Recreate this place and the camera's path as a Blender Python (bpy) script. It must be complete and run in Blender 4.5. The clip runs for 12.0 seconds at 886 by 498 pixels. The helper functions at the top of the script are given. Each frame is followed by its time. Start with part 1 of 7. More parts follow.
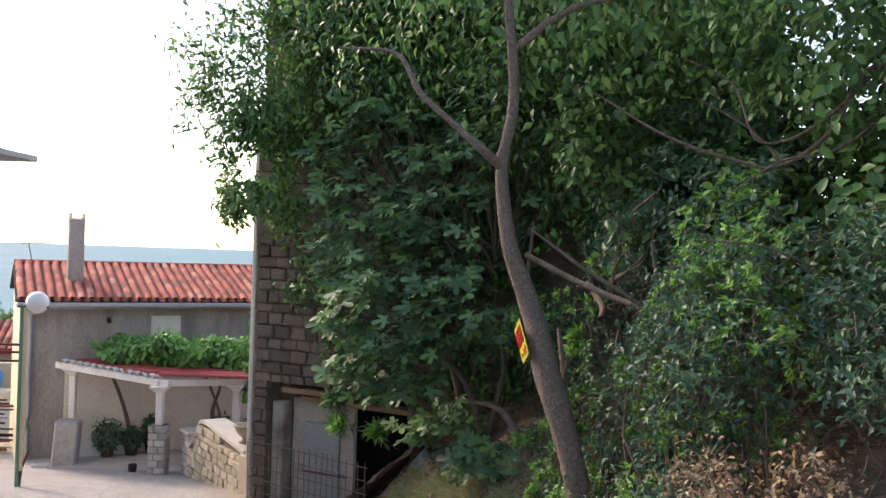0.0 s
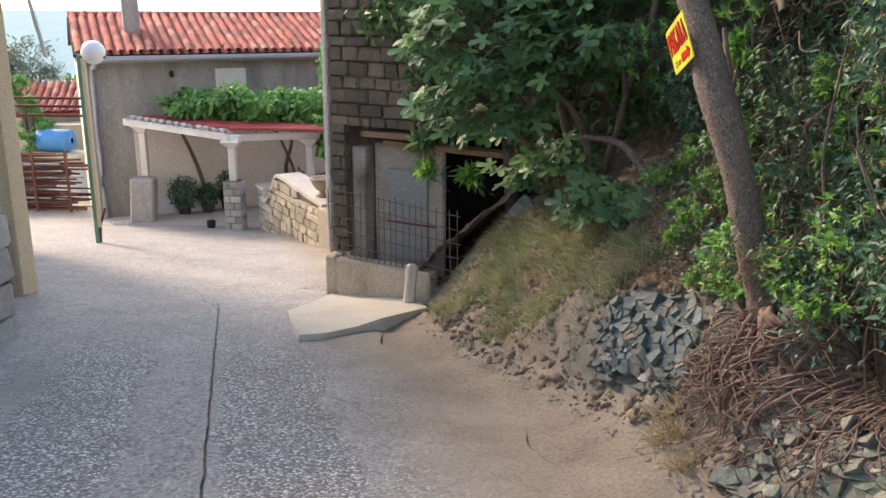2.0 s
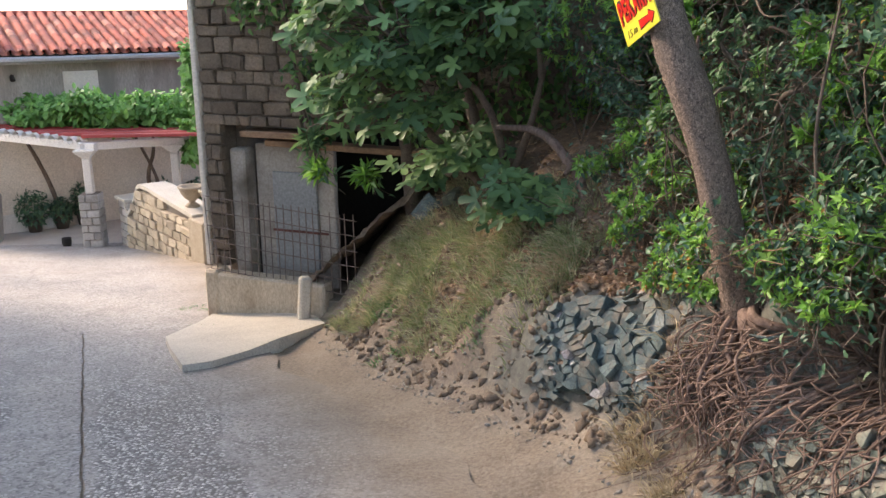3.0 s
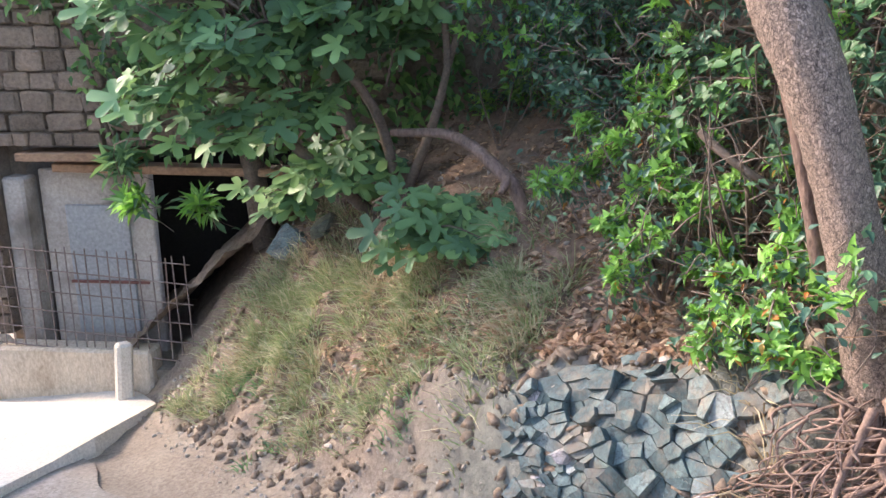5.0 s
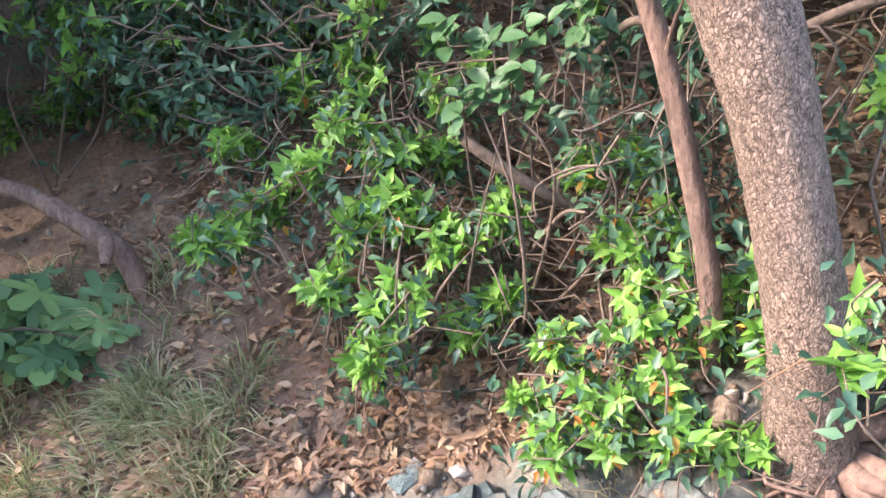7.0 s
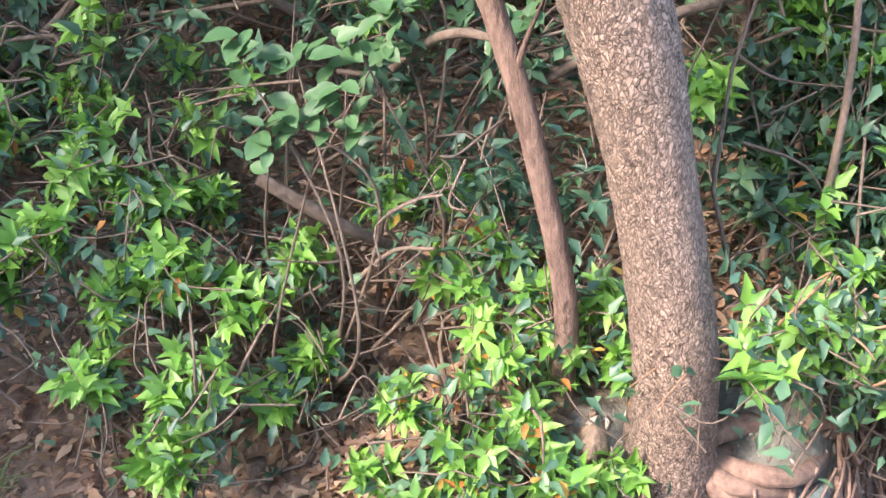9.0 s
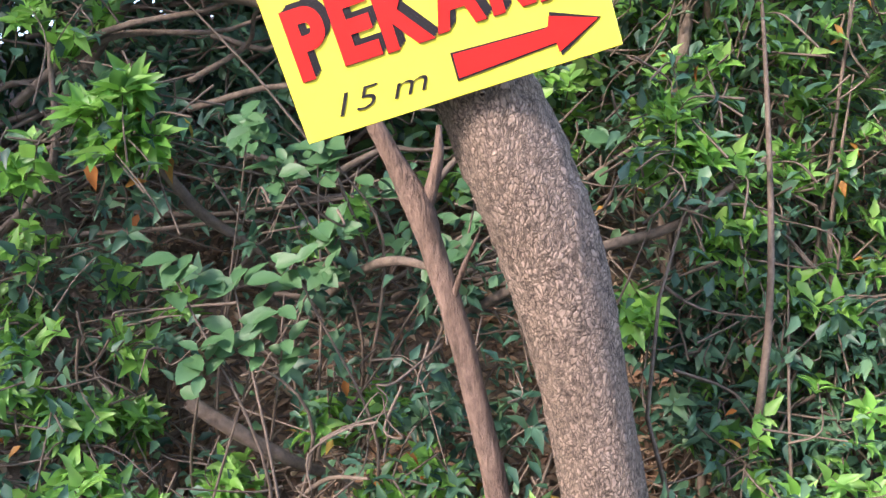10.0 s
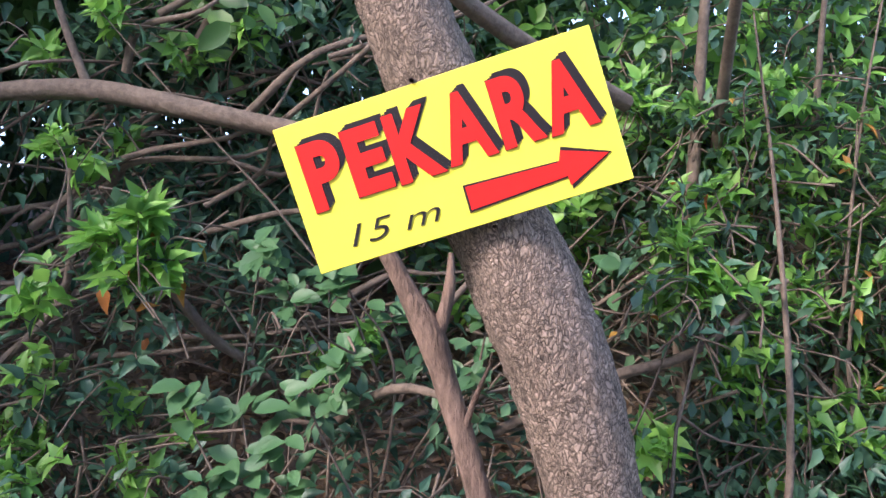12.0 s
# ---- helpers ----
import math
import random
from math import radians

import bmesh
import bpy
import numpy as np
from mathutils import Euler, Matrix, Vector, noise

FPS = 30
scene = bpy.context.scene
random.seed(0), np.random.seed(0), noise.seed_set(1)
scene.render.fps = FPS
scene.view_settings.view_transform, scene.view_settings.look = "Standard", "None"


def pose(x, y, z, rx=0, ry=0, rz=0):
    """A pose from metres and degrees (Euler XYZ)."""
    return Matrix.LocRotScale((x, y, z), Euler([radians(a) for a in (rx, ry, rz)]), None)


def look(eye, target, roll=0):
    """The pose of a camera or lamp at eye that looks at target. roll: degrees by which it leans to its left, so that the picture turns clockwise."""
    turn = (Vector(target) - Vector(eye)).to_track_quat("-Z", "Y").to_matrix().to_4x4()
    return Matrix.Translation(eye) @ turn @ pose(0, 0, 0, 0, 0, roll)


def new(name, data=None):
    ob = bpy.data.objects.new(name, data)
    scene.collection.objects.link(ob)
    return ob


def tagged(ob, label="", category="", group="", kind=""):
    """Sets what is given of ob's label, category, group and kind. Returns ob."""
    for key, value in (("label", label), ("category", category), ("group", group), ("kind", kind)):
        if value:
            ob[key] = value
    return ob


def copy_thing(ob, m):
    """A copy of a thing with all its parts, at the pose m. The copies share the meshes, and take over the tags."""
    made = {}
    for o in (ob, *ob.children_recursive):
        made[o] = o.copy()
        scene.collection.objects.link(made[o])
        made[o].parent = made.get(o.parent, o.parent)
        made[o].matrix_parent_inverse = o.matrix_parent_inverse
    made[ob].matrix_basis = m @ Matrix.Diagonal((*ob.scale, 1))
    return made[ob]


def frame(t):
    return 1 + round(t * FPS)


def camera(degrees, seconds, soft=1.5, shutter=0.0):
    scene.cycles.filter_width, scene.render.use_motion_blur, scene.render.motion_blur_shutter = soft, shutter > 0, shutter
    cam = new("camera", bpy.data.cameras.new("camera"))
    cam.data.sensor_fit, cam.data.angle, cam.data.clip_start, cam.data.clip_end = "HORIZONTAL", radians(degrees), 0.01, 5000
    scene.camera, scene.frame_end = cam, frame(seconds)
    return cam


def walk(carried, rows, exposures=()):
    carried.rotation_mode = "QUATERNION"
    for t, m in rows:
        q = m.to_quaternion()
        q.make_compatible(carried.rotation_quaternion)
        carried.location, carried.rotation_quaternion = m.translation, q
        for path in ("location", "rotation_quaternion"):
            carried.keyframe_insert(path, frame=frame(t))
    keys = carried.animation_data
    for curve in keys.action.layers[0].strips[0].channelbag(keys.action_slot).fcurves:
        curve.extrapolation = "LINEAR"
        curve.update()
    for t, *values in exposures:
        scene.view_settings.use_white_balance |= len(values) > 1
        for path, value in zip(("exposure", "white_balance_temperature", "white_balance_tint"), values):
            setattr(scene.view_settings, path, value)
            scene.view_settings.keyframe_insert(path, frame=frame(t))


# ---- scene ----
cam = camera(54.0, 12.0)
METRES, EYE, TILT, LEAN, TURN = 5.8, 1.9, -3.8, -2.0, 0.0
ROWS = [
    (0.0, 0.0, 0.0, 0.0, 0.0, 3.99, 0.06),
    (0.5, -0.0058, 0.0278, -0.0038, 2.78, -4.72, 0.44),
    (1.0, -0.0118, 0.0744, -0.0156, 4.46, -10.56, 0.64),
    (1.5, -0.038, 0.1279, -0.0322, 5.12, -11.56, 0.91),
    (2.0, -0.0576, 0.1925, -0.0505, 4.19, -11.65, 1.54),
    (2.5, -0.0803, 0.2544, -0.061, 0.6, -11.66, 2.11),
    (3.0, -0.1088, 0.317, -0.07, -4.77, -11.77, 2.6),
    (5.0, -0.157, 0.6074, -0.0853, -18.28, -12.09, 4.04),
    (5.5, -0.1608, 0.6721, -0.0816, -26.37, -12.48, 4.58),
    (6.0, -0.1529, 0.7387, -0.0778, -34.13, -13.07, 5.15),
    (6.5, -0.1561, 0.8011, -0.0813, -43.89, -13.85, 5.64),
    (7.0, -0.1413, 0.8487, -0.0892, -53.91, -14.62, 6.04),
    (7.5, -0.1385, 0.8853, -0.0904, -64.27, -15.57, 6.23),
    (9.5, -0.1242, 0.9268, -0.0868, -81.67, -12.32, 5.9),
    (10.0, -0.1258, 0.9263, -0.0828, -82.13, -2.09, 5.45),
    (10.5, -0.1273, 0.9251, -0.0759, -82.4, 4.03, 5.22),
    (11.0, -0.127, 0.9224, -0.071, -82.56, 5.1, 5.11),
    (11.5, -0.1252, 0.9219, -0.0741, -82.54, 5.27, 5.1),
    (12.0, -0.1242, 0.9265, -0.0786, -81.44, 5.49, 5.13),
]
walk(cam, [(t, pose(0, 0, EYE, TILT, LEAN, TURN) @ pose(METRES * x, METRES * y, METRES * z, 90 + pitch, roll, yaw)) for t, x, y, z, yaw, pitch, roll in ROWS],
     [(0, 1.72, 7500, 20), (0.7, 1.85, 7700, 18), (1.5, 2.0, 7700, 18), (3, 2.2, 7700, 18), (5, 3.1, 6950, 21), (7.5, 3.42, 6900, 24), (9.5, 3.18, 6700, 21), (10.5, 2.62, 6450, 20), (12, 2.58, 6250, 22)])

# ---- world, sun ----
world = bpy.data.worlds.new("world")
scene.world = world
world.use_nodes = True
wn = world.node_tree.nodes
sky = wn.new("ShaderNodeTexSky")
SUN_AZ, SUN_EL = radians(-52), radians(32)
sky.sky_type, sky.sun_disc, sky.sun_elevation, sky.sun_rotation = "NISHITA", False, SUN_EL, SUN_AZ
sky.air_density, sky.dust_density, sky.ozone_density = 1.0, 1.0, 1.0
world.node_tree.links.new(sky.outputs[0], wn["Background"].inputs[0])
wn["Background"].inputs[1].default_value = 0.15
sun = new("sun", bpy.data.lights.new("sun", "SUN"))
sun.data.energy, sun.data.angle, sun.data.color = 1.1, radians(12), (1.0, 0.9, 0.78)
sun_from = Vector((math.sin(SUN_AZ) * math.cos(SUN_EL), math.cos(SUN_AZ) * math.cos(SUN_EL), math.sin(SUN_EL)))
sun.matrix_basis = look(sun_from * 30, (0, 0, 0))
scene.view_settings.exposure = 1.0

# ---- materials ----
def material(name, rough=0.8, metal=0.0):
    m = bpy.data.materials.new(name)
    m.use_nodes = True
    b = m.node_tree.nodes["Principled BSDF"]
    b.inputs["Roughness"].default_value, b.inputs["Metallic"].default_value = rough, metal
    return m, m.node_tree, b


def node(nt, kind, **values):
    n = nt.nodes.new(kind)
    for k, v in values.items():
        n.inputs[k.replace("_", " ")].default_value = v
    return n


def ramp(nt, fac, stops):
    r = nt.nodes.new("ShaderNodeValToRGB")
    e = r.color_ramp.elements
    while len(e) < len(stops):
        e.new(0.5)
    for i, (p, c) in enumerate(stops):
        e[i].position, e[i].color = p, (*c, 1) if len(c) == 3 else c
    nt.links.new(fac, r.inputs[0])
    return r.outputs[0]


def mix(nt, fac, a, b, blend="MIX"):
    n = nt.nodes.new("ShaderNodeMix")
    n.data_type, n.blend_type = "RGBA", blend
    for sock, v in ((n.inputs[0], fac), (n.inputs[6], a), (n.inputs[7], b)):
        if isinstance(v, (int, float)):
            sock.default_value = v
        elif isinstance(v, tuple):
            sock.default_value = (*v, 1)
        else:
            nt.links.new(v, sock)
    return n.outputs[2]


def coords(nt, world_space=False, scale=(1, 1, 1)):
    if world_space:
        src = nt.nodes.new("ShaderNodeNewGeometry").outputs["Position"]
    else:
        src = nt.nodes.new("ShaderNodeTexCoord").outputs["Object"]
    mp = nt.nodes.new("ShaderNodeMapping")
    mp.inputs["Scale"].default_value = scale
    nt.links.new(src, mp.inputs[0])
    return mp.outputs[0]


def tex(nt, vec, scale, detail=5, rough=0.6, kind="ShaderNodeTexNoise"):
    n = nt.nodes.new(kind)
    n.inputs["Scale"].default_value = scale
    if kind == "ShaderNodeTexNoise":
        n.inputs["Detail"].default_value, n.inputs["Roughness"].default_value = detail, rough
    nt.links.new(vec, n.inputs["Vector"])
    return n


def bump(nt, b, height, strength=0.4, distance=0.01):
    n = nt.nodes.new("ShaderNodeBump")
    n.inputs["Strength"].default_value, n.inputs["Distance"].default_value = strength, distance
    nt.links.new(height, n.inputs["Height"])
    nt.links.new(n.outputs[0], b.inputs["Normal"])


def rough_material(name, dark, light, scale=6.0, fine=60.0, rough=0.85, relief=0.4, distance=0.01, metal=0.0, world_space=True, stretch=(1, 1, 1), vary=0.0, spots=None):
    """A surface with broad stains and fine grain between two colours."""
    m, nt, b = material(name, rough, metal)
    v = coords(nt, world_space, stretch)
    big, small = tex(nt, v, scale, 6), tex(nt, v, fine, 4, 0.7)
    c = ramp(nt, big.outputs[0], [(0.3, dark), (0.68, light)])
    c = mix(nt, 0.45, c, ramp(nt, small.outputs[0], [(0.3, tuple(x * 0.55 for x in dark)), (0.7, tuple(min(1, x * 1.25) for x in light))]))
    if spots:
        s = tex(nt, v, scale * 0.7, 3, 0.5)
        c = mix(nt, ramp(nt, s.outputs[0], [(0.52, (0, 0, 0)), (0.66, (1, 1, 1))]), c, spots)
    if vary:
        o = nt.nodes.new("ShaderNodeObjectInfo")
        h = node(nt, "ShaderNodeHueSaturation")
        mr = node(nt, "ShaderNodeMapRange", To_Min=1 - vary, To_Max=1 + vary)
        nt.links.new(o.outputs["Random"], mr.inputs[0])
        nt.links.new(mr.outputs[0], h.inputs["Value"])
        nt.links.new(c, h.inputs["Color"])
        c = h.outputs[0]
    nt.links.new(c, b.inputs["Base Color"])
    add = nt.nodes.new("ShaderNodeMath")
    add.operation = "ADD"
    nt.links.new(big.outputs[0], add.inputs[0])
    nt.links.new(small.outputs[0], add.inputs[1])
    bump(nt, b, add.outputs[0], relief, distance)
    return m


def leaf_material(name, colours, rough=0.42, through_light=0.35):
    """Leaves, each of its own tone, that let some light through."""
    m, nt, b = material(name, rough)
    g = nt.nodes.new("ShaderNodeNewGeometry")
    c = ramp(nt, g.outputs["Random Per Island"], [(i / max(1, len(colours) - 1), k) for i, k in enumerate(colours)])
    v = coords(nt, True)
    c = mix(nt, 0.3, c, mix(nt, 1.0, c, ramp(nt, tex(nt, v, 3.0, 3).outputs[0], [(0.35, (0.45, 0.5, 0.45)), (0.65, (1.5, 1.4, 1.3))]), "MULTIPLY"))
    nt.links.new(c, b.inputs["Base Color"])
    tr = nt.nodes.new("ShaderNodeBsdfTranslucent")
    nt.links.new(c, tr.inputs[0])
    ms = nt.nodes.new("ShaderNodeMixShader")
    ms.inputs[0].default_value = through_light
    nt.links.new(b.outputs[0], ms.inputs[1])
    nt.links.new(tr.outputs[0], ms.inputs[2])
    nt.links.new(ms.outputs[0], nt.nodes["Material Output"].inputs[0])
    bump(nt, b, tex(nt, v, 120, 2).outputs[0], 0.25, 0.002)
    return m


def bark_material(name, dark, light, scale=34.0):
    m, nt, b = material(name, 0.9)
    v = coords(nt, False, (1, 1, 0.62))
    warp = tex(nt, v, 9, 3)
    vv = mix(nt, 0.012, mix(nt, 0.08, v, warp.outputs["Color"]), tex(nt, v, 60, 3).outputs["Color"])
    vv = mix(nt, 0.35, vv, mix(nt, 0.02, vv, tex(nt, v, 150, 3, 0.7).outputs["Color"]))
    vo = tex(nt, vv, scale, kind="ShaderNodeTexVoronoi")
    vo.feature = "DISTANCE_TO_EDGE"
    cell = tex(nt, vv, scale, kind="ShaderNodeTexVoronoi")
    fine = tex(nt, v, 90, 4, 0.7)
    lum = nt.nodes.new("ShaderNodeSeparateColor")
    nt.links.new(cell.outputs["Color"], lum.inputs[0])
    base = ramp(nt, lum.outputs[0], [(0.0, tuple(0.62 * x for x in light)), (0.5, light), (1.0, tuple(1.35 * x for x in light))])
    c = mix(nt, ramp(nt, vo.outputs["Distance"], [(0.02, (0, 0, 0)), (0.2, (1, 1, 1))]), dark, base)
    c = mix(nt, 0.42, c, ramp(nt, fine.outputs[0], [(0.35, dark), (0.65, tuple(1.25 * x for x in light))]))
    c = mix(nt, ramp(nt, tex(nt, v, 5, 4, 0.7).outputs[0], [(0.45, (0, 0, 0)), (0.75, (0.55, 0.55, 0.55))]), c, tuple(0.45 * x for x in light))
    nt.links.new(c, b.inputs["Base Color"])
    h = mix(nt, 0.35, ramp(nt, vo.outputs["Distance"], [(0.0, (0, 0, 0)), (0.25, (1, 1, 1))]), fine.outputs[0])
    bump(nt, b, h, 0.9, 0.0045)
    return m


def tile_material():
    m, nt, b = material("roof_tile", 0.85)
    o = nt.nodes.new("ShaderNodeObjectInfo")
    c = ramp(nt, o.outputs["Random"], [(0, (0.22, 0.05, 0.035)), (0.35, (0.38, 0.08, 0.05)), (0.75, (0.46, 0.105, 0.06)), (1, (0.5, 0.21, 0.145))])
    n = tex(nt, coords(nt, True), 2.6, 6, 0.7)
    c = mix(nt, ramp(nt, n.outputs[0], [(0.48, (0, 0, 0)), (0.72, (0.8, 0.8, 0.8))]), c, (0.10, 0.06, 0.05))
    nt.links.new(c, b.inputs["Base Color"])
    bump(nt, b, tex(nt, coords(nt, True), 40, 4).outputs[0], 0.4, 0.01)
    return m


def road_material():
    """Old concrete road: smooth worn strips beside bands of exposed pebbles."""
    m, nt, b = material("road_concrete", 0.88)
    geo = coords(nt, True)
    sep = nt.nodes.new("ShaderNodeSeparateXYZ")
    nt.links.new(geo, sep.inputs[0])

    def calc(op, a, c=0.0):
        n = nt.nodes.new("ShaderNodeMath")
        n.operation = op
        for s, v in zip(n.inputs, (a, c)):
            if isinstance(v, (int, float)):
                s.default_value = v
            else:
                nt.links.new(v, s)
        return n.outputs[0]

    wob = calc("MULTIPLY", calc("SUBTRACT", tex(nt, geo, 2.3, 5, 0.65).outputs[0], 0.5), 0.55)
    across = calc("ADD", calc("ADD", sep.outputs[0], calc("MULTIPLY", sep.outputs[1], 0.319)), 0.234)
    across = calc("ADD", across, wob)

    def band(lo, hi, soft=0.08):
        up = node(nt, "ShaderNodeMapRange", From_Min=lo, From_Max=lo + soft)
        dn = node(nt, "ShaderNodeMapRange", From_Min=hi, From_Max=hi - soft)
        nt.links.new(across, up.inputs[0])
        nt.links.new(across, dn.inputs[0])
        return calc("MULTIPLY", up.outputs[0], dn.outputs[0])

    near = node(nt, "ShaderNodeMapRange", From_Min=9.0, From_Max=7.0)
    nt.links.new(calc("ADD", sep.outputs[1], calc("MULTIPLY", wob, 3.0)), near.inputs[0])
    pebbly = calc("MULTIPLY", calc("ADD", band(0.02, 0.85), band(-1.25, -0.42)), near.outputs[0])
    vo = tex(nt, mix(nt, 0.012, geo, tex(nt, geo, 40, 3).outputs["Color"]), 56, kind="ShaderNodeTexVoronoi")
    vo2 = tex(nt, mix(nt, 0.012, geo, tex(nt, geo, 40, 3).outputs["Color"]), 56, kind="ShaderNodeTexVoronoi")
    vo2.feature = "DISTANCE_TO_EDGE"
    lum = nt.nodes.new("ShaderNodeSeparateColor")
    nt.links.new(vo.outputs["Color"], lum.inputs[0])
    pebble = ramp(nt, lum.outputs[0], [(0, (0.17, 0.165, 0.155)), (0.35, (0.28, 0.27, 0.255)), (0.65, (0.42, 0.40, 0.37)), (0.85, (0.6, 0.57, 0.52)), (1, (0.8, 0.77, 0.7))])
    pebble = mix(nt, ramp(nt, vo.outputs["Distance"], [(0.4, (0, 0, 0)), (0.7, (1, 1, 1))]), pebble, (0.15, 0.14, 0.128))
    broad, fine = tex(nt, geo, 1.1, 7, 0.65), tex(nt, geo, 70, 4, 0.75)
    smooth = ramp(nt, broad.outputs[0], [(0.3, (0.26, 0.245, 0.225)), (0.5, (0.37, 0.345, 0.315)), (0.7, (0.5, 0.465, 0.42))])
    smooth = mix(nt, 0.5, smooth, ramp(nt, fine.outputs[0], [(0.3, (0.14, 0.13, 0.12)), (0.72, (0.5, 0.47, 0.43))]))
    speck = tex(nt, geo, 55, kind="ShaderNodeTexVoronoi")
    lum2 = nt.nodes.new("ShaderNodeSeparateColor")
    nt.links.new(speck.outputs["Color"], lum2.inputs[0])
    smooth = mix(nt, calc("MULTIPLY", ramp(nt, lum2.outputs[0], [(0.8, (0, 0, 0)), (0.9, (1, 1, 1))]), 0.6), smooth, (0.52, 0.49, 0.45))
    dim = ramp(nt, lum2.outputs[1], [(0.68, (0, 0, 0)), (0.85, (1, 1, 1))])
    smooth = mix(nt, calc("MULTIPLY", dim, 0.6), smooth, (0.12, 0.112, 0.105))
    worn = ramp(nt, tex(nt, geo, 1.7, 6, 0.7).outputs[0], [(0.44, (0, 0, 0)), (0.56, (1, 1, 1))])
    pebbly = calc("MINIMUM", calc("ADD", pebbly, calc("MULTIPLY", calc("MULTIPLY", band(0.8, 2.2, 0.2), worn), calc("MULTIPLY", near.outputs[0], 0.7))), 1.0)
    line = tex(nt, mix(nt, 0.12, geo, tex(nt, geo, 3.0, 5, 0.7).outputs["Color"]), 0.75, kind="ShaderNodeTexVoronoi")
    line.feature = "DISTANCE_TO_EDGE"
    smooth = mix(nt, ramp(nt, line.outputs["Distance"], [(0.0, (0.45, 0.45, 0.45)), (0.005, (0, 0, 0))]), smooth, (0.1, 0.09, 0.08))
    c = mix(nt, pebbly, smooth, pebble)
    tan = node(nt, "ShaderNodeMapRange", From_Min=0.85, From_Max=1.65)
    nt.links.new(across, tan.inputs[0])
    dusty = mix(nt, 0.4, ramp(nt, tex(nt, geo, 2.2, 6, 0.65).outputs[0], [(0.3, (0.18, 0.135, 0.095)), (0.5, (0.28, 0.22, 0.16)), (0.72, (0.37, 0.31, 0.235))]), ramp(nt, tex(nt, geo, 45, 5, 0.75).outputs[0], [(0.35, (0.10, 0.075, 0.055)), (0.65, (0.44, 0.37, 0.28))]))
    c = mix(nt, calc("MULTIPLY", tan.outputs[0], 0.95), c, dusty)
    dirt = ramp(nt, tex(nt, geo, 0.9, 8, 0.7).outputs[0], [(0.5, (0, 0, 0)), (0.68, (0.5, 0.5, 0.5))])
    c = mix(nt, dirt, c, (0.20, 0.17, 0.14))
    nt.links.new(c, b.inputs["Base Color"])
    h = mix(nt, pebbly, fine.outputs[0], vo2.outputs["Distance"])
    bump(nt, b, h, 0.55, 0.012)
    return m


def earth_material():
    """Bare earth by the road, dead leaves and humus up the slope."""
    m, nt, b = material("earth", 0.95)
    geo = coords(nt, True)
    at = nt.nodes.new("ShaderNodeAttribute")
    at.attribute_name = "slope_run"
    n1, n2, n3 = tex(nt, geo, 2.2, 6, 0.65), tex(nt, geo, 45, 5, 0.75), tex(nt, geo, 9, 5, 0.7)
    dust = ramp(nt, n1.outputs[0], [(0.3, (0.18, 0.135, 0.095)), (0.5, (0.28, 0.22, 0.16)), (0.72, (0.37, 0.31, 0.235))])
    dust = mix(nt, 0.45, dust, ramp(nt, n2.outputs[0], [(0.35, (0.10, 0.075, 0.055)), (0.65, (0.44, 0.37, 0.28))]))
    humus = ramp(nt, n3.outputs[0], [(0.3, (0.12, 0.08, 0.056)), (0.55, (0.25, 0.175, 0.125)), (0.75, (0.38, 0.29, 0.21))])
    humus = mix(nt, 0.5, humus, ramp(nt, n2.outputs[0], [(0.35, (0.06, 0.04, 0.028)), (0.7, (0.34, 0.24, 0.17))]))
    rock = ramp(nt, tex(nt, geo, 7, 5, 0.8).outputs[0], [(0.3, (0.08, 0.085, 0.075)), (0.6, (0.2, 0.2, 0.165)), (0.8, (0.3, 0.28, 0.22))])
    k = nt.nodes.new("ShaderNodeMath")
    k.operation = "MULTIPLY_ADD"
    nt.links.new(n1.outputs[0], k.inputs[0])
    k.inputs[1].default_value = 0.25
    nt.links.new(at.outputs["Fac"], k.inputs[2])
    sy = nt.nodes.new('ShaderNodeSeparateXYZ')
    nt.links.new(geo, sy.inputs[0])
    far = node(nt, 'ShaderNodeMapRange', From_Min=7.0, From_Max=6.5)
    nt.links.new(sy.outputs[1], far.inputs[0])
    scree = mix(nt, far.outputs[0], mix(nt, 0.5, dust, humus), rock)
    c = mix(nt, ramp(nt, k.outputs[0], [(0.10, (0, 0, 0)), (0.2, (1, 1, 1))]), dust, scree)
    c = mix(nt, ramp(nt, k.outputs[0], [(0.42, (0, 0, 0)), (0.52, (1, 1, 1))]), c, humus)
    nt.links.new(c, b.inputs["Base Color"])
    bump(nt, b, mix(nt, 0.5, n2.outputs[0], n3.outputs[0]), 0.8, 0.03)
    return m


M_ROAD, M_EARTH, M_TILE = road_material(), earth_material(), tile_material()
M_SLAB = rough_material("pale_concrete", (0.42, 0.38, 0.31), (0.6, 0.55, 0.46), 2.5, 60, 0.9, 0.3)
M_OLDCON = rough_material("stained_concrete", (0.20, 0.155, 0.11), (0.34, 0.29, 0.22), 4, 40, 0.92, 0.5, 0.02)
M_TANCON = rough_material("tan_stained_concrete", (0.36, 0.27, 0.18), (0.62, 0.52, 0.39), 3, 50, 0.92, 0.5, 0.015, stretch=(1, 1, 0.5), spots=(0.22, 0.14, 0.09))
M_RENDER = rough_material("grey_render", (0.17, 0.16, 0.145), (0.38, 0.36, 0.33), 1.6, 30, 0.92, 0.25, stretch=(1.5, 1.5, 0.35), spots=(0.20, 0.19, 0.175))
M_CREAM = rough_material("cream_render", (0.62, 0.55, 0.46), (0.78, 0.71, 0.61), 1.2, 30, 0.9, 0.15)
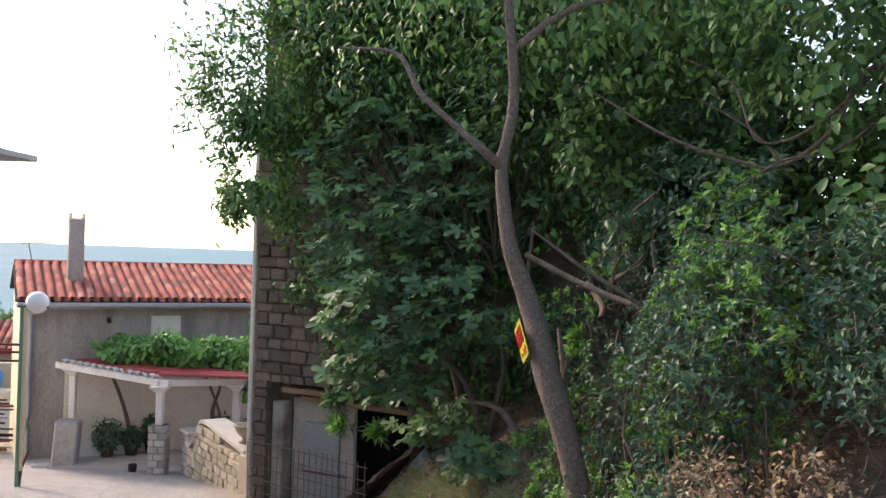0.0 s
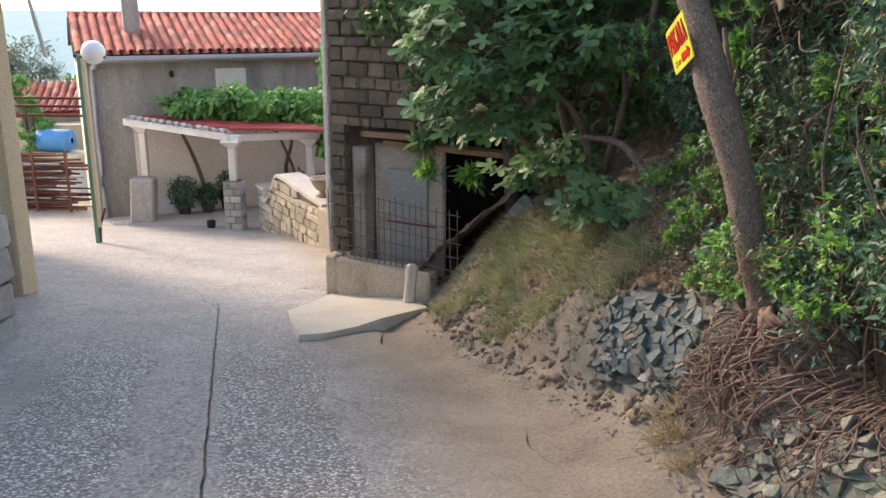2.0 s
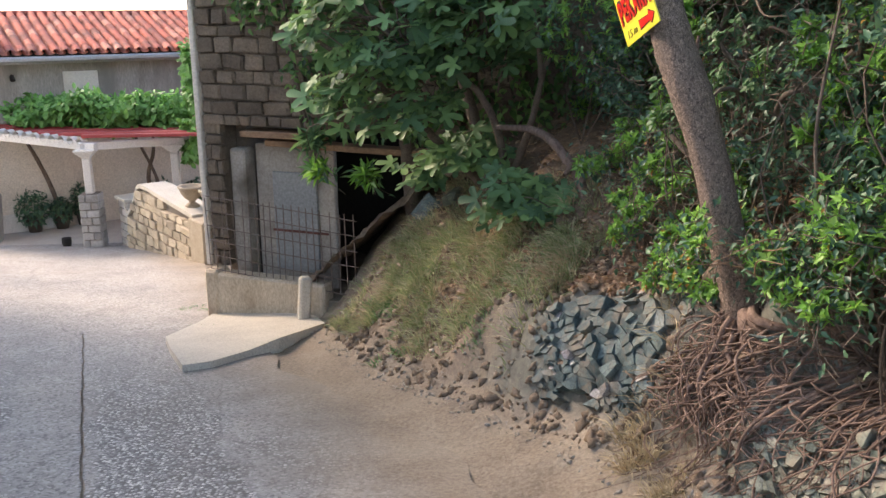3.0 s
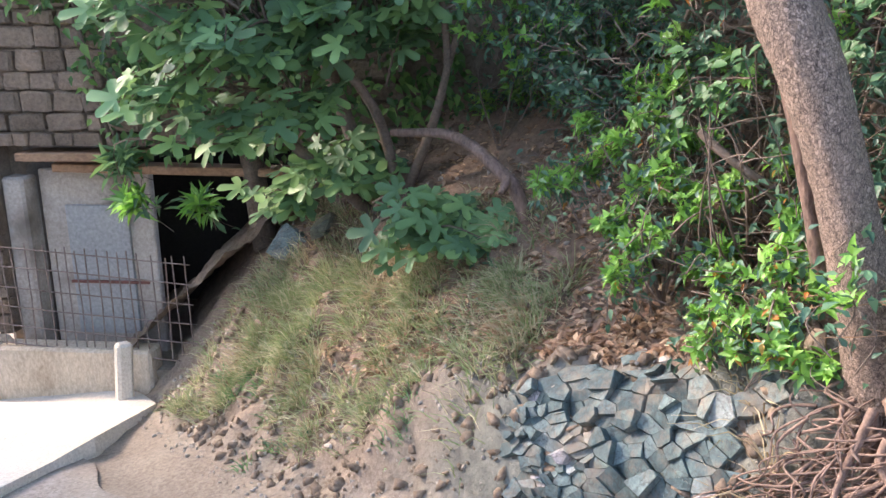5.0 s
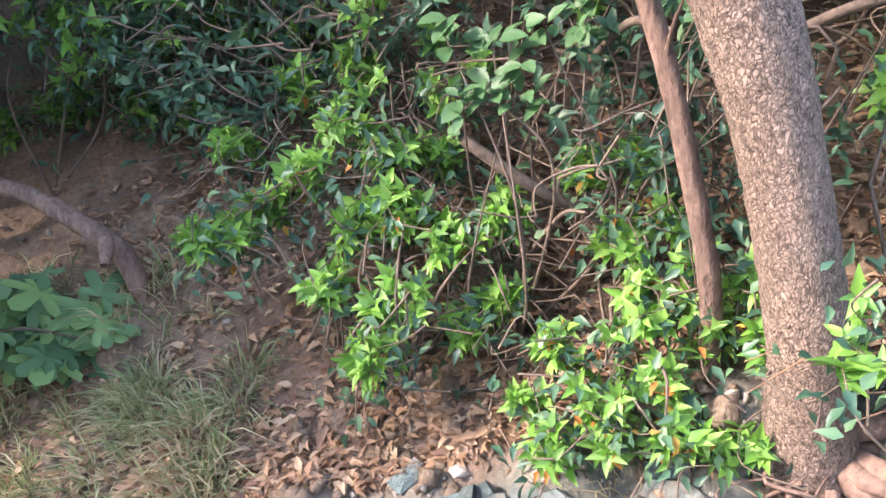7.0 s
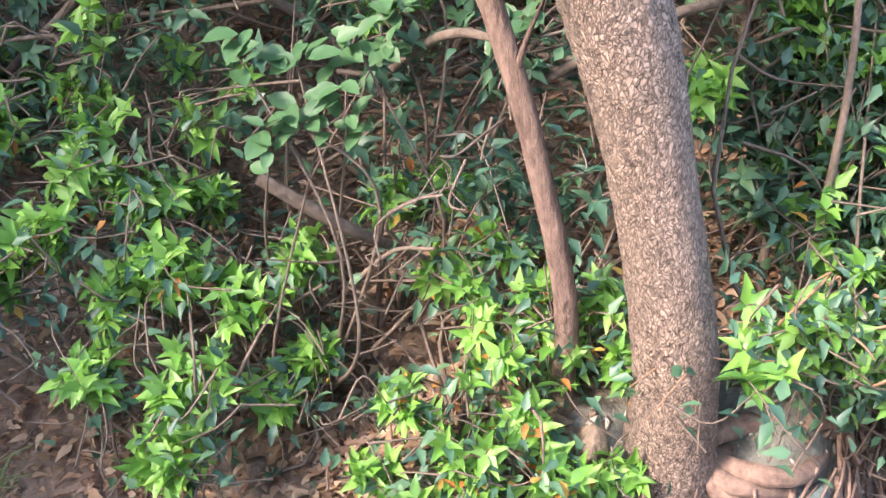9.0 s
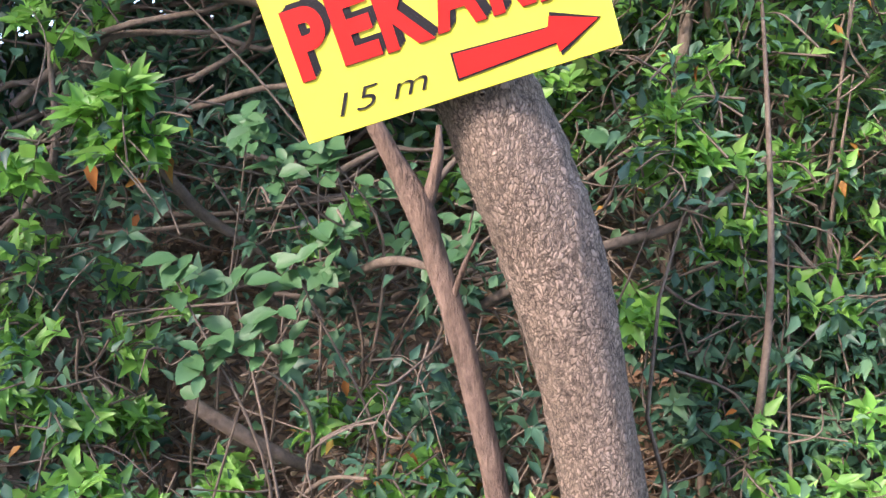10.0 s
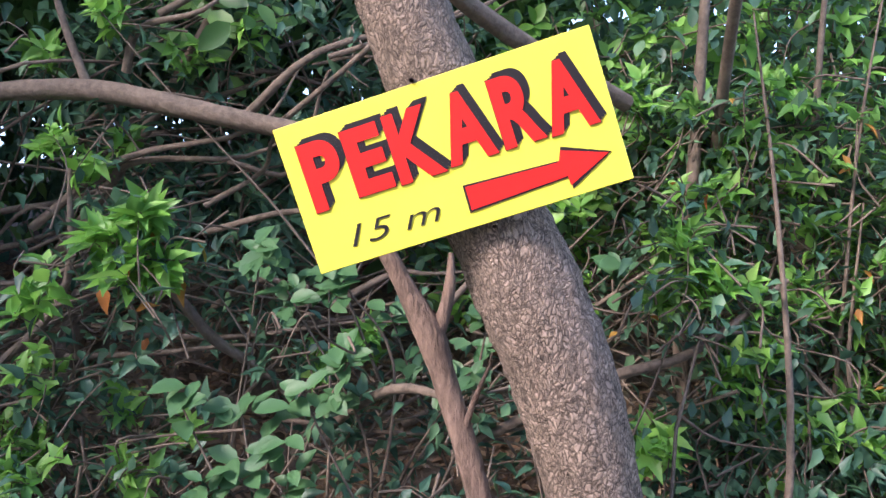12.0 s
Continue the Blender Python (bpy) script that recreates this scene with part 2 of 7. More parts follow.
M_WHITE = rough_material("white_paint", (0.6, 0.57, 0.52), (0.78, 0.75, 0.7), 2, 50, 0.7, 0.15)
M_YELLOW = rough_material("pale_yellow_render", (0.6, 0.5, 0.33), (0.72, 0.62, 0.42), 1.5, 40, 0.85, 0.15)
M_STONE = rough_material("rough_stone", (0.10, 0.075, 0.055), (0.24, 0.18, 0.13), 5, 45, 0.93, 0.7, 0.02, vary=0.25)
M_MORTAR = rough_material("mortar", (0.15, 0.125, 0.1), (0.24, 0.2, 0.165), 8, 60, 0.95, 0.6, 0.01)
M_RUINMORTAR = rough_material('earth_mortar', (0.085, 0.065, 0.047), (0.2, 0.155, 0.115), 7, 50, 0.95, 0.7, 0.015)
M_STONE_PALE = rough_material("pale_stone", (0.33, 0.26, 0.18), (0.5, 0.42, 0.31), 5, 45, 0.9, 0.5, 0.015, vary=0.22)
M_WALLSTONE = rough_material('pale_wall_stone', (0.38, 0.355, 0.32), (0.62, 0.585, 0.53), 6, 45, 0.9, 0.5, 0.015, vary=0.2)
M_STONE_GREY = rough_material("grey_stone", (0.28, 0.265, 0.245), (0.5, 0.475, 0.44), 6, 45, 0.9, 0.5, 0.015, vary=0.25)
M_ROCK = rough_material("blue_green_rock", (0.035, 0.06, 0.062), (0.15, 0.2, 0.19), 14, 60, 0.8, 0.8, 0.02, world_space=True, vary=0.4, spots=(0.26, 0.24, 0.2))


def rock_material(name, stops, vein):
    """Jointed rock: each block of its own tone, with pale veins and fine grain."""
    m, nt, b = material(name, 0.72)
    v = coords(nt, True)
    o = nt.nodes.new("ShaderNodeObjectInfo")
    c = ramp(nt, o.outputs["Random"], stops)
    big, fine = tex(nt, v, 16, 6, 0.7), tex(nt, v, 80, 4, 0.75)
    c = mix(nt, 0.75, c, mix(nt, 1.0, c, ramp(nt, big.outputs[0], [(0.32, (0.4, 0.45, 0.45)), (0.5, (0.95, 1.0, 1.0)), (0.7, (1.9, 1.8, 1.7))]), "MULTIPLY"))
    c = mix(nt, 0.45, c, mix(nt, 1.0, c, ramp(nt, fine.outputs[0], [(0.3, (0.4, 0.4, 0.4)), (0.7, (1.9, 1.9, 1.85))]), "MULTIPLY"))
    seam = tex(nt, mix(nt, 0.1, v, big.outputs["Color"]), 19, kind="ShaderNodeTexVoronoi")
    seam.feature = "DISTANCE_TO_EDGE"
    c = mix(nt, ramp(nt, seam.outputs["Distance"], [(0.0, (0.8, 0.8, 0.8)), (0.06, (0, 0, 0))]), c, vein)
    dust = ramp(nt, tex(nt, v, 6, 6, 0.7).outputs[0], [(0.47, (0, 0, 0)), (0.66, (0.7, 0.7, 0.7))])
    c = mix(nt, dust, c, (0.26, 0.2, 0.14))
    nt.links.new(c, b.inputs["Base Color"])
    bump(nt, b, mix(nt, 0.5, big.outputs[0], fine.outputs[0]), 0.8, 0.012)
    return m


M_FACE = rock_material("blue_green_rock_face", [(0, (0.04, 0.068, 0.072)), (0.5, (0.07, 0.108, 0.112)), (0.82, (0.11, 0.155, 0.155)), (0.93, (0.19, 0.22, 0.215)), (1, (0.34, 0.31, 0.33))], (0.04, 0.045, 0.045))
M_FACE_PALE = rock_material("grey_green_rock_face", [(0, (0.07, 0.095, 0.08)), (0.5, (0.13, 0.155, 0.13)), (0.85, (0.2, 0.21, 0.17)), (1, (0.32, 0.3, 0.25))], (0.07, 0.065, 0.055))
M_PEBBLE = rough_material("limestone_pebble", (0.3, 0.26, 0.21), (0.5, 0.45, 0.38), 12, 60, 0.85, 0.5, vary=0.3)
M_BARK = bark_material("flaky_bark", (0.03, 0.021, 0.016), (0.35, 0.26, 0.205), 150)
M_BARK_BARE = rough_material("bare_wood", (0.05, 0.032, 0.025), (0.27, 0.18, 0.14), 30, 90, 0.88, 0.8, stretch=(1, 1, 0.35))
M_TWIG = rough_material("twig_bark", (0.055, 0.042, 0.032), (0.2, 0.15, 0.115), 9, 60, 0.9, 0.4)
M_ROOT = rough_material("root_bark", (0.055, 0.034, 0.027), (0.29, 0.195, 0.15), 14, 60, 0.9, 0.4)
M_FIG = leaf_material("fig_leaf", [(0.07, 0.155, 0.08), (0.105, 0.22, 0.105), (0.15, 0.29, 0.12), (0.22, 0.38, 0.14)], 0.52)
M_DARKLEAF = leaf_material("dark_leaf", [(0.04, 0.1, 0.036), (0.075, 0.18, 0.056), (0.135, 0.28, 0.08), (0.22, 0.4, 0.12)], 0.4, 0.42)
M_BRIGHT = leaf_material("young_leaf", [(0.09, 0.24, 0.06), (0.18, 0.43, 0.072), (0.28, 0.56, 0.108), (0.15, 0.35, 0.082), (0.37, 0.64, 0.175)], 0.42, 0.45)
M_DARKPRIV = leaf_material("old_leaf", [(0.034, 0.092, 0.062), (0.05, 0.13, 0.08), (0.075, 0.17, 0.095), (0.13, 0.25, 0.12)], 0.46, 0.25)
M_OVAL = leaf_material("oval_leaf", [(0.055, 0.15, 0.055), (0.1, 0.26, 0.08), (0.07, 0.16, 0.075), (0.13, 0.34, 0.09)], 0.5, 0.35)
M_VINE = leaf_material("vine_leaf", [(0.104, 0.26, 0.065), (0.156, 0.377, 0.104), (0.195, 0.429, 0.13)], 0.5, 0.45)
M_OLIVE = leaf_material("olive_leaf", [(0.09, 0.12, 0.08), (0.14, 0.18, 0.12), (0.2, 0.25, 0.17)], 0.55)
M_DRYLEAF = leaf_material("dry_leaf", [(0.32, 0.2, 0.125), (0.44, 0.29, 0.18), (0.19, 0.11, 0.08), (0.58, 0.44, 0.3), (0.38, 0.23, 0.14), (0.26, 0.165, 0.115)], 0.75, 0.2)
M_WITHERED = leaf_material("pale_dead_leaf", [(0.5, 0.37, 0.22), (0.36, 0.24, 0.14), (0.6, 0.48, 0.3), (0.28, 0.19, 0.11)], 0.8, 0.25)
M_ORANGE = leaf_material("withered_leaf", [(0.4, 0.12, 0.03), (0.45, 0.22, 0.05), (0.5, 0.35, 0.06)], 0.6)
M_CLOD = rough_material('earth_clod', (0.13, 0.09, 0.06), (0.32, 0.24, 0.17), 12, 60, 0.95, 0.8, 0.01, vary=0.3)
M_GRASS = leaf_material("grass", [(0.213, 0.275, 0.125), (0.375, 0.4, 0.213), (0.55, 0.5, 0.338), (0.163, 0.25, 0.1), (0.3, 0.375, 0.175)], 0.7, 0.3)
M_DRYGRASS = leaf_material("dry_grass", [(0.42, 0.34, 0.2), (0.5, 0.42, 0.27), (0.3, 0.22, 0.13)], 0.8, 0.2)
M_RED = rough_material("red_sheet", (0.28, 0.035, 0.035), (0.4, 0.06, 0.055), 4, 40, 0.6, 0.1)
M_RUST = rough_material("rusty_steel", (0.08, 0.032, 0.026), (0.2, 0.08, 0.06), 9, 60, 0.8, 0.4, metal=0.3, vary=0.35)
M_MESH = rough_material("weathered_rebar", (0.12, 0.08, 0.06), (0.28, 0.22, 0.19), 10, 80, 0.7, 0.3, metal=0.4)
M_DOOR = rough_material("zinc_sheet", (0.24, 0.25, 0.25), (0.36, 0.37, 0.36), 2, 40, 0.55, 0.1, metal=0.3)
M_PANEL = rough_material("weathered_plaster", (0.28, 0.24, 0.2), (0.46, 0.41, 0.35), 2.2, 40, 0.92, 0.4, spots=(0.14, 0.115, 0.09))
M_GUTTER = rough_material("zinc_gutter", (0.3, 0.31, 0.33), (0.42, 0.43, 0.45), 3, 40, 0.5, 0.1, metal=0.4)
M_PLANK = rough_material("old_plank", (0.17, 0.09, 0.05), (0.36, 0.22, 0.13), 6, 50, 0.85, 0.4, stretch=(0.3, 1, 1))
# near-black for dark parts; in the ruin's opening it paints the shade
M_DARK = rough_material("near_black_and_painted_shade", (0.015, 0.012, 0.01), (0.03, 0.025, 0.02), 3, 30, 0.95, 0.2)
M_BLUE = rough_material("blue_plastic", (0.04, 0.22, 0.5), (0.07, 0.32, 0.62), 2, 40, 0.4, 0.05)
M_GREENP = rough_material("green_paint", (0.1, 0.25, 0.17), (0.16, 0.36, 0.26), 4, 50, 0.6, 0.2)
M_TERRA = rough_material("dark_pot", (0.05, 0.035, 0.028), (0.11, 0.075, 0.055), 6, 60, 0.8, 0.2)
M_FLOOR = rough_material("stone_paving", (0.4, 0.36, 0.31), (0.55, 0.5, 0.44), 3, 50, 0.85, 0.3)
M_WATER = rough_material("sea_water", (0.06, 0.17, 0.20), (0.10, 0.25, 0.28), 0.01, 0.3, 0.9, 0.1)
M_FARGREEN = rough_material("far_scrub", (0.04, 0.07, 0.03), (0.1, 0.14, 0.06), 0.4, 5, 0.9, 0.4)


def flat_material(name, colour, rough=0.4):
    m, nt, b = material(name, rough)
    b.inputs["Base Color"].default_value = (*colour, 1)
    return m


M_SIGN_Y, M_SIGN_R, M_SIGN_K = flat_material("sign_yellow", (0.86, 0.76, 0.075), 0.35), flat_material("sign_red", (0.72, 0.02, 0.015), 0.35), flat_material("sign_black", (0.015, 0.012, 0.015), 0.4)
M_GLOBE = flat_material("opal_glass", (0.85, 0.85, 0.83), 0.2)

# ---- mesh helpers ----
def part(name, bm, mat, parent=None, label="", smooth=False, kind=""):
    me = bpy.data.meshes.new(name)
    bm.to_mesh(me)
    bm.free()
    me.materials.append(mat)
    if smooth:
        me.polygons.foreach_set("use_smooth", [True] * len(me.polygons))
    ob = new(name, me)
    ob.parent = parent
    return tagged(ob, label=label, kind=kind)


def mesh_part(name, verts, faces, mat, parent=None, label="", smooth=False, kind=""):
    me = bpy.data.meshes.new(name)
    verts = np.asarray(verts, dtype=np.float32)
    faces = np.asarray(faces, dtype=np.int32)
    me.vertices.add(len(verts))
    me.vertices.foreach_set("co", verts.ravel())
    k = faces.shape[1]
    me.loops.add(faces.size)
    me.loops.foreach_set("vertex_index", faces.ravel())
    me.polygons.add(len(faces))
    me.polygons.foreach_set("loop_start", np.arange(0, faces.size, k, dtype=np.int32))
    me.update(calc_edges=True)
    me.materials.append(mat)
    if smooth:
        me.polygons.foreach_set("use_smooth", [True] * len(me.polygons))
    ob = new(name, me)
    ob.parent = parent
    return tagged(ob, label=label, kind=kind)


def thing(name, at=(0, 0, 0), label="", category="", group="", kind="", turn=0.0):
    ob = new(name)
    ob.empty_display_size = 0.1
    ob.matrix_basis = pose(*at, 0, 0, turn)
    return tagged(ob, label, category, group, kind)


def add_box(bm, lo, hi, bevel=0.0, m=None):
    c = [(a + b) / 2 for a, b in zip(lo, hi)]
    s = [b - a for a, b in zip(lo, hi)]
    mat = Matrix.Translation(c) @ Matrix.Diagonal((*s, 1))
    made = bmesh.ops.create_cube(bm, size=1, matrix=(m @ mat) if m else mat)["verts"]
    if bevel:
        edges = {e for v in made for e in v.link_edges}
        bmesh.ops.bevel(bm, geom=list(edges), offset=bevel, segments=1, affect="EDGES")
    return bm


def box(lo, hi, bevel=0.0, m=None):
    return add_box(bmesh.new(), lo, hi, bevel, m)


def tube_arrays(points, radii, sides=8, wob=0.0, seed=0):
    """Verts and quads of a tapered tube through points."""
    rng = np.random.default_rng(seed)
    p = np.array(points, float)
    n = len(p)
    d = np.gradient(p, axis=0)
    d /= np.linalg.norm(d, axis=1)[:, None] + 1e-9
    ref = np.array([0.0, 0.0, 1.0]) if abs(d[:, 2]).mean() < 0.85 else np.array([1.0, 0.0, 0.0])
    u = np.cross(d, ref)
    u /= np.linalg.norm(u, axis=1)[:, None] + 1e-9
    w = np.cross(d, u)
    a = np.linspace(0, 2 * np.pi, sides, endpoint=False)
    r = np.array(radii, float)[:, None] * (1 + wob * rng.standard_normal((n, sides)))
    v = p[:, None, :] + r[..., None] * (np.cos(a)[None, :, None] * u[:, None, :] + np.sin(a)[None, :, None] * w[:, None, :])
    i = np.arange(n - 1)[:, None] * sides
    j = np.arange(sides)[None, :]
    k = (j + 1) % sides
    f = np.stack([i + j, i + k, i + sides + k, i + sides + j], -1).reshape(-1, 4)
    return v.reshape(-1, 3), f


def smooth_line(points, steps=6):
    """A Catmull-Rom line through points (of any width)."""
    p = np.array(points, float)
    q = np.vstack([2 * p[0] - p[1], p, 2 * p[-1] - p[-2]])
    out = []
    for i in range(1, len(q) - 2):
        for t in np.linspace(0, 1, steps, endpoint=False):
            out.append(0.5 * ((2 * q[i]) + (q[i + 1] - q[i - 1]) * t + (2 * q[i - 1] - 5 * q[i] + 4 * q[i + 1] - q[i + 2]) * t**2 + (3 * q[i] - q[i - 1] - 3 * q[i + 1] + q[i + 2]) * t**3))
    out.append(p[-1])
    return np.array(out)


def join_arrays(parts):
    vs, fs, n = [], [], 0
    for v, f in parts:
        vs.append(v)
        fs.append(f + n)
        n += len(v)
    return np.vstack(vs), np.vstack(fs)


def limb(name, rows, mat, parent, sides=10, steps=6, wob=0.03, label="", seed=0):
    """rows: x, y, z, radius."""
    s = smooth_line(rows, steps)
    v, f = tube_arrays(s[:, :3], s[:, 3], sides, wob, seed)
    return mesh_part(name, v, f, mat, parent, label, smooth=True)


# leaf templates: x across, y along, z up; length 1
def oval_leaf(width=0.42, fold=0.08, droop=0.12, point=0.0):
    ys = np.array([0.0, 0.22, 0.5, 0.78, 1.0])
    ws = np.array([0.0, 0.78, 1.0, 0.7 - point, 0.0]) * width / 2
    v = [(0, 0, 0)]
    for y, w in zip(ys[1:4], ws[1:4]):
        z = -droop * y * y
        v += [(-w, y, z + fold * w / width * 2), (0, y, z), (w, y, z + fold * w / width * 2)]
    v.append((0, 1, -droop))
    f = [(0, 2, 1), (0, 3, 2), (1, 2, 5), (1, 5, 4), (2, 3, 6), (2, 6, 5), (4, 5, 8), (4, 8, 7), (5, 6, 9), (5, 9, 8), (7, 8, 10), (8, 9, 10)]
    return np.array(v, float), np.array(f)


def small_leaf(width=0.45, fold=0.1):
    v = [(0, 0, 0), (-width * 0.48, 0.32, fold), (width * 0.48, 0.32, fold), (0, 0.42, 0), (-width * 0.3, 0.66, fold * 0.6), (width * 0.3, 0.66, fold * 0.6), (0, 1.08, -0.16)]
    f = [(0, 3, 1), (0, 2, 3), (1, 3, 4), (3, 2, 5), (4, 3, 6), (3, 5, 6)]
    return np.array(v, float), np.array(f)


def fig_leaf_shape():
    """Five rounded lobes round a stalk."""
    out = [(0.0, 0.0, 0.0)]
    lobes = [(-112, 0.38), (-58, 0.6), (0, 0.76), (58, 0.6), (112, 0.38)]
    for i, (ang, r) in enumerate(lobes):
        for da, k in ((-17, 0.74), (-12, 0.95), (0, 1.05), (12, 0.95), (17, 0.74)):
            a = radians(ang + da)
            out.append((math.sin(a) * r * k, 0.3 + math.cos(a) * r * k, -0.14 * (r * k) ** 2 + 0.03 * (da != 0)))
        if i < 4:
            a = radians((ang + lobes[i + 1][0]) / 2)
            out.append((math.sin(a) * 0.25, 0.3 + math.cos(a) * 0.25, 0.02))
    v = np.array(out)
    v[0] = (0, 0.3, 0)
    n = len(v)
    f = [(0, i, i + 1) for i in range(1, n - 1)]
    v = np.vstack([v, [(0.015, 0, 0), (-0.015, 0, 0)]])
    f += [(0, n, n + 1)]
    return v * [1, 1, 1], np.array(f)


def place_leaves(template, pos, fwd, up, size):
    """Copies of a leaf template: at pos, along fwd, its face towards up."""
    v, f = template
    fwd = fwd / (np.linalg.norm(fwd, axis=1)[:, None] + 1e-9)
    side = np.cross(fwd, up)
    side /= np.linalg.norm(side, axis=1)[:, None] + 1e-9
    top = np.cross(side, fwd)
    out = pos[:, None, :] + size[:, None, None] * (v[None, :, 0:1] * side[:, None, :] + v[None, :, 1:2] * fwd[:, None, :] + v[None, :, 2:3] * top[:, None, :])
    n = len(pos)
    faces = (f[None] + (np.arange(n) * len(v))[:, None, None]).reshape(-1, 3)
    return out.reshape(-1, 3), faces


def unit(rng, n):
    d = rng.standard_normal((n, 3))
    return d / np.linalg.norm(d, axis=1)[:, None]

# ---- ground ----
FOOT_Y = [-60, -20, -2, 1.5, 3, 4.42, 5.47, 5.85, 7.31, 7.95, 8.9, 9.7, 12, 20, 60]
FOOT_X = [34, 12, 4.3, 2.6, 1.72, 0.95, 0.62, 0.46, -0.32, -0.58, -0.88, -0.98, -0.9, 0.5, 8]
RISE_S = [-0.6, -0.1, 0.04, 0.12, 0.24, 0.34, 0.6, 1.2, 2.4, 4.5, 9.0, 25.0, 80]
RISE_H = [0.0, 0.13, 0.26, 0.55, 0.85, 0.95, 1.12, 1.62, 2.55, 3.7, 5.2, 9.0, 14.0]

SOFT_S = [-0.5, -0.1, 0.1, 0.3, 0.6, 0.85, 1.3, 2.4, 4.5, 9.0, 25.0, 80]
SOFT_H = [0.0, 0.1, 0.28, 0.62, 1.05, 1.28, 1.7, 2.55, 3.7, 5.2, 9.0, 14.0]


def lumps(x, y, k=1.0):
    return (np.sin(x * 7.1 * k + 1.3 * np.sin(y * 5.3 * k)) * np.sin(y * 6.3 * k + 2.0 + np.sin(x * 4.1 * k)) * 0.5
            + 0.5 * np.sin(x * 17.0 * k + y * 9.0 * k + 1.0) * np.sin(y * 19.0 * k - x * 6.0 * k))


def run_of(x, y):
    s = (x - np.interp(y, FOOT_Y, FOOT_X)) * 0.88
    return s + 0.06 * lumps(y * 0.9, y * 0.4 + x * 0.3)


def road_z(y):
    return np.interp(y, [-400, -25, 0, 18.5, 23, 60, 110, 5000], [4.6, 4.0, 0.0, -2.96, -3.4, -11, -30, -34])


STEEP_Y = [3.5, 4.6, 4.75, 4.95, 5.4, 5.65, 6.15, 6.5, 6.9, 7.4, 8.2, 9.0]
STEEP_K = [0.8, 0.66, 0.70, 1.12, 1.2, 1.08, 0.86, 0.83, 0.85, 0.72, 0.85, 1.0]


def ground_z(x, y):
    x, y = np.asarray(x, float), np.asarray(y, float)
    s = run_of(x, y)
    h0, h1 = np.interp(s, RISE_S, RISE_H), np.interp(s, SOFT_S, SOFT_H)
    k = np.interp(y, [6.7, 7.6], [0.0, 1.0])
    h = h0 * (1 - k) + h1 * k
    h = h * (1 + (np.interp(y, STEEP_Y, STEEP_K) - 1) * np.interp(s, [0.5, 0.9], [1, 0]))
    ease = np.interp(y, [-400, -10, 24, 34, 70], [1, 1, 1, 0.5, 0.0])
    fall = np.interp(x, [-4000, -120, -40, -14, -12], [30, 30, 8, 0.3, 0.0])
    bumps = (0.045 * lumps(x, y) + 0.018 * lumps(x, y, 2.7) + 0.012 * np.sin(x * 61 + 3 * np.sin(y * 23)) * np.sin(y * 57 + 2 * np.sin(x * 31))) * np.interp(s, [-0.3, 0.1, 0.5], [0.12, 1, 1]) * (np.abs(y) < 40)
    return np.maximum(road_z(y) + h * ease - fall, -34.0) + bumps


def axis(lo, hi, step, out, grow=1.35):
    core = list(np.arange(lo, hi + 1e-6, step))
    a, s = lo, step
    left, right = [], []
    while a > -out:
        s *= grow
        a -= s
        left.append(a)
    b, s = hi, step
    while b < out:
        s *= grow
        b += s
        right.append(b)
    return np.array(left[::-1] + core + right)


gx, gy = axis(-1.6, 3.2, 0.045, 4500, 1.25), axis(2.4, 10.6, 0.05, 4500, 1.2)
GX, GY = np.meshgrid(gx, gy)
verts = np.stack([GX.ravel(), GY.ravel(), ground_z(GX, GY).ravel()], 1)
i = (np.arange(len(gy) - 1)[:, None] * len(gx) + np.arange(len(gx) - 1)[None]).ravel()
ground = mesh_part("ground", verts, np.stack([i, i + 1, i + len(gx) + 1, i + len(gx)], 1), M_EARTH, smooth=True, kind="structure")
tagged(ground, "bare brown earth and leaf litter bank beside the road")
att = ground.data.attributes.new("slope_run", "FLOAT", "POINT")
att.data.foreach_set("value", run_of(GX, GY).ravel().astype(np.float32))

water = mesh_part("water", [(-4800, -200, -26), (4800, -200, -26), (4800, 4900, -26), (-4800, 4900, -26)], [(0, 1, 2, 3)], M_WATER, kind="structure")
tagged(water, "hazy pale blue open sea")


def joint_x(y):
    return -0.234 - 0.319 * y


def road_strip(name, left, right, y0, y1, n=60, m=10, label="worn grey concrete road with bands of exposed pebbles"):
    ys = np.linspace(y0, y1, n)
    rows = []
    for y in ys:
        xs = np.linspace(left(y), right(y), m)
        rows.append(np.stack([xs, np.full(m, y), np.full(m, road_z(y) + 0.02)], 1))
    v = np.array(rows)
    k = (np.arange(n - 1)[:, None] * m + np.arange(m - 1)[None]).ravel()
    f = np.stack([k, k + 1, k + m + 1, k + m], 1)
    ob = mesh_part(name, v.reshape(-1, 3), f, M_ROAD, kind="structure")
    return tagged(ob, label)


def wob(y, a=0.005):
    return a * math.sin(y * 9.1) + a * math.sin(y * 23.0 + 1)


road_strip("road", lambda y: joint_x(y) + 0.014 + wob(y), lambda y: float(np.interp(y, FOOT_Y, FOOT_X)) - 0.62 + 0.10 * math.sin(y * 2.1) + 0.04 * math.sin(y * 7.7) - float(np.interp(y, [8, 9.3, 10.5], [0, 0.0, 0.3])), -14, 9.6, 300, 6)
road_strip("road", lambda y: -13.0, lambda y: joint_x(y) + wob(y) - (0.004 if y < 8 else 0.0), -14, 9.6, 300, 12)
road_strip("road", lambda y: -13.0, lambda y: -1.9 + float(np.interp(y, [9.6, 10.6, 15, 22], [0.3, -0.35, -1.3, -2.0])), 9.6, 20.5, 40, 12, "smooth worn grey concrete lane below the house")

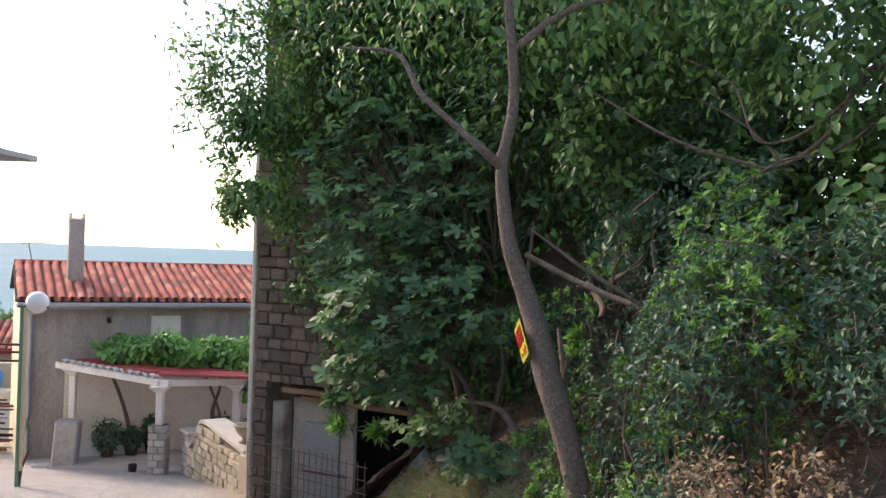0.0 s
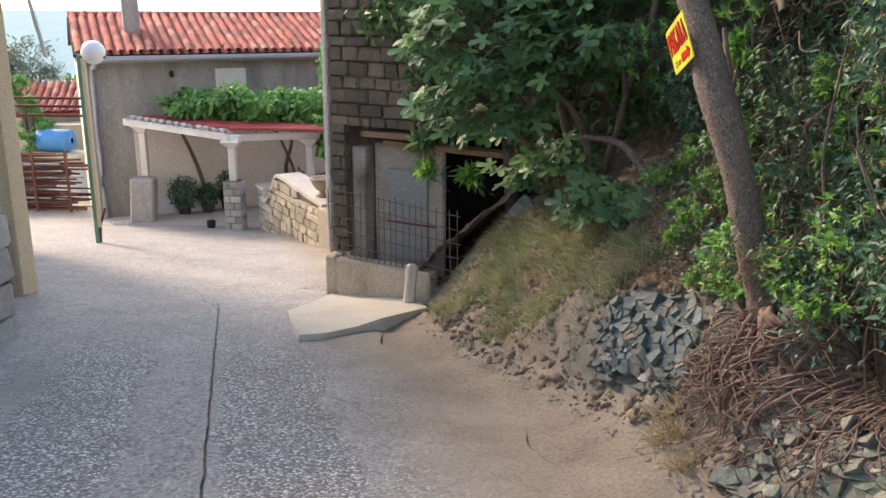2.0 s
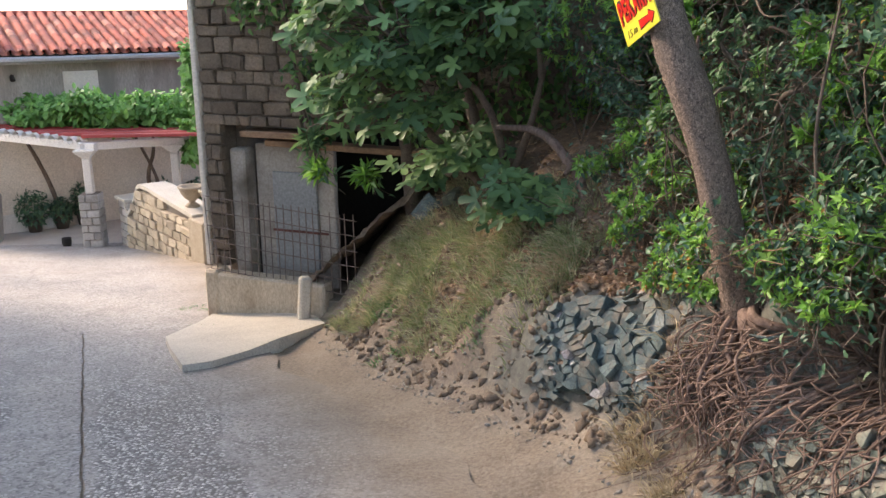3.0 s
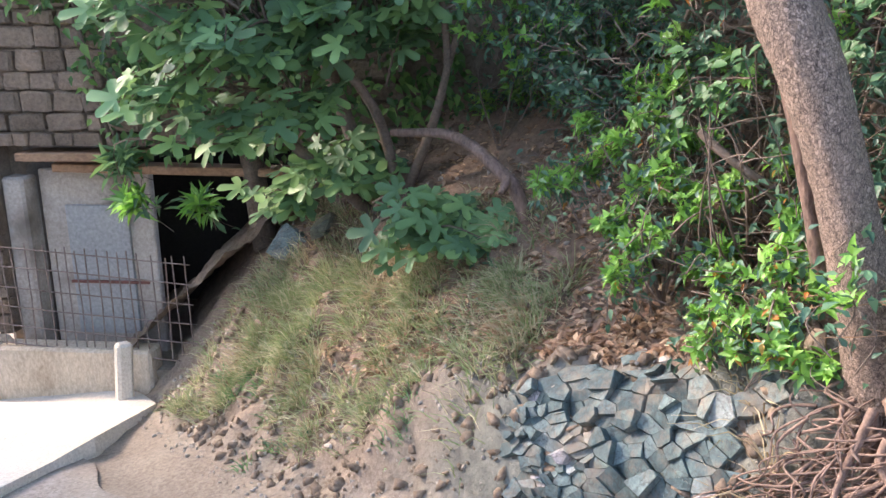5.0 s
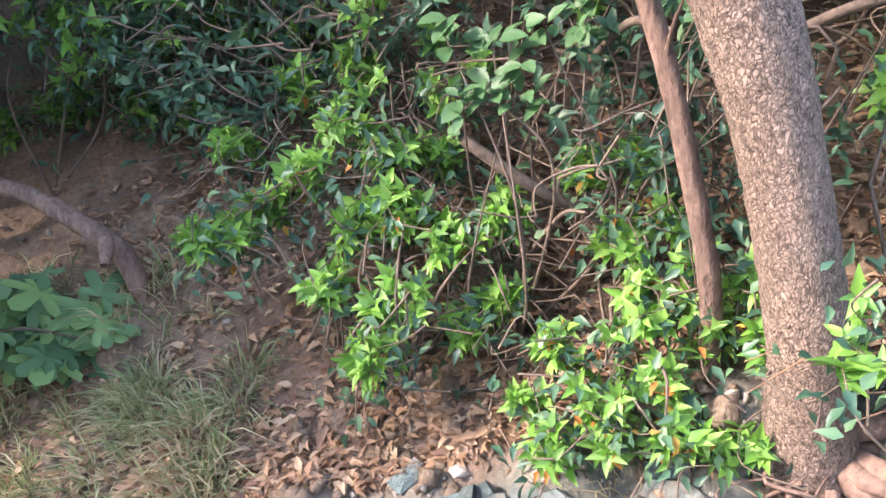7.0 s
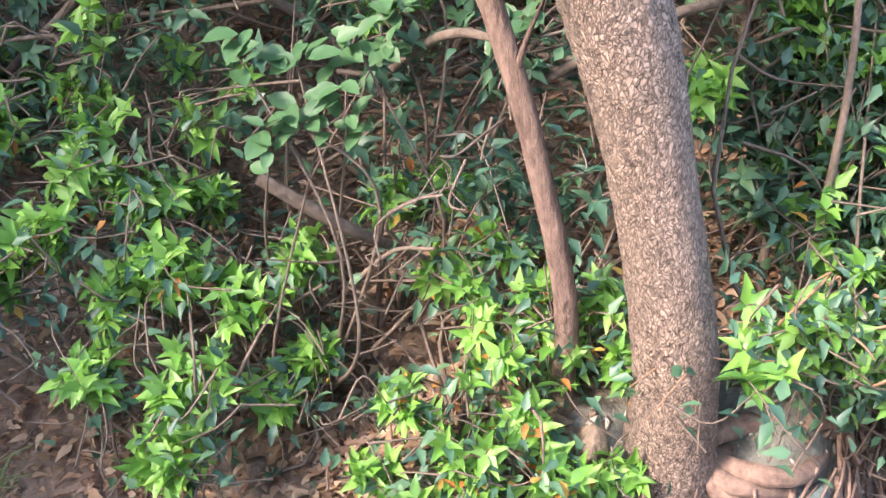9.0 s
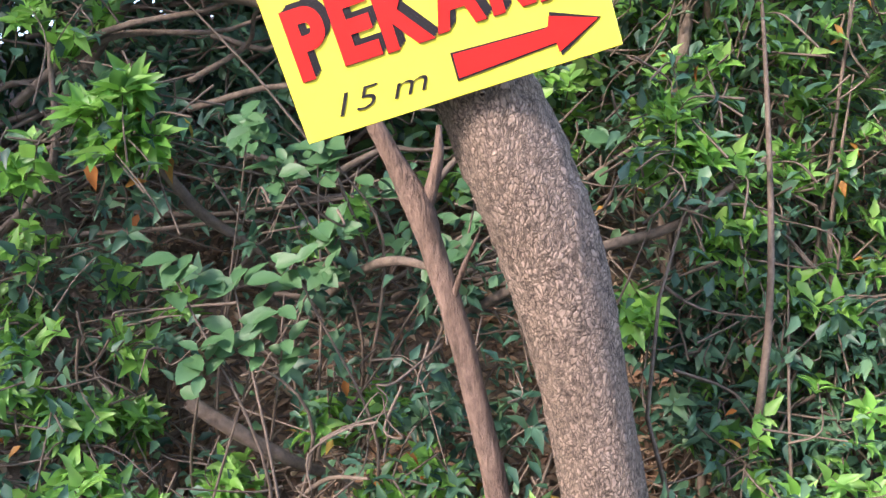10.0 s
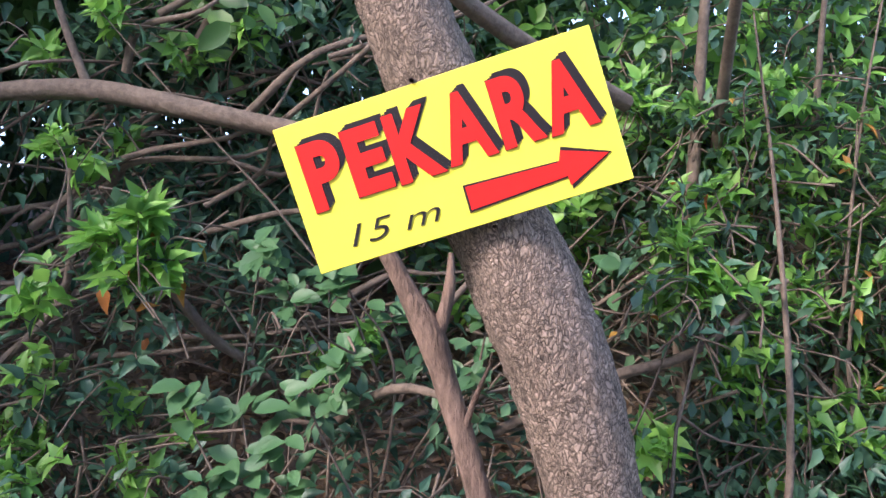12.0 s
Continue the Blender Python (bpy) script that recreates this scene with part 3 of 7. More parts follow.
# pale concrete apron before the ruin
bm = bmesh.new()
outline = [(-2.42, 9.08), (-2.28, 8.62), (-2.05, 8.0), (-1.85, 8.1), (-1.62, 8.42), (-1.4, 8.62), (-1.22, 8.92), (-1.05, 9.2), (-1.15, 9.55), (-1.3, 9.8), (-2.0, 10.1), (-2.2, 10.15), (-2.26, 9.7)]
top = [bm.verts.new((x, y, float(road_z(y)) + 0.075 + (0.0 if x < -1.6 else 0.05))) for x, y in outline]
low = [bm.verts.new((x * 1.003, y * 0.999, float(road_z(y)) - 0.05)) for x, y in outline]
bm.faces.new(top)
for a in range(len(top)):
    b2 = (a + 1) % len(top)
    bm.faces.new((top[a], low[a], low[b2], top[b2]))
bmesh.ops.recalc_face_normals(bm, faces=bm.faces[:])
pavement = part("pavement", bm, M_SLAB, kind="structure")
tagged(pavement, "pale fresh concrete apron patched onto the road edge")

# ---- ruin ----
# local frame: u along the face, v into the building
RU = pose(-2.2, 10.35, 0, 0, 0, math.degrees(math.atan2(-0.43, 0.9)))
ruin = thing("stone_ruin", (0, 0, 0), "old brown rough stone building with a walled-up doorway", "ruined house")
ruin.matrix_basis = RU
wall_part = part("wall", box((0.02, 0.28, -3.2), (0.30, 5.0, 5.6)), M_RUINMORTAR, ruin)
part("wall", box((0.0, 0.05, 0.3), (5.4, 0.276, 5.6)), M_RUINMORTAR, ruin)
part("wall", box((0.0, 0.05, -1.1), (0.185, 0.276, 0.296)), M_RUINMORTAR, ruin)
part("wall", box((0.302, 4.6, -3.2), (5.4, 5.0, 5.6)), M_RUINMORTAR, ruin)
part("wall", box((2.9, 0.34, -3.2), (5.4, 0.64, 0.296)), M_RUINMORTAR, ruin)
part("roof", box((-0.1, -0.05, 5.604), (5.5, 5.1, 5.8)), M_OLDCON, ruin)
# near-black sheet: the darkness inside the opening is put into its colour
part("painted_dark_backdrop", box((0.31, 1.6, -3.2), (2.89, 1.75, 0.29)), M_DARK, ruin, "near-black backdrop with the opening's darkness painted in")
part("corner_plaster", box((-0.06, -0.03, -1.1), (-0.004, 0.08, 3.2), 0.01), M_CREAM, ruin, "thin pale plaster edge at the corner")
part("door_panel", box((0.40, 0.26, -1.35), (1.26, 0.33, 0.10), 0.01), M_PANEL, ruin, "stained plaster infill round the door")
part("door_jamb", box((0.19, 0.12, -1.35), (0.36, 0.32, 0.06), 0.02), M_PANEL, ruin, "rounded concrete door jamb")
door = part("door", box((0.60, 0.225, -1.15), (1.08, 0.255, -0.16), 0.004), M_DOOR, ruin, "dull grey sheet metal door")
part("door_rail", box((0.59, 0.205, -0.75), (1.2, 0.224, -0.73)), M_RUST, door)
for n, (u0, u1, z) in enumerate(((0.42, 1.3, 0.2), (0.62, 2.9, 0.12))):
    part("lintel", box((u0, -0.02 + 0.1 * n, z), (u1, 0.26, z + 0.06), 0.008, pose(0, 0, 0, 0, 1.0 * n, 0)), M_PLANK, ruin, "weathered brown timber lintel")
part("fill", box((0.2, -0.1, -2.6), (2.9, 1.5, -1.30)), M_OLDCON, ruin, "rubble ledge behind the low wall")
su, sv = np.meshgrid(np.linspace(0.75, 2.88, 44), np.linspace(-0.12, 1.55, 34))
sz = np.interp(su, [0.75, 1.2, 1.7, 2.3, 2.9], [-1.38, -1.1, -0.6, -0.12, 0.08]) + 0.1 * sv + 0.05 * np.sin(su * 9 + 3 * np.sin(sv * 5)) * np.sin(sv * 11 + su * 4) + 0.025 * np.sin(su * 31 + sv * 17) * np.sin(sv * 37 - su * 13)
si = (np.arange(33)[:, None] * 44 + np.arange(43)[None]).ravel()
mesh_part("spoil", np.stack([su.ravel(), sv.ravel(), sz.ravel()], 1), np.stack([si, si + 1, si + 45, si + 44], 1), M_CLOD, ruin, "earth and rubble slipping into the opening", True)

low_wall = thing("retaining_wall", (0, 0, 0), "low stained concrete retaining wall in front of the ruin", "low wall")
low_wall.matrix_basis = RU
bm = bmesh.new()
add_box(bm, (0.06, -0.18, -2.4), (1.34, 0.02, -1.13), 0.02)
add_box(bm, (0.02, -0.2, -2.4), (0.17, 0.04, -1.10), 0.025)
part("wall", bm, M_TANCON, low_wall)

# rebar mesh standing on the low wall
fence = thing("mesh_fence", (0, 0, 0), "rusty steel reinforcing mesh panel standing on the low wall", "mesh fence")
fence.matrix_basis = RU
rr = random.Random(4)
for n in range(21):
    u = 0.06 + n * 0.078 if n < 11 else 0.9 + (n - 11) * 0.083
    lean = rr.uniform(-0.012, 0.012)
    z1 = -0.38 + rr.uniform(-0.02, 0.03) - 0.02 * max(0, n - 8) * 0.3
    v, f = tube_arrays([(u, -0.12, -1.2), (u + lean, -0.12 + rr.uniform(-0.01, 0.01), (z1 - 1.2) / 2), (u + 2 * lean, -0.13, z1)], [0.0052] * 3, 5)
    mesh_part("upright_bar", v, f, M_MESH, fence)
for n in range(6):
    z = -0.42 - n * 0.145
    v, f = tube_arrays([(0.06, -0.132, z + 0.05), (0.7, -0.136, z + rr.uniform(-0.01, 0.01)), (1.68, -0.132, z - 0.075)], [0.0052] * 3, 5)
    mesh_part("cross_bar", v, f, M_MESH, fence)

post = thing("boundary_post", (-1.27, 9.5, float(road_z(9.5))), "short leaning pale concrete boundary post", "post")
part("shaft", box((-0.055, -0.05, -0.1), (0.055, 0.05, 0.52), 0.02, pose(0, 0, 0, 0, 5, 20)), M_SLAB, post)


# ---- house with the tiled roof ----
HL, HR = Vector((-9.08, 18.8, 0)), Vector((-2.2, 22.4, 0))
HA = math.degrees(math.atan2(HR.y - HL.y, HR.x - HL.x))
HLEN = (HR - HL).length
house = thing("house", (HL.x, HL.y, 0), "grey rendered two-storey house with red clay tile roof and cream gable", "house", turn=HA)
EAVE, RIDGE, RUN, BASE = 0.54, 1.25, 2.5, -3.6
part("wall", box((0, 0, BASE), (HLEN, 0.3, EAVE)), M_RENDER, house, "streaked grey cement render")
part("wall", box((0, 2 * RUN - 0.3, BASE), (HLEN, 2 * RUN, EAVE)), M_RENDER, house)
for u0, u1 in ((-0.012, 0.3), (HLEN - 0.3, HLEN + 0.01)):
    bm = bmesh.new()
    prof = [(0.012, BASE), (2 * RUN - 0.01, BASE), (2 * RUN - 0.01, EAVE), (RUN, RIDGE - 0.06), (0.012, EAVE)]
    a = [bm.verts.new((u0, v, z)) for v, z in prof]
    b2 = [bm.verts.new((u1, v, z)) for v, z in prof]
    bm.faces.new(a[::-1])
    bm.faces.new(b2)
    for k in range(5):
        bm.faces.new((a[k], a[(k + 1) % 5], b2[(k + 1) % 5], b2[k]))
    bmesh.ops.recalc_face_normals(bm, faces=bm.faces[:])
    part("gable_wall", bm, M_YELLOW, house, "pale yellow rendered gable")
roof_h = RIDGE - EAVE
slope_a = math.degrees(math.atan2(roof_h, RUN + 0.25))
slope_l = math.hypot(roof_h, RUN + 0.25)
roof = part("roof", bmesh.new(), M_DARK, house)
bm = bmesh.new()
for sgn in (1, -1):
    m = pose(0, -0.25 if sgn > 0 else 2 * RUN + 0.25, EAVE, slope_a * sgn)
    add_box(bm, (-0.12, 0 if sgn > 0 else -slope_l, -0.02), (HLEN + 0.1, slope_l if sgn > 0 else 0, 0.02), 0, m)
bm.to_mesh(roof.data)
bm.free()
part("gutter", box((-0.1, -0.38, EAVE - 0.13), (HLEN, -0.24, EAVE - 0.02), 0.03), M_GUTTER, house, "zinc gutter")
part("fascia", box((0, -0.2, EAVE - 0.17), (HLEN, -0.004, EAVE - 0.03)), M_GUTTER, house)
v, f = tube_arrays(smooth_line([(0.28, -0.3, EAVE - 0.1), (0.25, -0.22, EAVE - 0.25), (0.2, -0.08, EAVE - 0.4), (0.2, -0.06, -1.5), (0.2, -0.06, -3.1)], 4), [0.045] * 17, 8)
mesh_part("downpipe", v, f, M_GUTTER, house, "pale grey downpipe", smooth=True)
# chimney
ch = part("chimney", box((0.98, 0.9, 0.5), (1.32, 1.3, 2.35), 0.01), M_RENDER, house, "tall grey rendered chimney")
part("chimney_cap", box((0.96, 0.88, 2.353), (1.34, 1.32, 2.40), 0.01), M_SLAB, ch)
for dx in (0.98, 1.26):
    part("chimney_cap", box((dx, 0.9, 2.404), (dx + 0.06, 1.3, 2.51)), M_SLAB, ch)
part("flashing", box((0.88, 0.8, 0.78), (1.42, 1.4, 0.87), 0.01, pose(0, 0, 0)), M_OLDCON, ch)
# shutters
win = part("window", box((2.72, -0.035, -0.60), (3.38, -0.003, 0.2)), M_WHITE, house, "white frame of a shuttered window")
for u0 in (2.745, 3.06):
    sh = part("shutter", box((u0, -0.06, -0.58), (u0 + 0.295, -0.038, 0.18)), M_WHITE, win, "closed white louvred shutter")
    for k in range(13):
        part("slat", box((u0 + 0.03, -0.085, -0.016), (u0 + 0.265, -0.062, 0.018), 0.0, pose(0, 0, -0.53 + k * 0.057, 0)), M_WHITE, sh)
v, f = tube_arrays([(1.78, 0, 0.14), (1.78, -0.16, 0.15), (1.78, -0.22, 0.08)], [0.02, 0.045, 0.05], 8)
mesh_part("wall_lamp", v, f, M_DARK, house, "small dark wall lamp")
# second stone chimney house behind
tower = thing("neighbour_house", (-3.2, 26.5, 0), "stone upper wall of a neighbouring house behind the roof", "house", turn=20)
part("wall", box((-0.85, 0, -4), (1.2, 0.6, 2.5)), M_STONE_PALE, tower)
part("roof", box((-1.2, -0.3, 2.5), (2.0, 3, 2.62), 0.0, pose(0, 0, 0, 0, -6)), M_RUST, tower)
part("wall", box((0.2, -0.05, -4), (1.2, -0.004, 2.3)), M_WHITE, tower)

# roof tiles: half-round, in courses
tile_v, tile_f = [], []
for k, (yy, rad) in enumerate(((0.0, 0.085), (0.43, 0.07))):
    for a in np.linspace(0, math.pi, 7):
        tile_v.append((math.cos(a) * rad, yy, math.sin(a) * rad * 0.8 + 0.012 * (1 - k)))
tile_f = [(k, k + 1, k + 8, k + 7) for k in range(6)]
tile_me = bpy.data.meshes.new("tile")
tile_me.from_pydata(tile_v, [], tile_f)
tile_me.materials.append(M_TILE)
tile_me.polygons.foreach_set("use_smooth", [True] * 6)
pan_me = bpy.data.meshes.new("pan")
pan_me.from_pydata([(x * 1.05, y, 0.035 - z * 0.6) for x, y, z in tile_v], [], tile_f)
pan_me.materials.append(M_TILE)
rr = random.Random(7)
rows_n = 8
step = slope_l / rows_n
cols = int(HLEN / 0.2)
laid = 0
extra = []
for c in range(cols):
    for r in range(rows_n):
        for me, off in ((tile_me, 0.0), (pan_me, 0.1)):
            m = pose(0, -0.25, EAVE, slope_a) @ pose(0.0 + c * 0.2 + off + rr.uniform(-0.008, 0.008), r * step - 0.05, 0.04 + (0.012 if off == 0 else -0.012), 3.0, 0, rr.uniform(-2, 2)) 
            if me is tile_me and c < 37 and laid < 300:
                ob = new("tile", me)
                ob.parent = roof
                ob.matrix_basis = m
                laid += 1
            else:
                extra.append((me, m))
bm = bmesh.new()
ev, ef = [], []
for me, m in extra:
    base = len(ev)
    ev += [tuple(m @ v.co) for v in me.vertices]
    ef += [tuple(base + k for k in p.vertices) for p in me.polygons]
mesh_part("tiling", ev, ef, M_TILE, roof, "weathered red clay tiles", True, "stuff")
ridge_parts = []
for k in range(int(HLEN / 0.4)):
    v, f = tube_arrays([(k * 0.4 - 0.1, RUN, RIDGE + 0.03), (k * 0.4 + 0.34, RUN, RIDGE + 0.045)], [0.105, 0.09], 10)
    ridge_parts.append((v, f))
mesh_part("ridge_tiles", *join_arrays(ridge_parts), M_TILE, roof, smooth=True, kind="stuff")

# ---- pergola ----
def W(t):
    return Vector(t)

P_MID, P_RIGHT, P_LEFT = Vector((-5.66, 17.75, -2.84)), Vector((-4.22, 18.25, -2.84)), Vector((-8.05, 18.95, -3.0))
court = part("court_floor", box((-8.9, 17.85, -3.3), (-1.8, 22.5, -2.92)), M_FLOOR, kind="structure")
tagged(court, "pale stone paving under the pergola")
lw = part("wall_court", box((0.92, -0.055, BASE), (HLEN, -0.006, -1.02)), M_CREAM, house, "cream painted lower wall")
dado = part("wall_court", box((0.9, -0.10, BASE), (2.5, -0.058, -2.55)), M_WHITE, house, "white painted wall base")
pergola = thing("pergola", (P_MID.x, P_MID.y, P_MID.z), "pergola with cream columns, scalloped beam and dark red slats", "pergola")


def pillar(x, y, z0, w, h, parent, mat=M_STONE_GREY, name="pedestal"):
    ped = part(name, box((x - w / 2 + 0.02, y - w / 2 + 0.02, z0), (x + w / 2 - 0.02, y + w / 2 - 0.02, z0 + h)), M_MORTAR, parent)
    courses = int(h / 0.13)
    rq = random.Random(int(abs(x) * 100))
    for c in range(courses):
        z = z0 + c * h / courses
        for side in range(4):
            off = (0.35 if (c + side) % 2 else 0.6) * w
            for a, b3 in ((0, off), (off, w)):
                lo = (-w / 2 + a + 0.006, -w / 2 - 0.012 + rq.uniform(0, 0.008), 0.006)
                hi = (-w / 2 + b3 - 0.006, -w / 2 + 0.05, h / courses - 0.006)
                part("stone", box(lo, hi, 0.012, pose(x, y, z, 0, 0, 90 * side)), mat, ped)
    return ped


def column(x, y, z0, z1, parent):
    c = part("column", box((x - 0.07, y - 0.07, z0), (x + 0.07, y + 0.07, z1 - 0.16), 0.015), M_WHITE, parent, "cream painted column")
    bm = bmesh.new()
    for k in range(4):
        e = 0.075 + 0.035 * k
        add_box(bm, (x - e, y - e, z1 - 0.16 + 0.04 * k), (x + e, y + e, z1 - 0.12 + 0.04 * k), 0.008)
    part("capital", bm, M_WHITE, c)


PZ = -1.02
for P, h in ((P_MID, 1.12), (P_RIGHT, 0.55)):
    pillar(P.x - P_MID.x, P.y - P_MID.y, -0.1, 0.34, h, pergola)
    column(P.x - P_MID.x, P.y - P_MID.y, -0.1 + h, PZ - P_MID.z, pergola)
column(P_LEFT.x - P_MID.x + 0.1, P_LEFT.y - P_MID.y, 0.85, PZ - P_MID.z + 0.12, pergola)
column(1.1 + P_RIGHT.x - P_MID.x, 1.6, 0.0, PZ - P_MID.z, pergola)


def beam(a, b3, name="beam", scallop=True):
    d = (b3 - a)
    L = d.length
    m = Matrix.Translation(a - P_MID) @ d.to_track_quat("X", "Z").to_matrix().to_4x4()
    bm = box((-0.1, -0.06, -0.02), (L + 0.1, 0.06, 0.12), 0.01, m)
    part(name, bm, M_WHITE, pergola, "cream beam with a scalloped upper edge")
    if scallop:
        for k in range(int(L / 0.2)):
            v, f = tube_arrays([(k * 0.2 + 0.1, -0.075, 0.13), (k * 0.2 + 0.1, 0.075, 0.13)], [0.07, 0.07], 10)
            v = np.array([m @ Vector(p) for p in v])
            mesh_part("scallop", v, f, M_WHITE, pergola)


beam(Vector((P_LEFT.x - 0.15, P_LEFT.y - 0.1, PZ + 0.14)), Vector((P_MID.x + 0.12, P_MID.y - 0.05, PZ)))
beam(Vector((P_MID.x, P_MID.y, PZ)), Vector((P_RIGHT.x + 0.1, P_RIGHT.y, PZ)), scallop=False)
beam(Vector((P_RIGHT.x, P_RIGHT.y, PZ)), Vector((-2.7, 19.6, PZ)), scallop=False)
sl_a = Vector((P_LEFT.x - 0.2, P_LEFT.y, PZ + 0.2))
along = (P_MID - P_LEFT).normalized()
for k in range(16):
    y = 17.72 + k * 0.22
    t0 = min(1.0, max(0.0, (y - 17.72) / 1.15))
    x0 = P_MID.x - (P_MID.x - P_LEFT.x) * t0 - 0.05
    bm = box((x0 - P_MID.x, y - P_MID.y, PZ + 0.20 - P_MID.z + 0.01 * (k % 2)), (-2.6 - P_MID.x, y + 0.15 - P_MID.y, PZ + 0.26 - P_MID.z + 0.01 * (k % 2)), 0.01)
    part("slat", bm, M_RED, pergola, "dark red painted roof slat")

stone_block = thing("stone_pillar", (P_LEFT.x + 0.05, P_LEFT.y - 0.25, -3.1), "short rough grey stone pillar at the wall corner", "pillar")
part("shaft", box((-0.24, -0.2, 0), (0.26, 0.2, 1.12), 0.04, pose(0, 0, 0, 0, 4, 10)), M_STONE_GREY, stone_block)

# ---- garden wall with curved cap and urns ----
GW = [Vector((-5.0, 17.55, 0)), Vector((-3.32, 15.1, 0))]
gd = (GW[1] - GW[0])
gw = thing("garden_wall", (GW[0].x, GW[0].y, 0), "low warm-toned stone garden wall with a curved pale cap", "garden wall", turn=math.degrees(math.atan2(gd.y, gd.x)))
GL = gd.length
prof = [(0.0, -1.98), (0.12, -2.12), (0.3, -2.0), (0.5, -1.78), (0.66, -1.58), (0.8, -1.5), (1.15, -1.5), (2.0, -1.58), (GL, -1.66)]
def cap_z(u):
    return float(np.interp(u, [p[0] for p in prof], [p[1] for p in prof]))
bm = bmesh.new()
us = np.linspace(0, GL, 40)
rows = []
for u in us:
    rows.append([bm.verts.new((u, v, z)) for v, z in ((0.02, -3.3), (0.02, cap_z(u) - 0.07), (0.36, cap_z(u) - 0.07), (0.36, -3.3))])
for a, b2 in zip(rows, rows[1:]):
    for k in range(3):
        bm.faces.new((a[k], b2[k], b2[k + 1], a[k + 1]))
bm.faces.new(rows[0]), bm.faces.new(rows[-1][::-1])
bmesh.ops.recalc_face_normals(bm, faces=bm.faces[:])
gw_wall = part("wall", bm, M_MORTAR, gw)
bm = bmesh.new()
rows = []
for u in us:
    rows.append([bm.verts.new((u * 1.01, v, z)) for v, z in ((-0.04, cap_z(u) - 0.066), (-0.04, cap_z(u)), (0.42, cap_z(u)), (0.42, cap_z(u) - 0.066))])
for a, b2 in zip(rows, rows[1:]):
    for k in range(4):
        bm.faces.new((a[k], b2[k], b2[(k + 1) % 4], a[(k + 1) % 4]))
bm.faces.new(rows[0]), bm.faces.new(rows[-1][::-1])
bmesh.ops.recalc_face_normals(bm, faces=bm.faces[:])
part("cap", bm, M_SLAB, gw, "pale mortar cap")
pier = pillar(-0.12, 0.19, -3.2, 0.42, 1.25, gw, name="pier")
part("pier_cap", box((-0.38, -0.07, -1.945), (0.14, 0.45, -1.885), 0.01), M_SLAB, gw)


def urn(x, y, z):
    u = thing("urn", (x, y, z), "weathered pale stone garden urn on the wall end", "urn", "urns on the garden wall")
    prof = [(0.0, 0), (0.12, 0), (0.12, 0.03), (0.06, 0.07), (0.05, 0.1), (0.12, 0.16), (0.17, 0.24), (0.19, 0.30), (0.21, 0.31), (0.21, 0.34), (0.17, 0.34), (0.15, 0.28), (0.0, 0.27)]
    n = 20
    v = [(r * math.cos(2 * math.pi * k / n), r * math.sin(2 * math.pi * k / n), z2) for r, z2 in prof for k in range(n)]
    f = [(i * n + k, i * n + (k + 1) % n, (i + 1) * n + (k + 1) % n, (i + 1) * n + k) for i in range(len(prof) - 1) for k in range(n)]
    mesh_part("bowl", v, f, M_STONE_PALE, u, smooth=True)
    return u


u1 = urn(-3.42, 15.55, -1.64)
copy_thing(u1, pose(-3.08, 15.4, -1.67))
part("pier", box((GL - 0.02, -0.1, -3.0), (GL + 0.5, 0.8, -1.70), 0.02), M_STONE_PALE, gw, "stone pier under the urns")

# ---- gate frame over the lane ----
gate = thing("gate_frame", (-7.15, 14.9, float(road_z(14.9))), "tall thin green and rust painted steel gate post with cross pipes", "gate frame")
gz = float(road_z(14.9))
part("post", box((-0.035, -0.035, 0), (0.02, 0.035, 3.15)), M_GREENP, gate, "peeling green steel post")
part("post", box((0.024, -0.03, 0.3), (0.085, 0.03, 3.1)), M_YELLOW, gate, "pale peeling steel post")
for z, dz in ((2.32, 0.0), (2.17, 0.0), (2.45, 0.0)):
    v, f = tube_arrays([(-1.62, 0, z), (0.0, 0, z + dz)], [0.022, 0.022], 8)
    mesh_part("cross_pipe", v, f, M_RUST, gate)
v, f = tube_arrays([(0.0, 0.04, 0.0), (0.06, 0.0, 0.35), (0.16, 0.02, 0.62)], [0.03, 0.025, 0.02], 6)
mesh_part("hinge_stub", v, f, M_RUST, gate)
bm = bmesh.new()
bmesh.ops.create_uvsphere(bm, u_segments=20, v_segments=12, radius=0.19, matrix=pose(0.24, 0, 3.18))
globe = part("globe", bm, M_GLOBE, gate, "white opal lamp globe", True)
part("globe_bracket", box((-0.08, -0.03, 3.09), (0.42, 0.03, 3.12)), M_DARK, gate)

# ---- building on the other side of the lane ----
lb = thing("stone_house", (-4.48, 7.9, 0), "pale stone-walled house with a roofed balcony and shutters", "house")
part("wall", box((-5.0, -14, -2.5), (-0.04, 0.0, 1.6), 0, pose(0, 0, 0, 0, 0, -4.0)), M_MORTAR, lb)
# upper storey and roof stay out of view, made tall to block sun
part("unseen_shading_storey", box((-5.0, -14, 1.604), (-0.04, -2.0, 4.8), 0, pose(0, 0, 0, 0, 0, -4.0)), M_WHITE, lb)
part("roof", box((-5.4, -14.4, 4.804), (0.3, -1.9, 5.0), 0, pose(0, 0, 0, 0, 0, -4.0)), M_RUST, lb)
part("side_pillar", box((-1.32, 1.9, -2.0), (-1.06, 2.2, 1.55), 0.01), M_YELLOW, lb, "pale yellow pillar beside the lane")
part("pillar_base", box((-1.16, 1.75, -2.0), (-1.08, 1.86, -0.75), 0.01), M_OLDCON, lb)
part("balcony_slab", box((-5, 0.6, 1.60), (-0.72, 2.3, 1.70), 0.01), M_SLAB, lb)
part("balcony_wall", box((-5, 2.0, 1.704), (-0.98, 2.2, 2.80)), M_WHITE, lb)
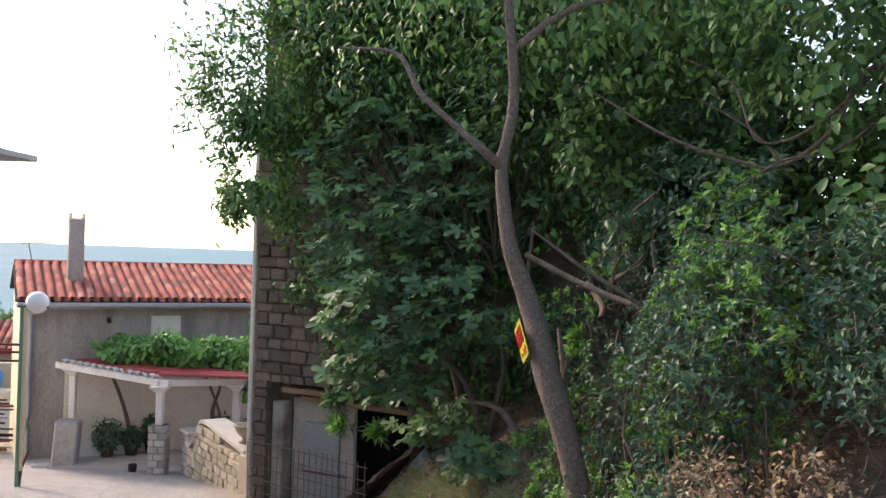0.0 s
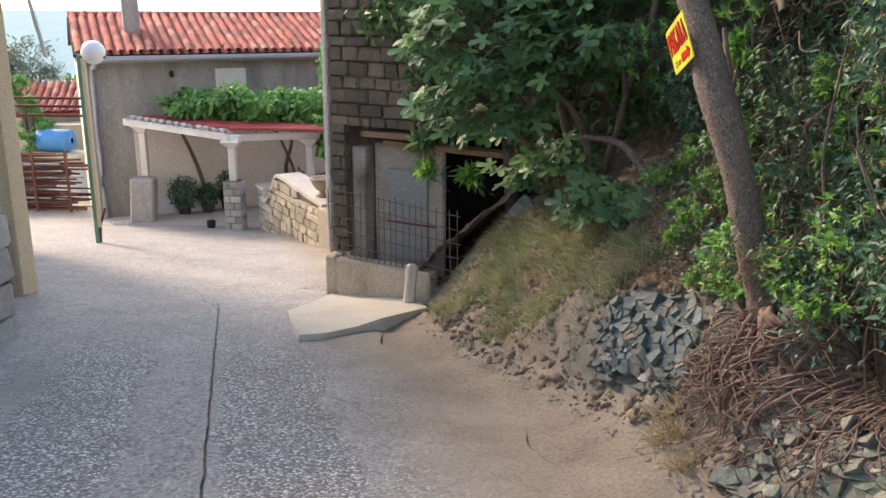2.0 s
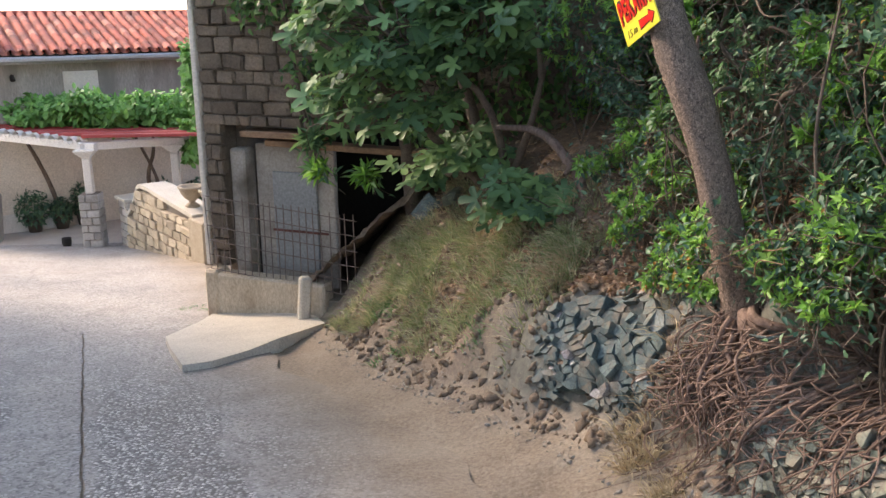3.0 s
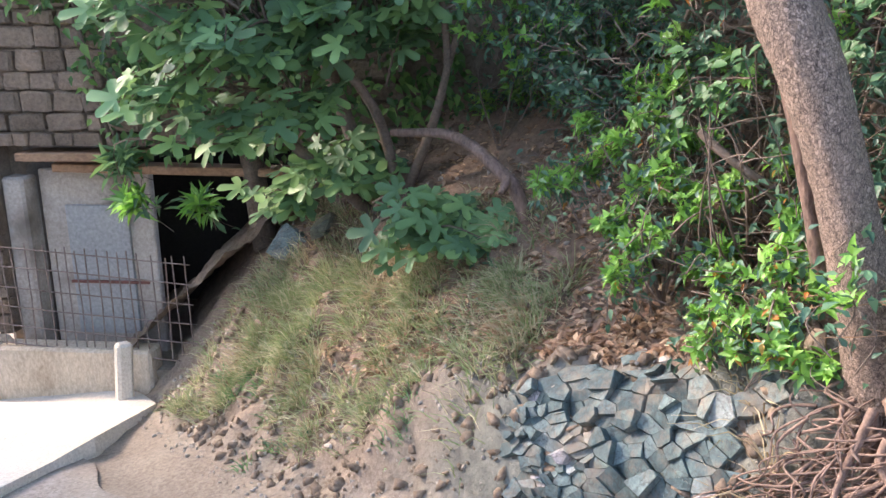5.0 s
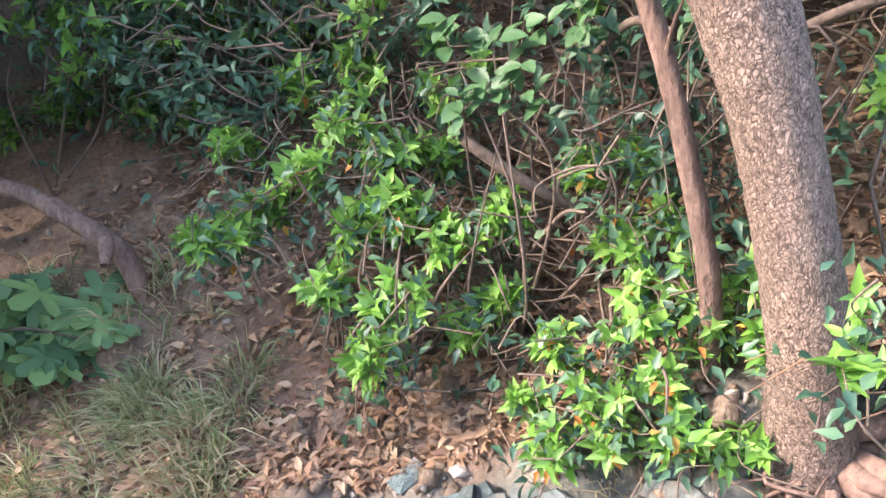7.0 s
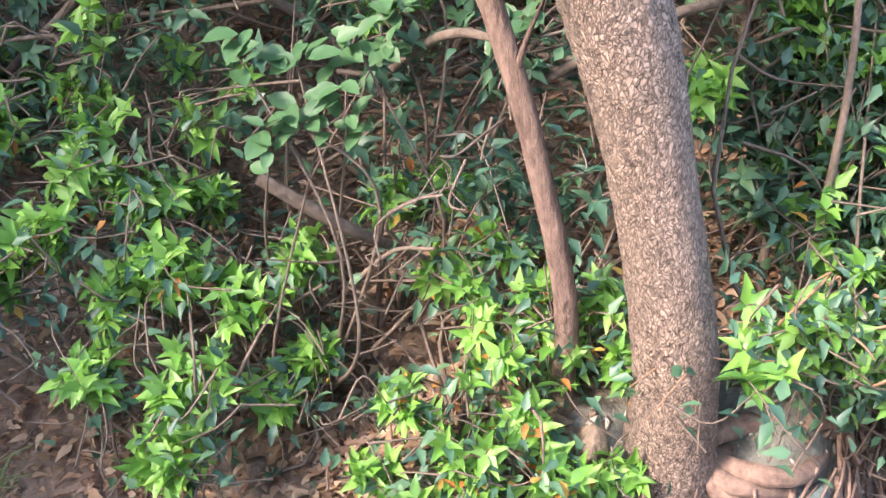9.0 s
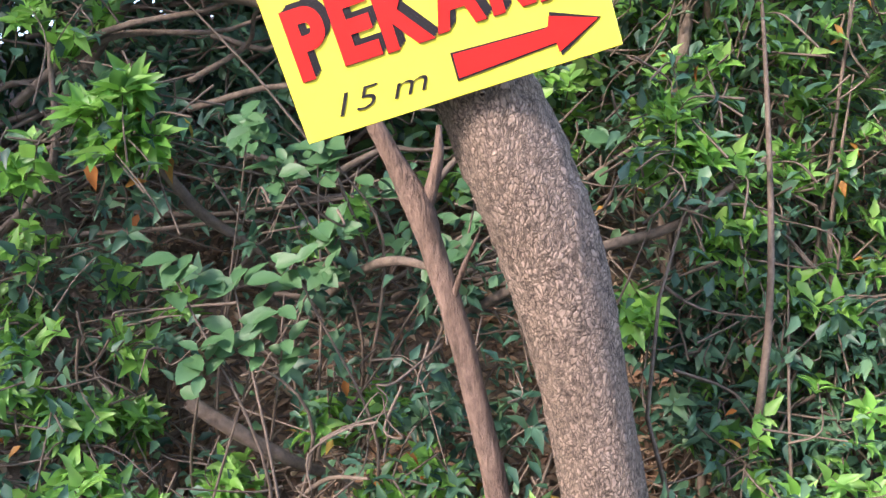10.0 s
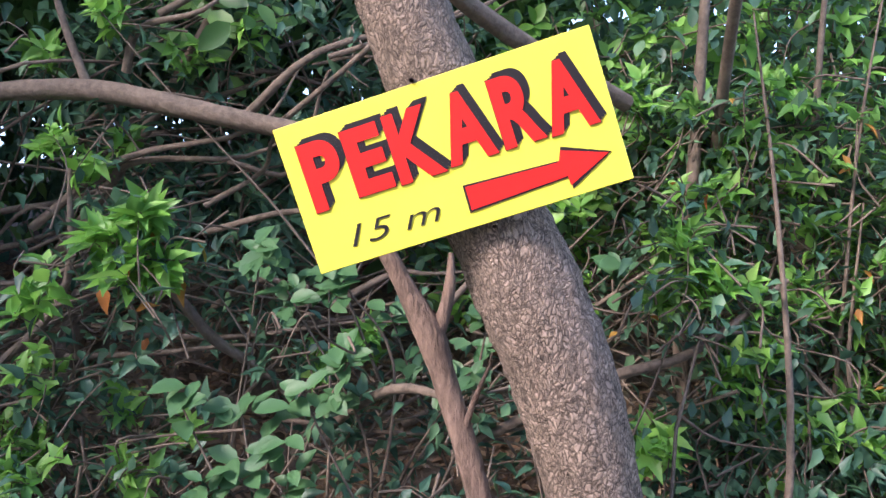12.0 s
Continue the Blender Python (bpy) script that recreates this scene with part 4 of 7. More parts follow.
part("balcony_post", box((-0.80, 2.02, 1.704), (-0.70, 2.14, 2.80)), M_GUTTER, lb, "grey corner post")
part("eave", box((-5.4, 0.2, 2.804), (-0.40, 2.5, 2.88), 0.01), M_GUTTER, lb, "grey eave board")
# unseen block added behind the balcony to keep the sun off the road
part("sun_blocker", box((-9.5, 2.4, -3), (-4.2, 6.5, 6.2)), M_WHITE, lb)
shl = part("shutter", box((-1.5, 1.93, 1.9), (-0.99, 1.98, 2.55)), M_PLANK, lb, "tan louvred shutter")
for k in range(10):
    part("slat", box((-1.47, 1.90, 1.93 + k * 0.06), (-1.04, 1.926, 1.965 + k * 0.06)), M_PLANK, shl)
v, f = tube_arrays([(-0.72, 2.1, 1.6), (-0.60, 2.1, 1.0)], [0.02, 0.02], 6)
mesh_part("hanging_pipe", v, f, M_WHITE, lb)

# ---- trees and shrubs ----
def leaves_in(name, rng, centre, radii, count, template, size, mat, parent, droop=0.5, shell=0.55, label="", cut=None, clump=0.0, flat=0.0):
    """A crown of leaves, denser towards its outside, with gaps between its clumps."""
    d = unit(rng, count)
    r = shell + (1 - shell) * rng.random(count) ** 0.5
    if clump:
        k = max(4, int(count / 90))
        cd, cr = unit(rng, k), shell * 0.8 + (1.08 - shell * 0.8) * rng.random(k)
        pick = rng.integers(0, k, count)
        p = cd[pick] * cr[pick][:, None] + rng.standard_normal((count, 3)) * clump
    else:
        p = d * r[:, None]
    pos = np.array(centre) + p * np.array(radii)
    out = p / (np.linalg.norm(p, axis=1)[:, None] + 1e-6)
    fwd = out * 0.6 + unit(rng, count) * 0.9 + np.array([0, 0, -droop])
    up = out * (1 - flat) + np.array([-0.25, -0.35, 0.9]) + unit(rng, count) * 0.5
    if cut is not None:
        keep = cut(pos)
        pos, fwd, up = pos[keep], fwd[keep], up[keep]
    sz = size * (0.6 + 0.7 * rng.random(len(pos)))
    v, f = place_leaves(template, pos, fwd, up, sz)
    return mesh_part(name, v, f, mat, parent, label, kind="stuff")


def outside(pos):
    """Leaves keep off the ground, off the road and out of the ruin."""
    s = run_of(pos[:, 0], pos[:, 1])
    g = ground_z(pos[:, 0], pos[:, 1])
    q = np.stack([(pos[:, 0] + 2.2) * 0.902 - (pos[:, 1] - 10.35) * 0.431, (pos[:, 0] + 2.2) * 0.431 + (pos[:, 1] - 10.35) * 0.902], 1)
    return (pos[:, 2] > g + 0.02) & ~((q[:, 0] > -0.1) & (q[:, 1] > -0.02)) & ((s > -0.15) | (pos[:, 2] > g + 1.7))


SMALL, SMALLN = small_leaf(0.52), small_leaf(0.3)
OVALW, FIG = oval_leaf(0.56, 0.1, 0.1), fig_leaf_shape()

# the leaning tree that carries the sign
tree = thing("leaning_tree", (0.93, 5.2, 0.1), "leaning tree with flaky brown bark and a yellow sign", "tree")
T0 = Vector((0.93, 5.2, 0.1))


def rel(rows, base=T0):
    return [(x - base.x, y - base.y, z - base.z, r) for x, y, z, r in rows]


TRUNK = [(1.1, 5.27, -0.16, 0.17), (1.02, 5.262, 0.04, 0.125), (0.975, 5.252, 0.17, 0.095), (0.89, 5.247, 0.4, 0.08), (0.80, 5.295, 0.75, 0.074), (0.725, 5.345, 1.0, 0.083), (0.67, 5.405, 1.17, 0.084), (0.62, 5.50, 1.4, 0.074), (0.54, 5.585, 1.65, 0.066), (0.43, 5.59, 1.95, 0.052), (0.37, 5.6, 2.3, 0.043), (0.36, 5.6, 2.55, 0.038)]
s = smooth_line(rel(TRUNK), 12)
v, f = tube_arrays(s[:, :3], s[:, 3], 40, 0.018, 3)
mesh_part("trunk", v, f, M_BARK, tree, "flaky grey-brown bark", True)
limb("limb", rel([(0.36, 5.6, 2.5, 0.04), (0.42, 5.58, 2.85, 0.036), (0.40, 5.55, 3.2, 0.033), (0.37, 5.5, 3.6, 0.03), (0.5, 5.5, 4.4, 0.03)]), M_BARK, tree)
limb("limb", rel([(0.37, 5.6, 2.45, 0.035), (0.21, 5.50, 2.57, 0.026), (0.03, 5.55, 2.73, 0.022), (-0.18, 5.60, 2.92, 0.020), (-0.35, 5.70, 3.19, 0.014), (-0.74, 5.80, 3.24, 0.007)]), M_BARK, tree)
limb("limb", rel([(0.40, 5.55, 3.2, 0.03), (0.8, 5.6, 3.5, 0.022), (1.5, 5.7, 3.7, 0.012)]), M_BARK, tree)
rng = np.random.default_rng(11)
leaves_in("crown", rng, (1.0 - 0.93, 6.6 - 5.2, 4.4), (2.2, 1.5, 1.4), 9000, SMALL, 0.085, M_DARKLEAF, tree, clump=0.16, label="dense dark green small leaves")

snag = thing("dead_sapling", (0.88, 5.4, 0.2), "thin broken stem with peeling bark beside the leaning tree", "dead tree")
S0 = Vector((0.88, 5.4, 0.2))
limb("stem", rel([(1.06, 5.5, 0.1, 0.028), (0.91, 5.45, 0.45, 0.024), (0.84, 5.5, 0.8, 0.022), (0.805, 5.555, 1.02, 0.022), (0.80, 5.58, 1.1, 0.026), (0.80, 5.62, 1.18, 0.018), (0.79, 5.68, 1.3, 0.015), (0.78, 5.74, 1.42, 0.012)], S0), M_BARK_BARE, snag, 12, label="bare wood showing through torn bark")
limb("twig", rel([(0.80, 5.57, 1.08, 0.014), (0.805, 5.545, 1.17, 0.011), (0.81, 5.54, 1.24, 0.005)], S0), M_BARK_BARE, snag, 8)
limb("twig", rel([(0.82, 5.53, 0.92, 0.008), (0.78, 5.5, 0.99, 0.005), (0.76, 5.47, 1.05, 0.002)], S0), M_BARK_BARE, snag, 6)

# the sign
sign = thing("shop_sign", (0.54, 5.5, 1.38), "yellow tilted sign with red letters nailed to the leaning tree", "sign")
TL, TR, BR, BL = Vector((0.49, 5.748, 1.386)), Vector((0.475, 5.285, 1.519)), Vector((0.535, 5.252, 1.296)), Vector((0.55, 5.705, 1.19))
ux = ((TR - TL) + (BR - BL)).normalized()
uz = ((TL - BL) + (TR - BR))
uz = (uz - ux * uz.dot(ux)).normalized()
un = ux.cross(uz)
SM = Matrix((ux, -un, uz)).transposed().to_4x4()
SM.translation = (TL + TR + BR + BL) / 4
sign.matrix_basis = SM
SW, SH = ((TR - TL).length + (BR - BL).length) / 2, ((TL - BL).length + (TR - BR).length) / 2
# local: x right, z up, -y towards the viewer
part("board", box((-SW / 2, 0.0, -SH / 2), (SW / 2, 0.006, SH / 2), 0.001), M_SIGN_Y, sign, "bright yellow board")


def writing(body, x, z, size, mat, depth, slant=0.0, bold=0.0, squeeze=1.0, turn=0.0):
    cu = bpy.data.curves.new("lettering", "FONT")
    cu.body, cu.size, cu.shear, cu.offset, cu.extrude = body, size, slant, bold, 0.0006
    cu.space_character = 1.0
    tmp = new("lettering", cu)
    me = bpy.data.meshes.new_from_object(tmp.evaluated_get(bpy.context.evaluated_depsgraph_get()))
    bpy.data.objects.remove(tmp)
    me.transform(Matrix.Diagonal((squeeze, 1, 1, 1)))
    me.transform(pose(x, depth, z, 90, turn, 0))
    me.materials.clear()
    me.materials.append(mat)
    ob = new("lettering", me)
    ob.parent = sign
    return ob


def fit_text(body, x0, x1, z0, z1, mat, depth, turn=0.0, slant=0.0, bold=0.0):
    """Writing that fills the rectangle on the board."""
    ob = writing(body, 0, 0, 0.1, mat, 0.0, slant, bold)
    co = np.array([v.co for v in ob.data.vertices])
    lo, hi = co.min(0), co.max(0)
    sx, sz = (x1 - x0) / (hi[0] - lo[0]), (z1 - z0) / (hi[2] - lo[2])
    ob.data.transform(Matrix.Translation(((x0 + x1) / 2, depth, (z0 + z1) / 2)) @ pose(0, 0, 0, 0, turn, 0) @ Matrix.Diagonal((sx, 1, sz, 1)) @ Matrix.Translation((-(lo[0] + hi[0]) / 2, 0, -(lo[2] + hi[2]) / 2)))
    return ob


def letter(ch, u0, u1, v0, v1):
    x0, x1, z0, z1 = u0 * SW, u1 * SW, v0 * SH, v1 * SH
    for k, o in enumerate((1.0, 0.66, 0.33)):
        fit_text(ch, x0 + 0.011 * o, x1 + 0.011 * o, z0 + 0.008 * o, z1 + 0.008 * o, M_SIGN_K, -0.0008 - 0.0004 * k, 0, 0, 0.004)
    fit_text(ch, x0 - 0.0012, x1 + 0.0012, z0 - 0.0012, z1 + 0.0012, M_SIGN_K, -0.0020, 0, 0, 0.004)
    fit_text(ch, x0, x1, z0, z1, M_SIGN_R, -0.0030, 0, 0, 0.004)


for row in (("P", -0.447, -0.328, -0.105, 0.352), ("E", -0.305, -0.185, -0.09, 0.352), ("K", -0.168, -0.02, -0.098, 0.362), ("A", -0.008, 0.143, -0.085, 0.366), ("R", 0.165, 0.294, -0.085, 0.368), ("A", 0.306, 0.454, -0.095, 0.356)):
    letter(*row)
fit_text("15 m", -0.375 * SW, -0.08 * SW, -0.39 * SH, -0.25 * SH, M_SIGN_K, -0.0012, 0, 0.35, -0.001)


def flat_shape(name, pts, mat, y, parent):
    bm = bmesh.new()
    a = [bm.verts.new((x, y, z)) for x, z in pts]
    b2 = [bm.verts.new((x, y + 0.0008, z)) for x, z in pts]
    bm.faces.new(a), bm.faces.new(b2[::-1])
    for k in range(len(a)):
        bm.faces.new((a[k], b2[k], b2[(k + 1) % len(a)], a[(k + 1) % len(a)]))
    bmesh.ops.recalc_face_normals(bm, faces=bm.faces[:])
    return part(name, bm, mat, parent)


ARROW = [(0.012 * SW, -0.387 * SH), (0.317 * SW, -0.36 * SH), (0.317 * SW, -0.425 * SH), (0.450 * SW, -0.294 * SH), (0.315 * SW, -0.19 * SH), (0.302 * SW, -0.26 * SH), (0.014 * SW, -0.232 * SH)]
ac = Vector((0.23 * SW, -0.305 * SH))
flat_shape("arrow", [(ac.x + (x - ac.x) * 1.04 + 0.0005, ac.y + (z - ac.y) * 1.2) for x, z in ARROW], M_SIGN_K, -0.0018, sign)
flat_shape("arrow", ARROW, M_SIGN_R, -0.003, sign)
for x, z in ((-0.02, 0.115), (0.03, -0.118)):
    v, f = tube_arrays([(x, -0.004, z), (x, 0.05, z)], [0.004, 0.002], 6)
    mesh_part("nail", v, f, M_MESH, sign)


def shrub(name, base, tips, count, leaf, size, tip_mat, old_mat, label, seed, old=7, rosette=6, group="shrubs on the bank", spread=0.045, stem=0.007, orange=0.0, category="shrub"):
    """base: root place; tips: ellipsoids (x, y, z, rx, ry, rz) in which its twigs end."""
    rng = np.random.default_rng(seed)
    bx, by = base[0], base[1]
    bz = float(ground_z(bx, by)) if len(base) < 3 else base[2]
    ob = thing(name, (bx, by, bz), label, category, group)
    B = np.array([bx, by, bz])
    ends = []
    for e in tips:
        n = max(1, int(count * e[6] if len(e) > 6 else count / len(tips)))
        d = unit(rng, n) * (0.35 + 0.65 * rng.random(n)[:, None] ** 0.5)
        ends.append(np.array(e[:3]) + d * np.array(e[3:6]))
    ends = np.vstack(ends) - B
    stems, P, Fw, Up, Sz, tipflag = [], [], [], [], [], []
    for e in ends:
        mid = e * rng.uniform(0.35, 0.6) + rng.standard_normal(3) * 0.2 * np.linalg.norm(e) + np.array([0, 0, 0.06])
        if rng.random() < 0.03:
            line = smooth_line([(0, 0, 0), mid, e], 4)
            stems.append(tube_arrays(line, np.linspace(stem, 0.0016, len(line)), 4))
        else:
            near = e + unit(rng, 1)[0] * rng.uniform(0.12, 0.22) + np.array([0.06, 0, -0.05])
            line = smooth_line([near, (near + e) / 2 + 0.03 * rng.standard_normal(3), e], 4)
            stems.append(tube_arrays(line, np.linspace(0.0028, 0.0012, len(line)), 4))
        dirn = line[-1] - line[-3]
        dirn /= np.linalg.norm(dirn) + 1e-9
        dirn = dirn * 0.6 + np.array([-0.35, -0.15, 0.25])
        k = old
        t = rng.random(k) ** 0.7
        idx = t * (len(line) - 1) * 0.8 + (len(line) - 1) * 0.15
        lo = np.floor(idx).astype(int).clip(0, len(line) - 2)
        pos = line[lo] + (line[lo + 1] - line[lo]) * (idx - lo)[:, None]
        P.append(pos + rng.standard_normal((k, 3)) * spread)
        Fw.append(unit(rng, k) + dirn * 0.4 + [0, 0, -0.2])
        Up.append(np.array([-0.3, -0.2, 0.9]) + unit(rng, k) * 0.5)
        Sz.append(size * rng.uniform(0.6, 1.0, k))
        tipflag.append(np.zeros(k, bool))
        k = rosette
        a = rng.random() * 6.28 + np.arange(k) * 2.4
        u = np.cross(dirn, [0.3, 0.1, 1.0])
        u /= np.linalg.norm(u) + 1e-9
        w = np.cross(dirn, u)
        w /= np.linalg.norm(w) + 1e-9
        fw = np.cos(a)[:, None] * u + np.sin(a)[:, None] * w + dirn * rng.uniform(0.3, 1.0, (k, 1)) + [0, 0, -0.1]
        P.append(e + np.zeros((k, 3)) - dirn * rng.uniform(0, 0.03, (k, 1)))
        Fw.append(fw)
        Up.append(dirn + np.array([-0.1, 0, 0.5]) + 0.2 * unit(rng, k))
        Sz.append(size * rng.uniform(0.65, 1.15, k))
        tipflag.append(np.ones(k, bool))
    v, f = join_arrays(stems)
    mesh_part("stem_growth", v, f, M_TWIG, ob, "thin grey-brown stems", kind="stuff")
    P, Fw, Up, Sz, tf = np.vstack(P), np.vstack(Fw), np.vstack(Up), np.concatenate(Sz), np.concatenate(tipflag)
    v, f = place_leaves(leaf, P[tf], Fw[tf], Up[tf], Sz[tf])
    mesh_part("young_leaves", v, f, tip_mat, ob, kind="stuff")
    v, f = place_leaves(leaf, P[~tf], Fw[~tf], Up[~tf], Sz[~tf])
    mesh_part("older_leaves", v, f, old_mat, ob, kind="stuff")
    if orange:
        pick = rng.random(len(P)) < orange
        v, f = place_leaves(leaf, P[pick] + 0.02 * unit(rng, pick.sum()), unit(rng, pick.sum()) + [0, 0, -0.5], Up[pick], Sz[pick] * 0.8)
        mesh_part("withered_leaves", v, f, M_ORANGE, ob, "orange withered leaves", kind="stuff")
    return ob


PRIV = "bright green privet-like shrub with pointed young leaves on the bank"
shrub("shrub", (0.95, 6.3), [(0.62, 6.73, 0.47, 0.05, 0.05, 0.05), (0.71, 6.67, 0.48, 0.06, 0.06, 0.05), (0.80, 6.63, 0.55, 0.06, 0.06, 0.05), (0.94, 6.90, 0.67, 0.07, 0.07, 0.06), (1.10, 6.77, 0.83, 0.09, 0.09, 0.08), (1.14, 6.59, 0.88, 0.08, 0.08, 0.07), (0.97, 6.48, 0.72, 0.10, 0.10, 0.09), (0.86, 6.53, 0.62, 0.08, 0.08, 0.07), (1.01, 6.38, 0.67, 0.08, 0.08, 0.07), (1.10, 6.29, 0.65, 0.06, 0.06, 0.05), (0.94, 6.30, 0.53, 0.08, 0.08, 0.07), (0.89, 6.41, 0.50, 0.08, 0.08, 0.07), (0.78, 6.41, 0.35, 0.07, 0.07, 0.06), (0.81, 6.21, 0.32, 0.09, 0.09, 0.08), (0.72, 6.22, 0.21, 0.08, 0.08, 0.07), (0.98, 6.16, 0.45, 0.08, 0.08, 0.07), (1.06, 6.04, 0.53, 0.07, 0.07, 0.06), (1.01, 6.02, 0.31, 0.05, 0.05, 0.05), (0.95, 6.10, 0.25, 0.05, 0.05, 0.05)], 380, SMALL, 0.052, M_BRIGHT, M_DARKPRIV, PRIV, 21, old=3, rosette=6, orange=0.02, spread=0.03)
shrub("shrub", (1.0, 5.7), [(1.12, 5.85, 0.65, 0.06, 0.06, 0.05), (1.14, 5.72, 0.68, 0.06, 0.06, 0.05), (1.04, 5.71, 0.53, 0.07, 0.07, 0.06), (1.10, 5.60, 0.57, 0.05, 0.05, 0.05), (0.93, 5.65, 0.46, 0.07, 0.07, 0.06), (0.99, 5.52, 0.45, 0.07, 0.07, 0.06), (0.99, 5.40, 0.46, 0.06, 0.06, 0.05), (0.88, 5.59, 0.36, 0.08, 0.08, 0.07), (0.94, 5.46, 0.36, 0.07, 0.07, 0.06), (0.93, 5.33, 0.36, 0.04, 0.04, 0.04), (0.84, 5.75, 0.30, 0.06, 0.06, 0.05), (0.80, 5.66, 0.23, 0.08, 0.08, 0.07), (0.82, 5.84, 0.16, 0.05, 0.05, 0.05), (0.86, 5.54, 0.24, 0.07, 0.07, 0.06), (0.74, 5.72, 0.10, 0.06, 0.06, 0.05), (0.80, 5.61, 0.13, 0.06, 0.06, 0.05), (0.81, 5.47, 0.16, 0.06, 0.06, 0.05), (0.86, 5.36, 0.15, 0.05, 0.05, 0.05)], 230, SMALL, 0.048, M_BRIGHT, M_DARKPRIV, PRIV, 22, old=4, rosette=6, orange=0.06, spread=0.03)
shrub("shrub", (1.05, 5.15), [(0.70, 5.12, 0.52, 0.05, 0.05, 0.14)], 7, SMALL, 0.05, M_BRIGHT, M_DARKPRIV, "small leafy shoot growing up against the leaning trunk", 23)
shrub("shrub", (1.3, 4.8), [(1.07, 5.11, 1.27, 0.04, 0.04, 0.04), (1.09, 5.07, 1.19, 0.05, 0.05, 0.05), (1.08, 5.15, 1.18, 0.03, 0.03, 0.03), (1.17, 4.97, 1.07, 0.05, 0.05, 0.05), (1.22, 4.85, 1.17, 0.05, 0.05, 0.05), (1.26, 4.80, 1.30, 0.06, 0.06, 0.05), (1.16, 5.03, 1.05, 0.04, 0.04, 0.04), (1.20, 4.84, 0.90, 0.06, 0.06, 0.05), (1.22, 4.78, 0.85, 0.06, 0.06, 0.05), (1.24, 4.94, 0.91, 0.05, 0.05, 0.05), (1.32, 4.85, 1.64, 0.05, 0.05, 0.05), (1.30, 5.04, 1.60, 0.07, 0.07, 0.06), (1.32, 4.96, 1.51, 0.05, 0.05, 0.05), (1.45, 4.68, 1.52, 0.06, 0.06, 0.05), (1.28, 5.17, 1.64, 0.05, 0.05, 0.05), (1.16, 5.18, 0.87, 0.05, 0.05, 0.05)], 220, SMALL, 0.052, M_BRIGHT, M_DARKPRIV, "slim bright-tipped sprays growing through the dark shrubs", 34, old=4, rosette=6, spread=0.03)
shrub("shrub", (1.35, 4.75), [(1.2, 4.78, 0.6, 0.2, 0.3, 0.22, 0.3), (1.28, 4.88, 1.25, 0.2, 0.28, 0.5, 0.4), (1.3, 4.45, 1.2, 0.25, 0.35, 0.5, 0.3)], 340, SMALL, 0.048, M_BRIGHT, M_DARKPRIV, "tall leafy green shrub growing behind the leaning tree", 24, orange=0.02)
shrub("shrub", (1.6, 4.3), [(1.5, 4.5, 1.5, 0.4, 0.7, 0.7)], 260, SMALL, 0.052, M_BRIGHT, M_DARKPRIV, "dense dark green shrub at the top of the bank", 25, old=10)
shrub("shrub", (1.5, 3.9), [(1.15, 4.05, 0.62, 0.2, 0.35, 0.28, 0.5), (1.2, 4.3, 1.4, 0.25, 0.4, 0.35, 0.5)], 200, SMALL, 0.052, M_DARKPRIV, M_DARKPRIV, "leafy green shrub hanging over the rooty bank", 26)
shrub("shrub", (1.25, 6.6), [(1.25, 6.3, 1.0, 0.2, 0.5, 0.35)], 45, SMALL, 0.05, M_DARKPRIV, M_DARKPRIV, "low dark green shrub in the shade under the trees", 27)
shrub("shrub", (1.5, 7.3), [(1.15, 7.2, 1.0, 0.4, 0.5, 0.35)], 120, SMALL, 0.055, M_DARKPRIV, M_DARKPRIV, "low dark green shrub in the shade under the trees", 28)
shrub("shrub", (1.2, 6.7), [(0.98, 6.45, 1.22, 0.06, 0.08, 0.07, 0.4), (1.0, 6.75, 1.55, 0.12, 0.15, 0.1, 0.6)], 16, SMALL, 0.065, M_BRIGHT, M_DARKPRIV, "slim shrub with a few bright leaf tufts", 29, old=3)
shrub("shrub", (1.3, 5.6), [(1.15, 5.6, 0.8, 0.2, 0.35, 0.3)], 60, SMALL, 0.05, M_DARKPRIV, M_DARKPRIV, "low dark green shrub behind the leaning trunk", 30)


shrub("shrub", (1.35, 4.7), [(1.02, 4.78, 0.34, 0.16, 0.25, 0.1, 0.6), (0.92, 4.98, 0.42, 0.1, 0.12, 0.08, 0.4)], 95, SMALL, 0.044, M_BRIGHT, M_DARKPRIV, "low leafy sprays hanging over the exposed roots", 31)
shrub("shrub", (1.5, 4.9), [(1.25, 4.9, 0.75, 0.12, 0.3, 0.3)], 120, SMALL, 0.05, M_DARKPRIV, M_DARKPRIV, "dark shrub filling the bank behind the trunk", 32, old=9)


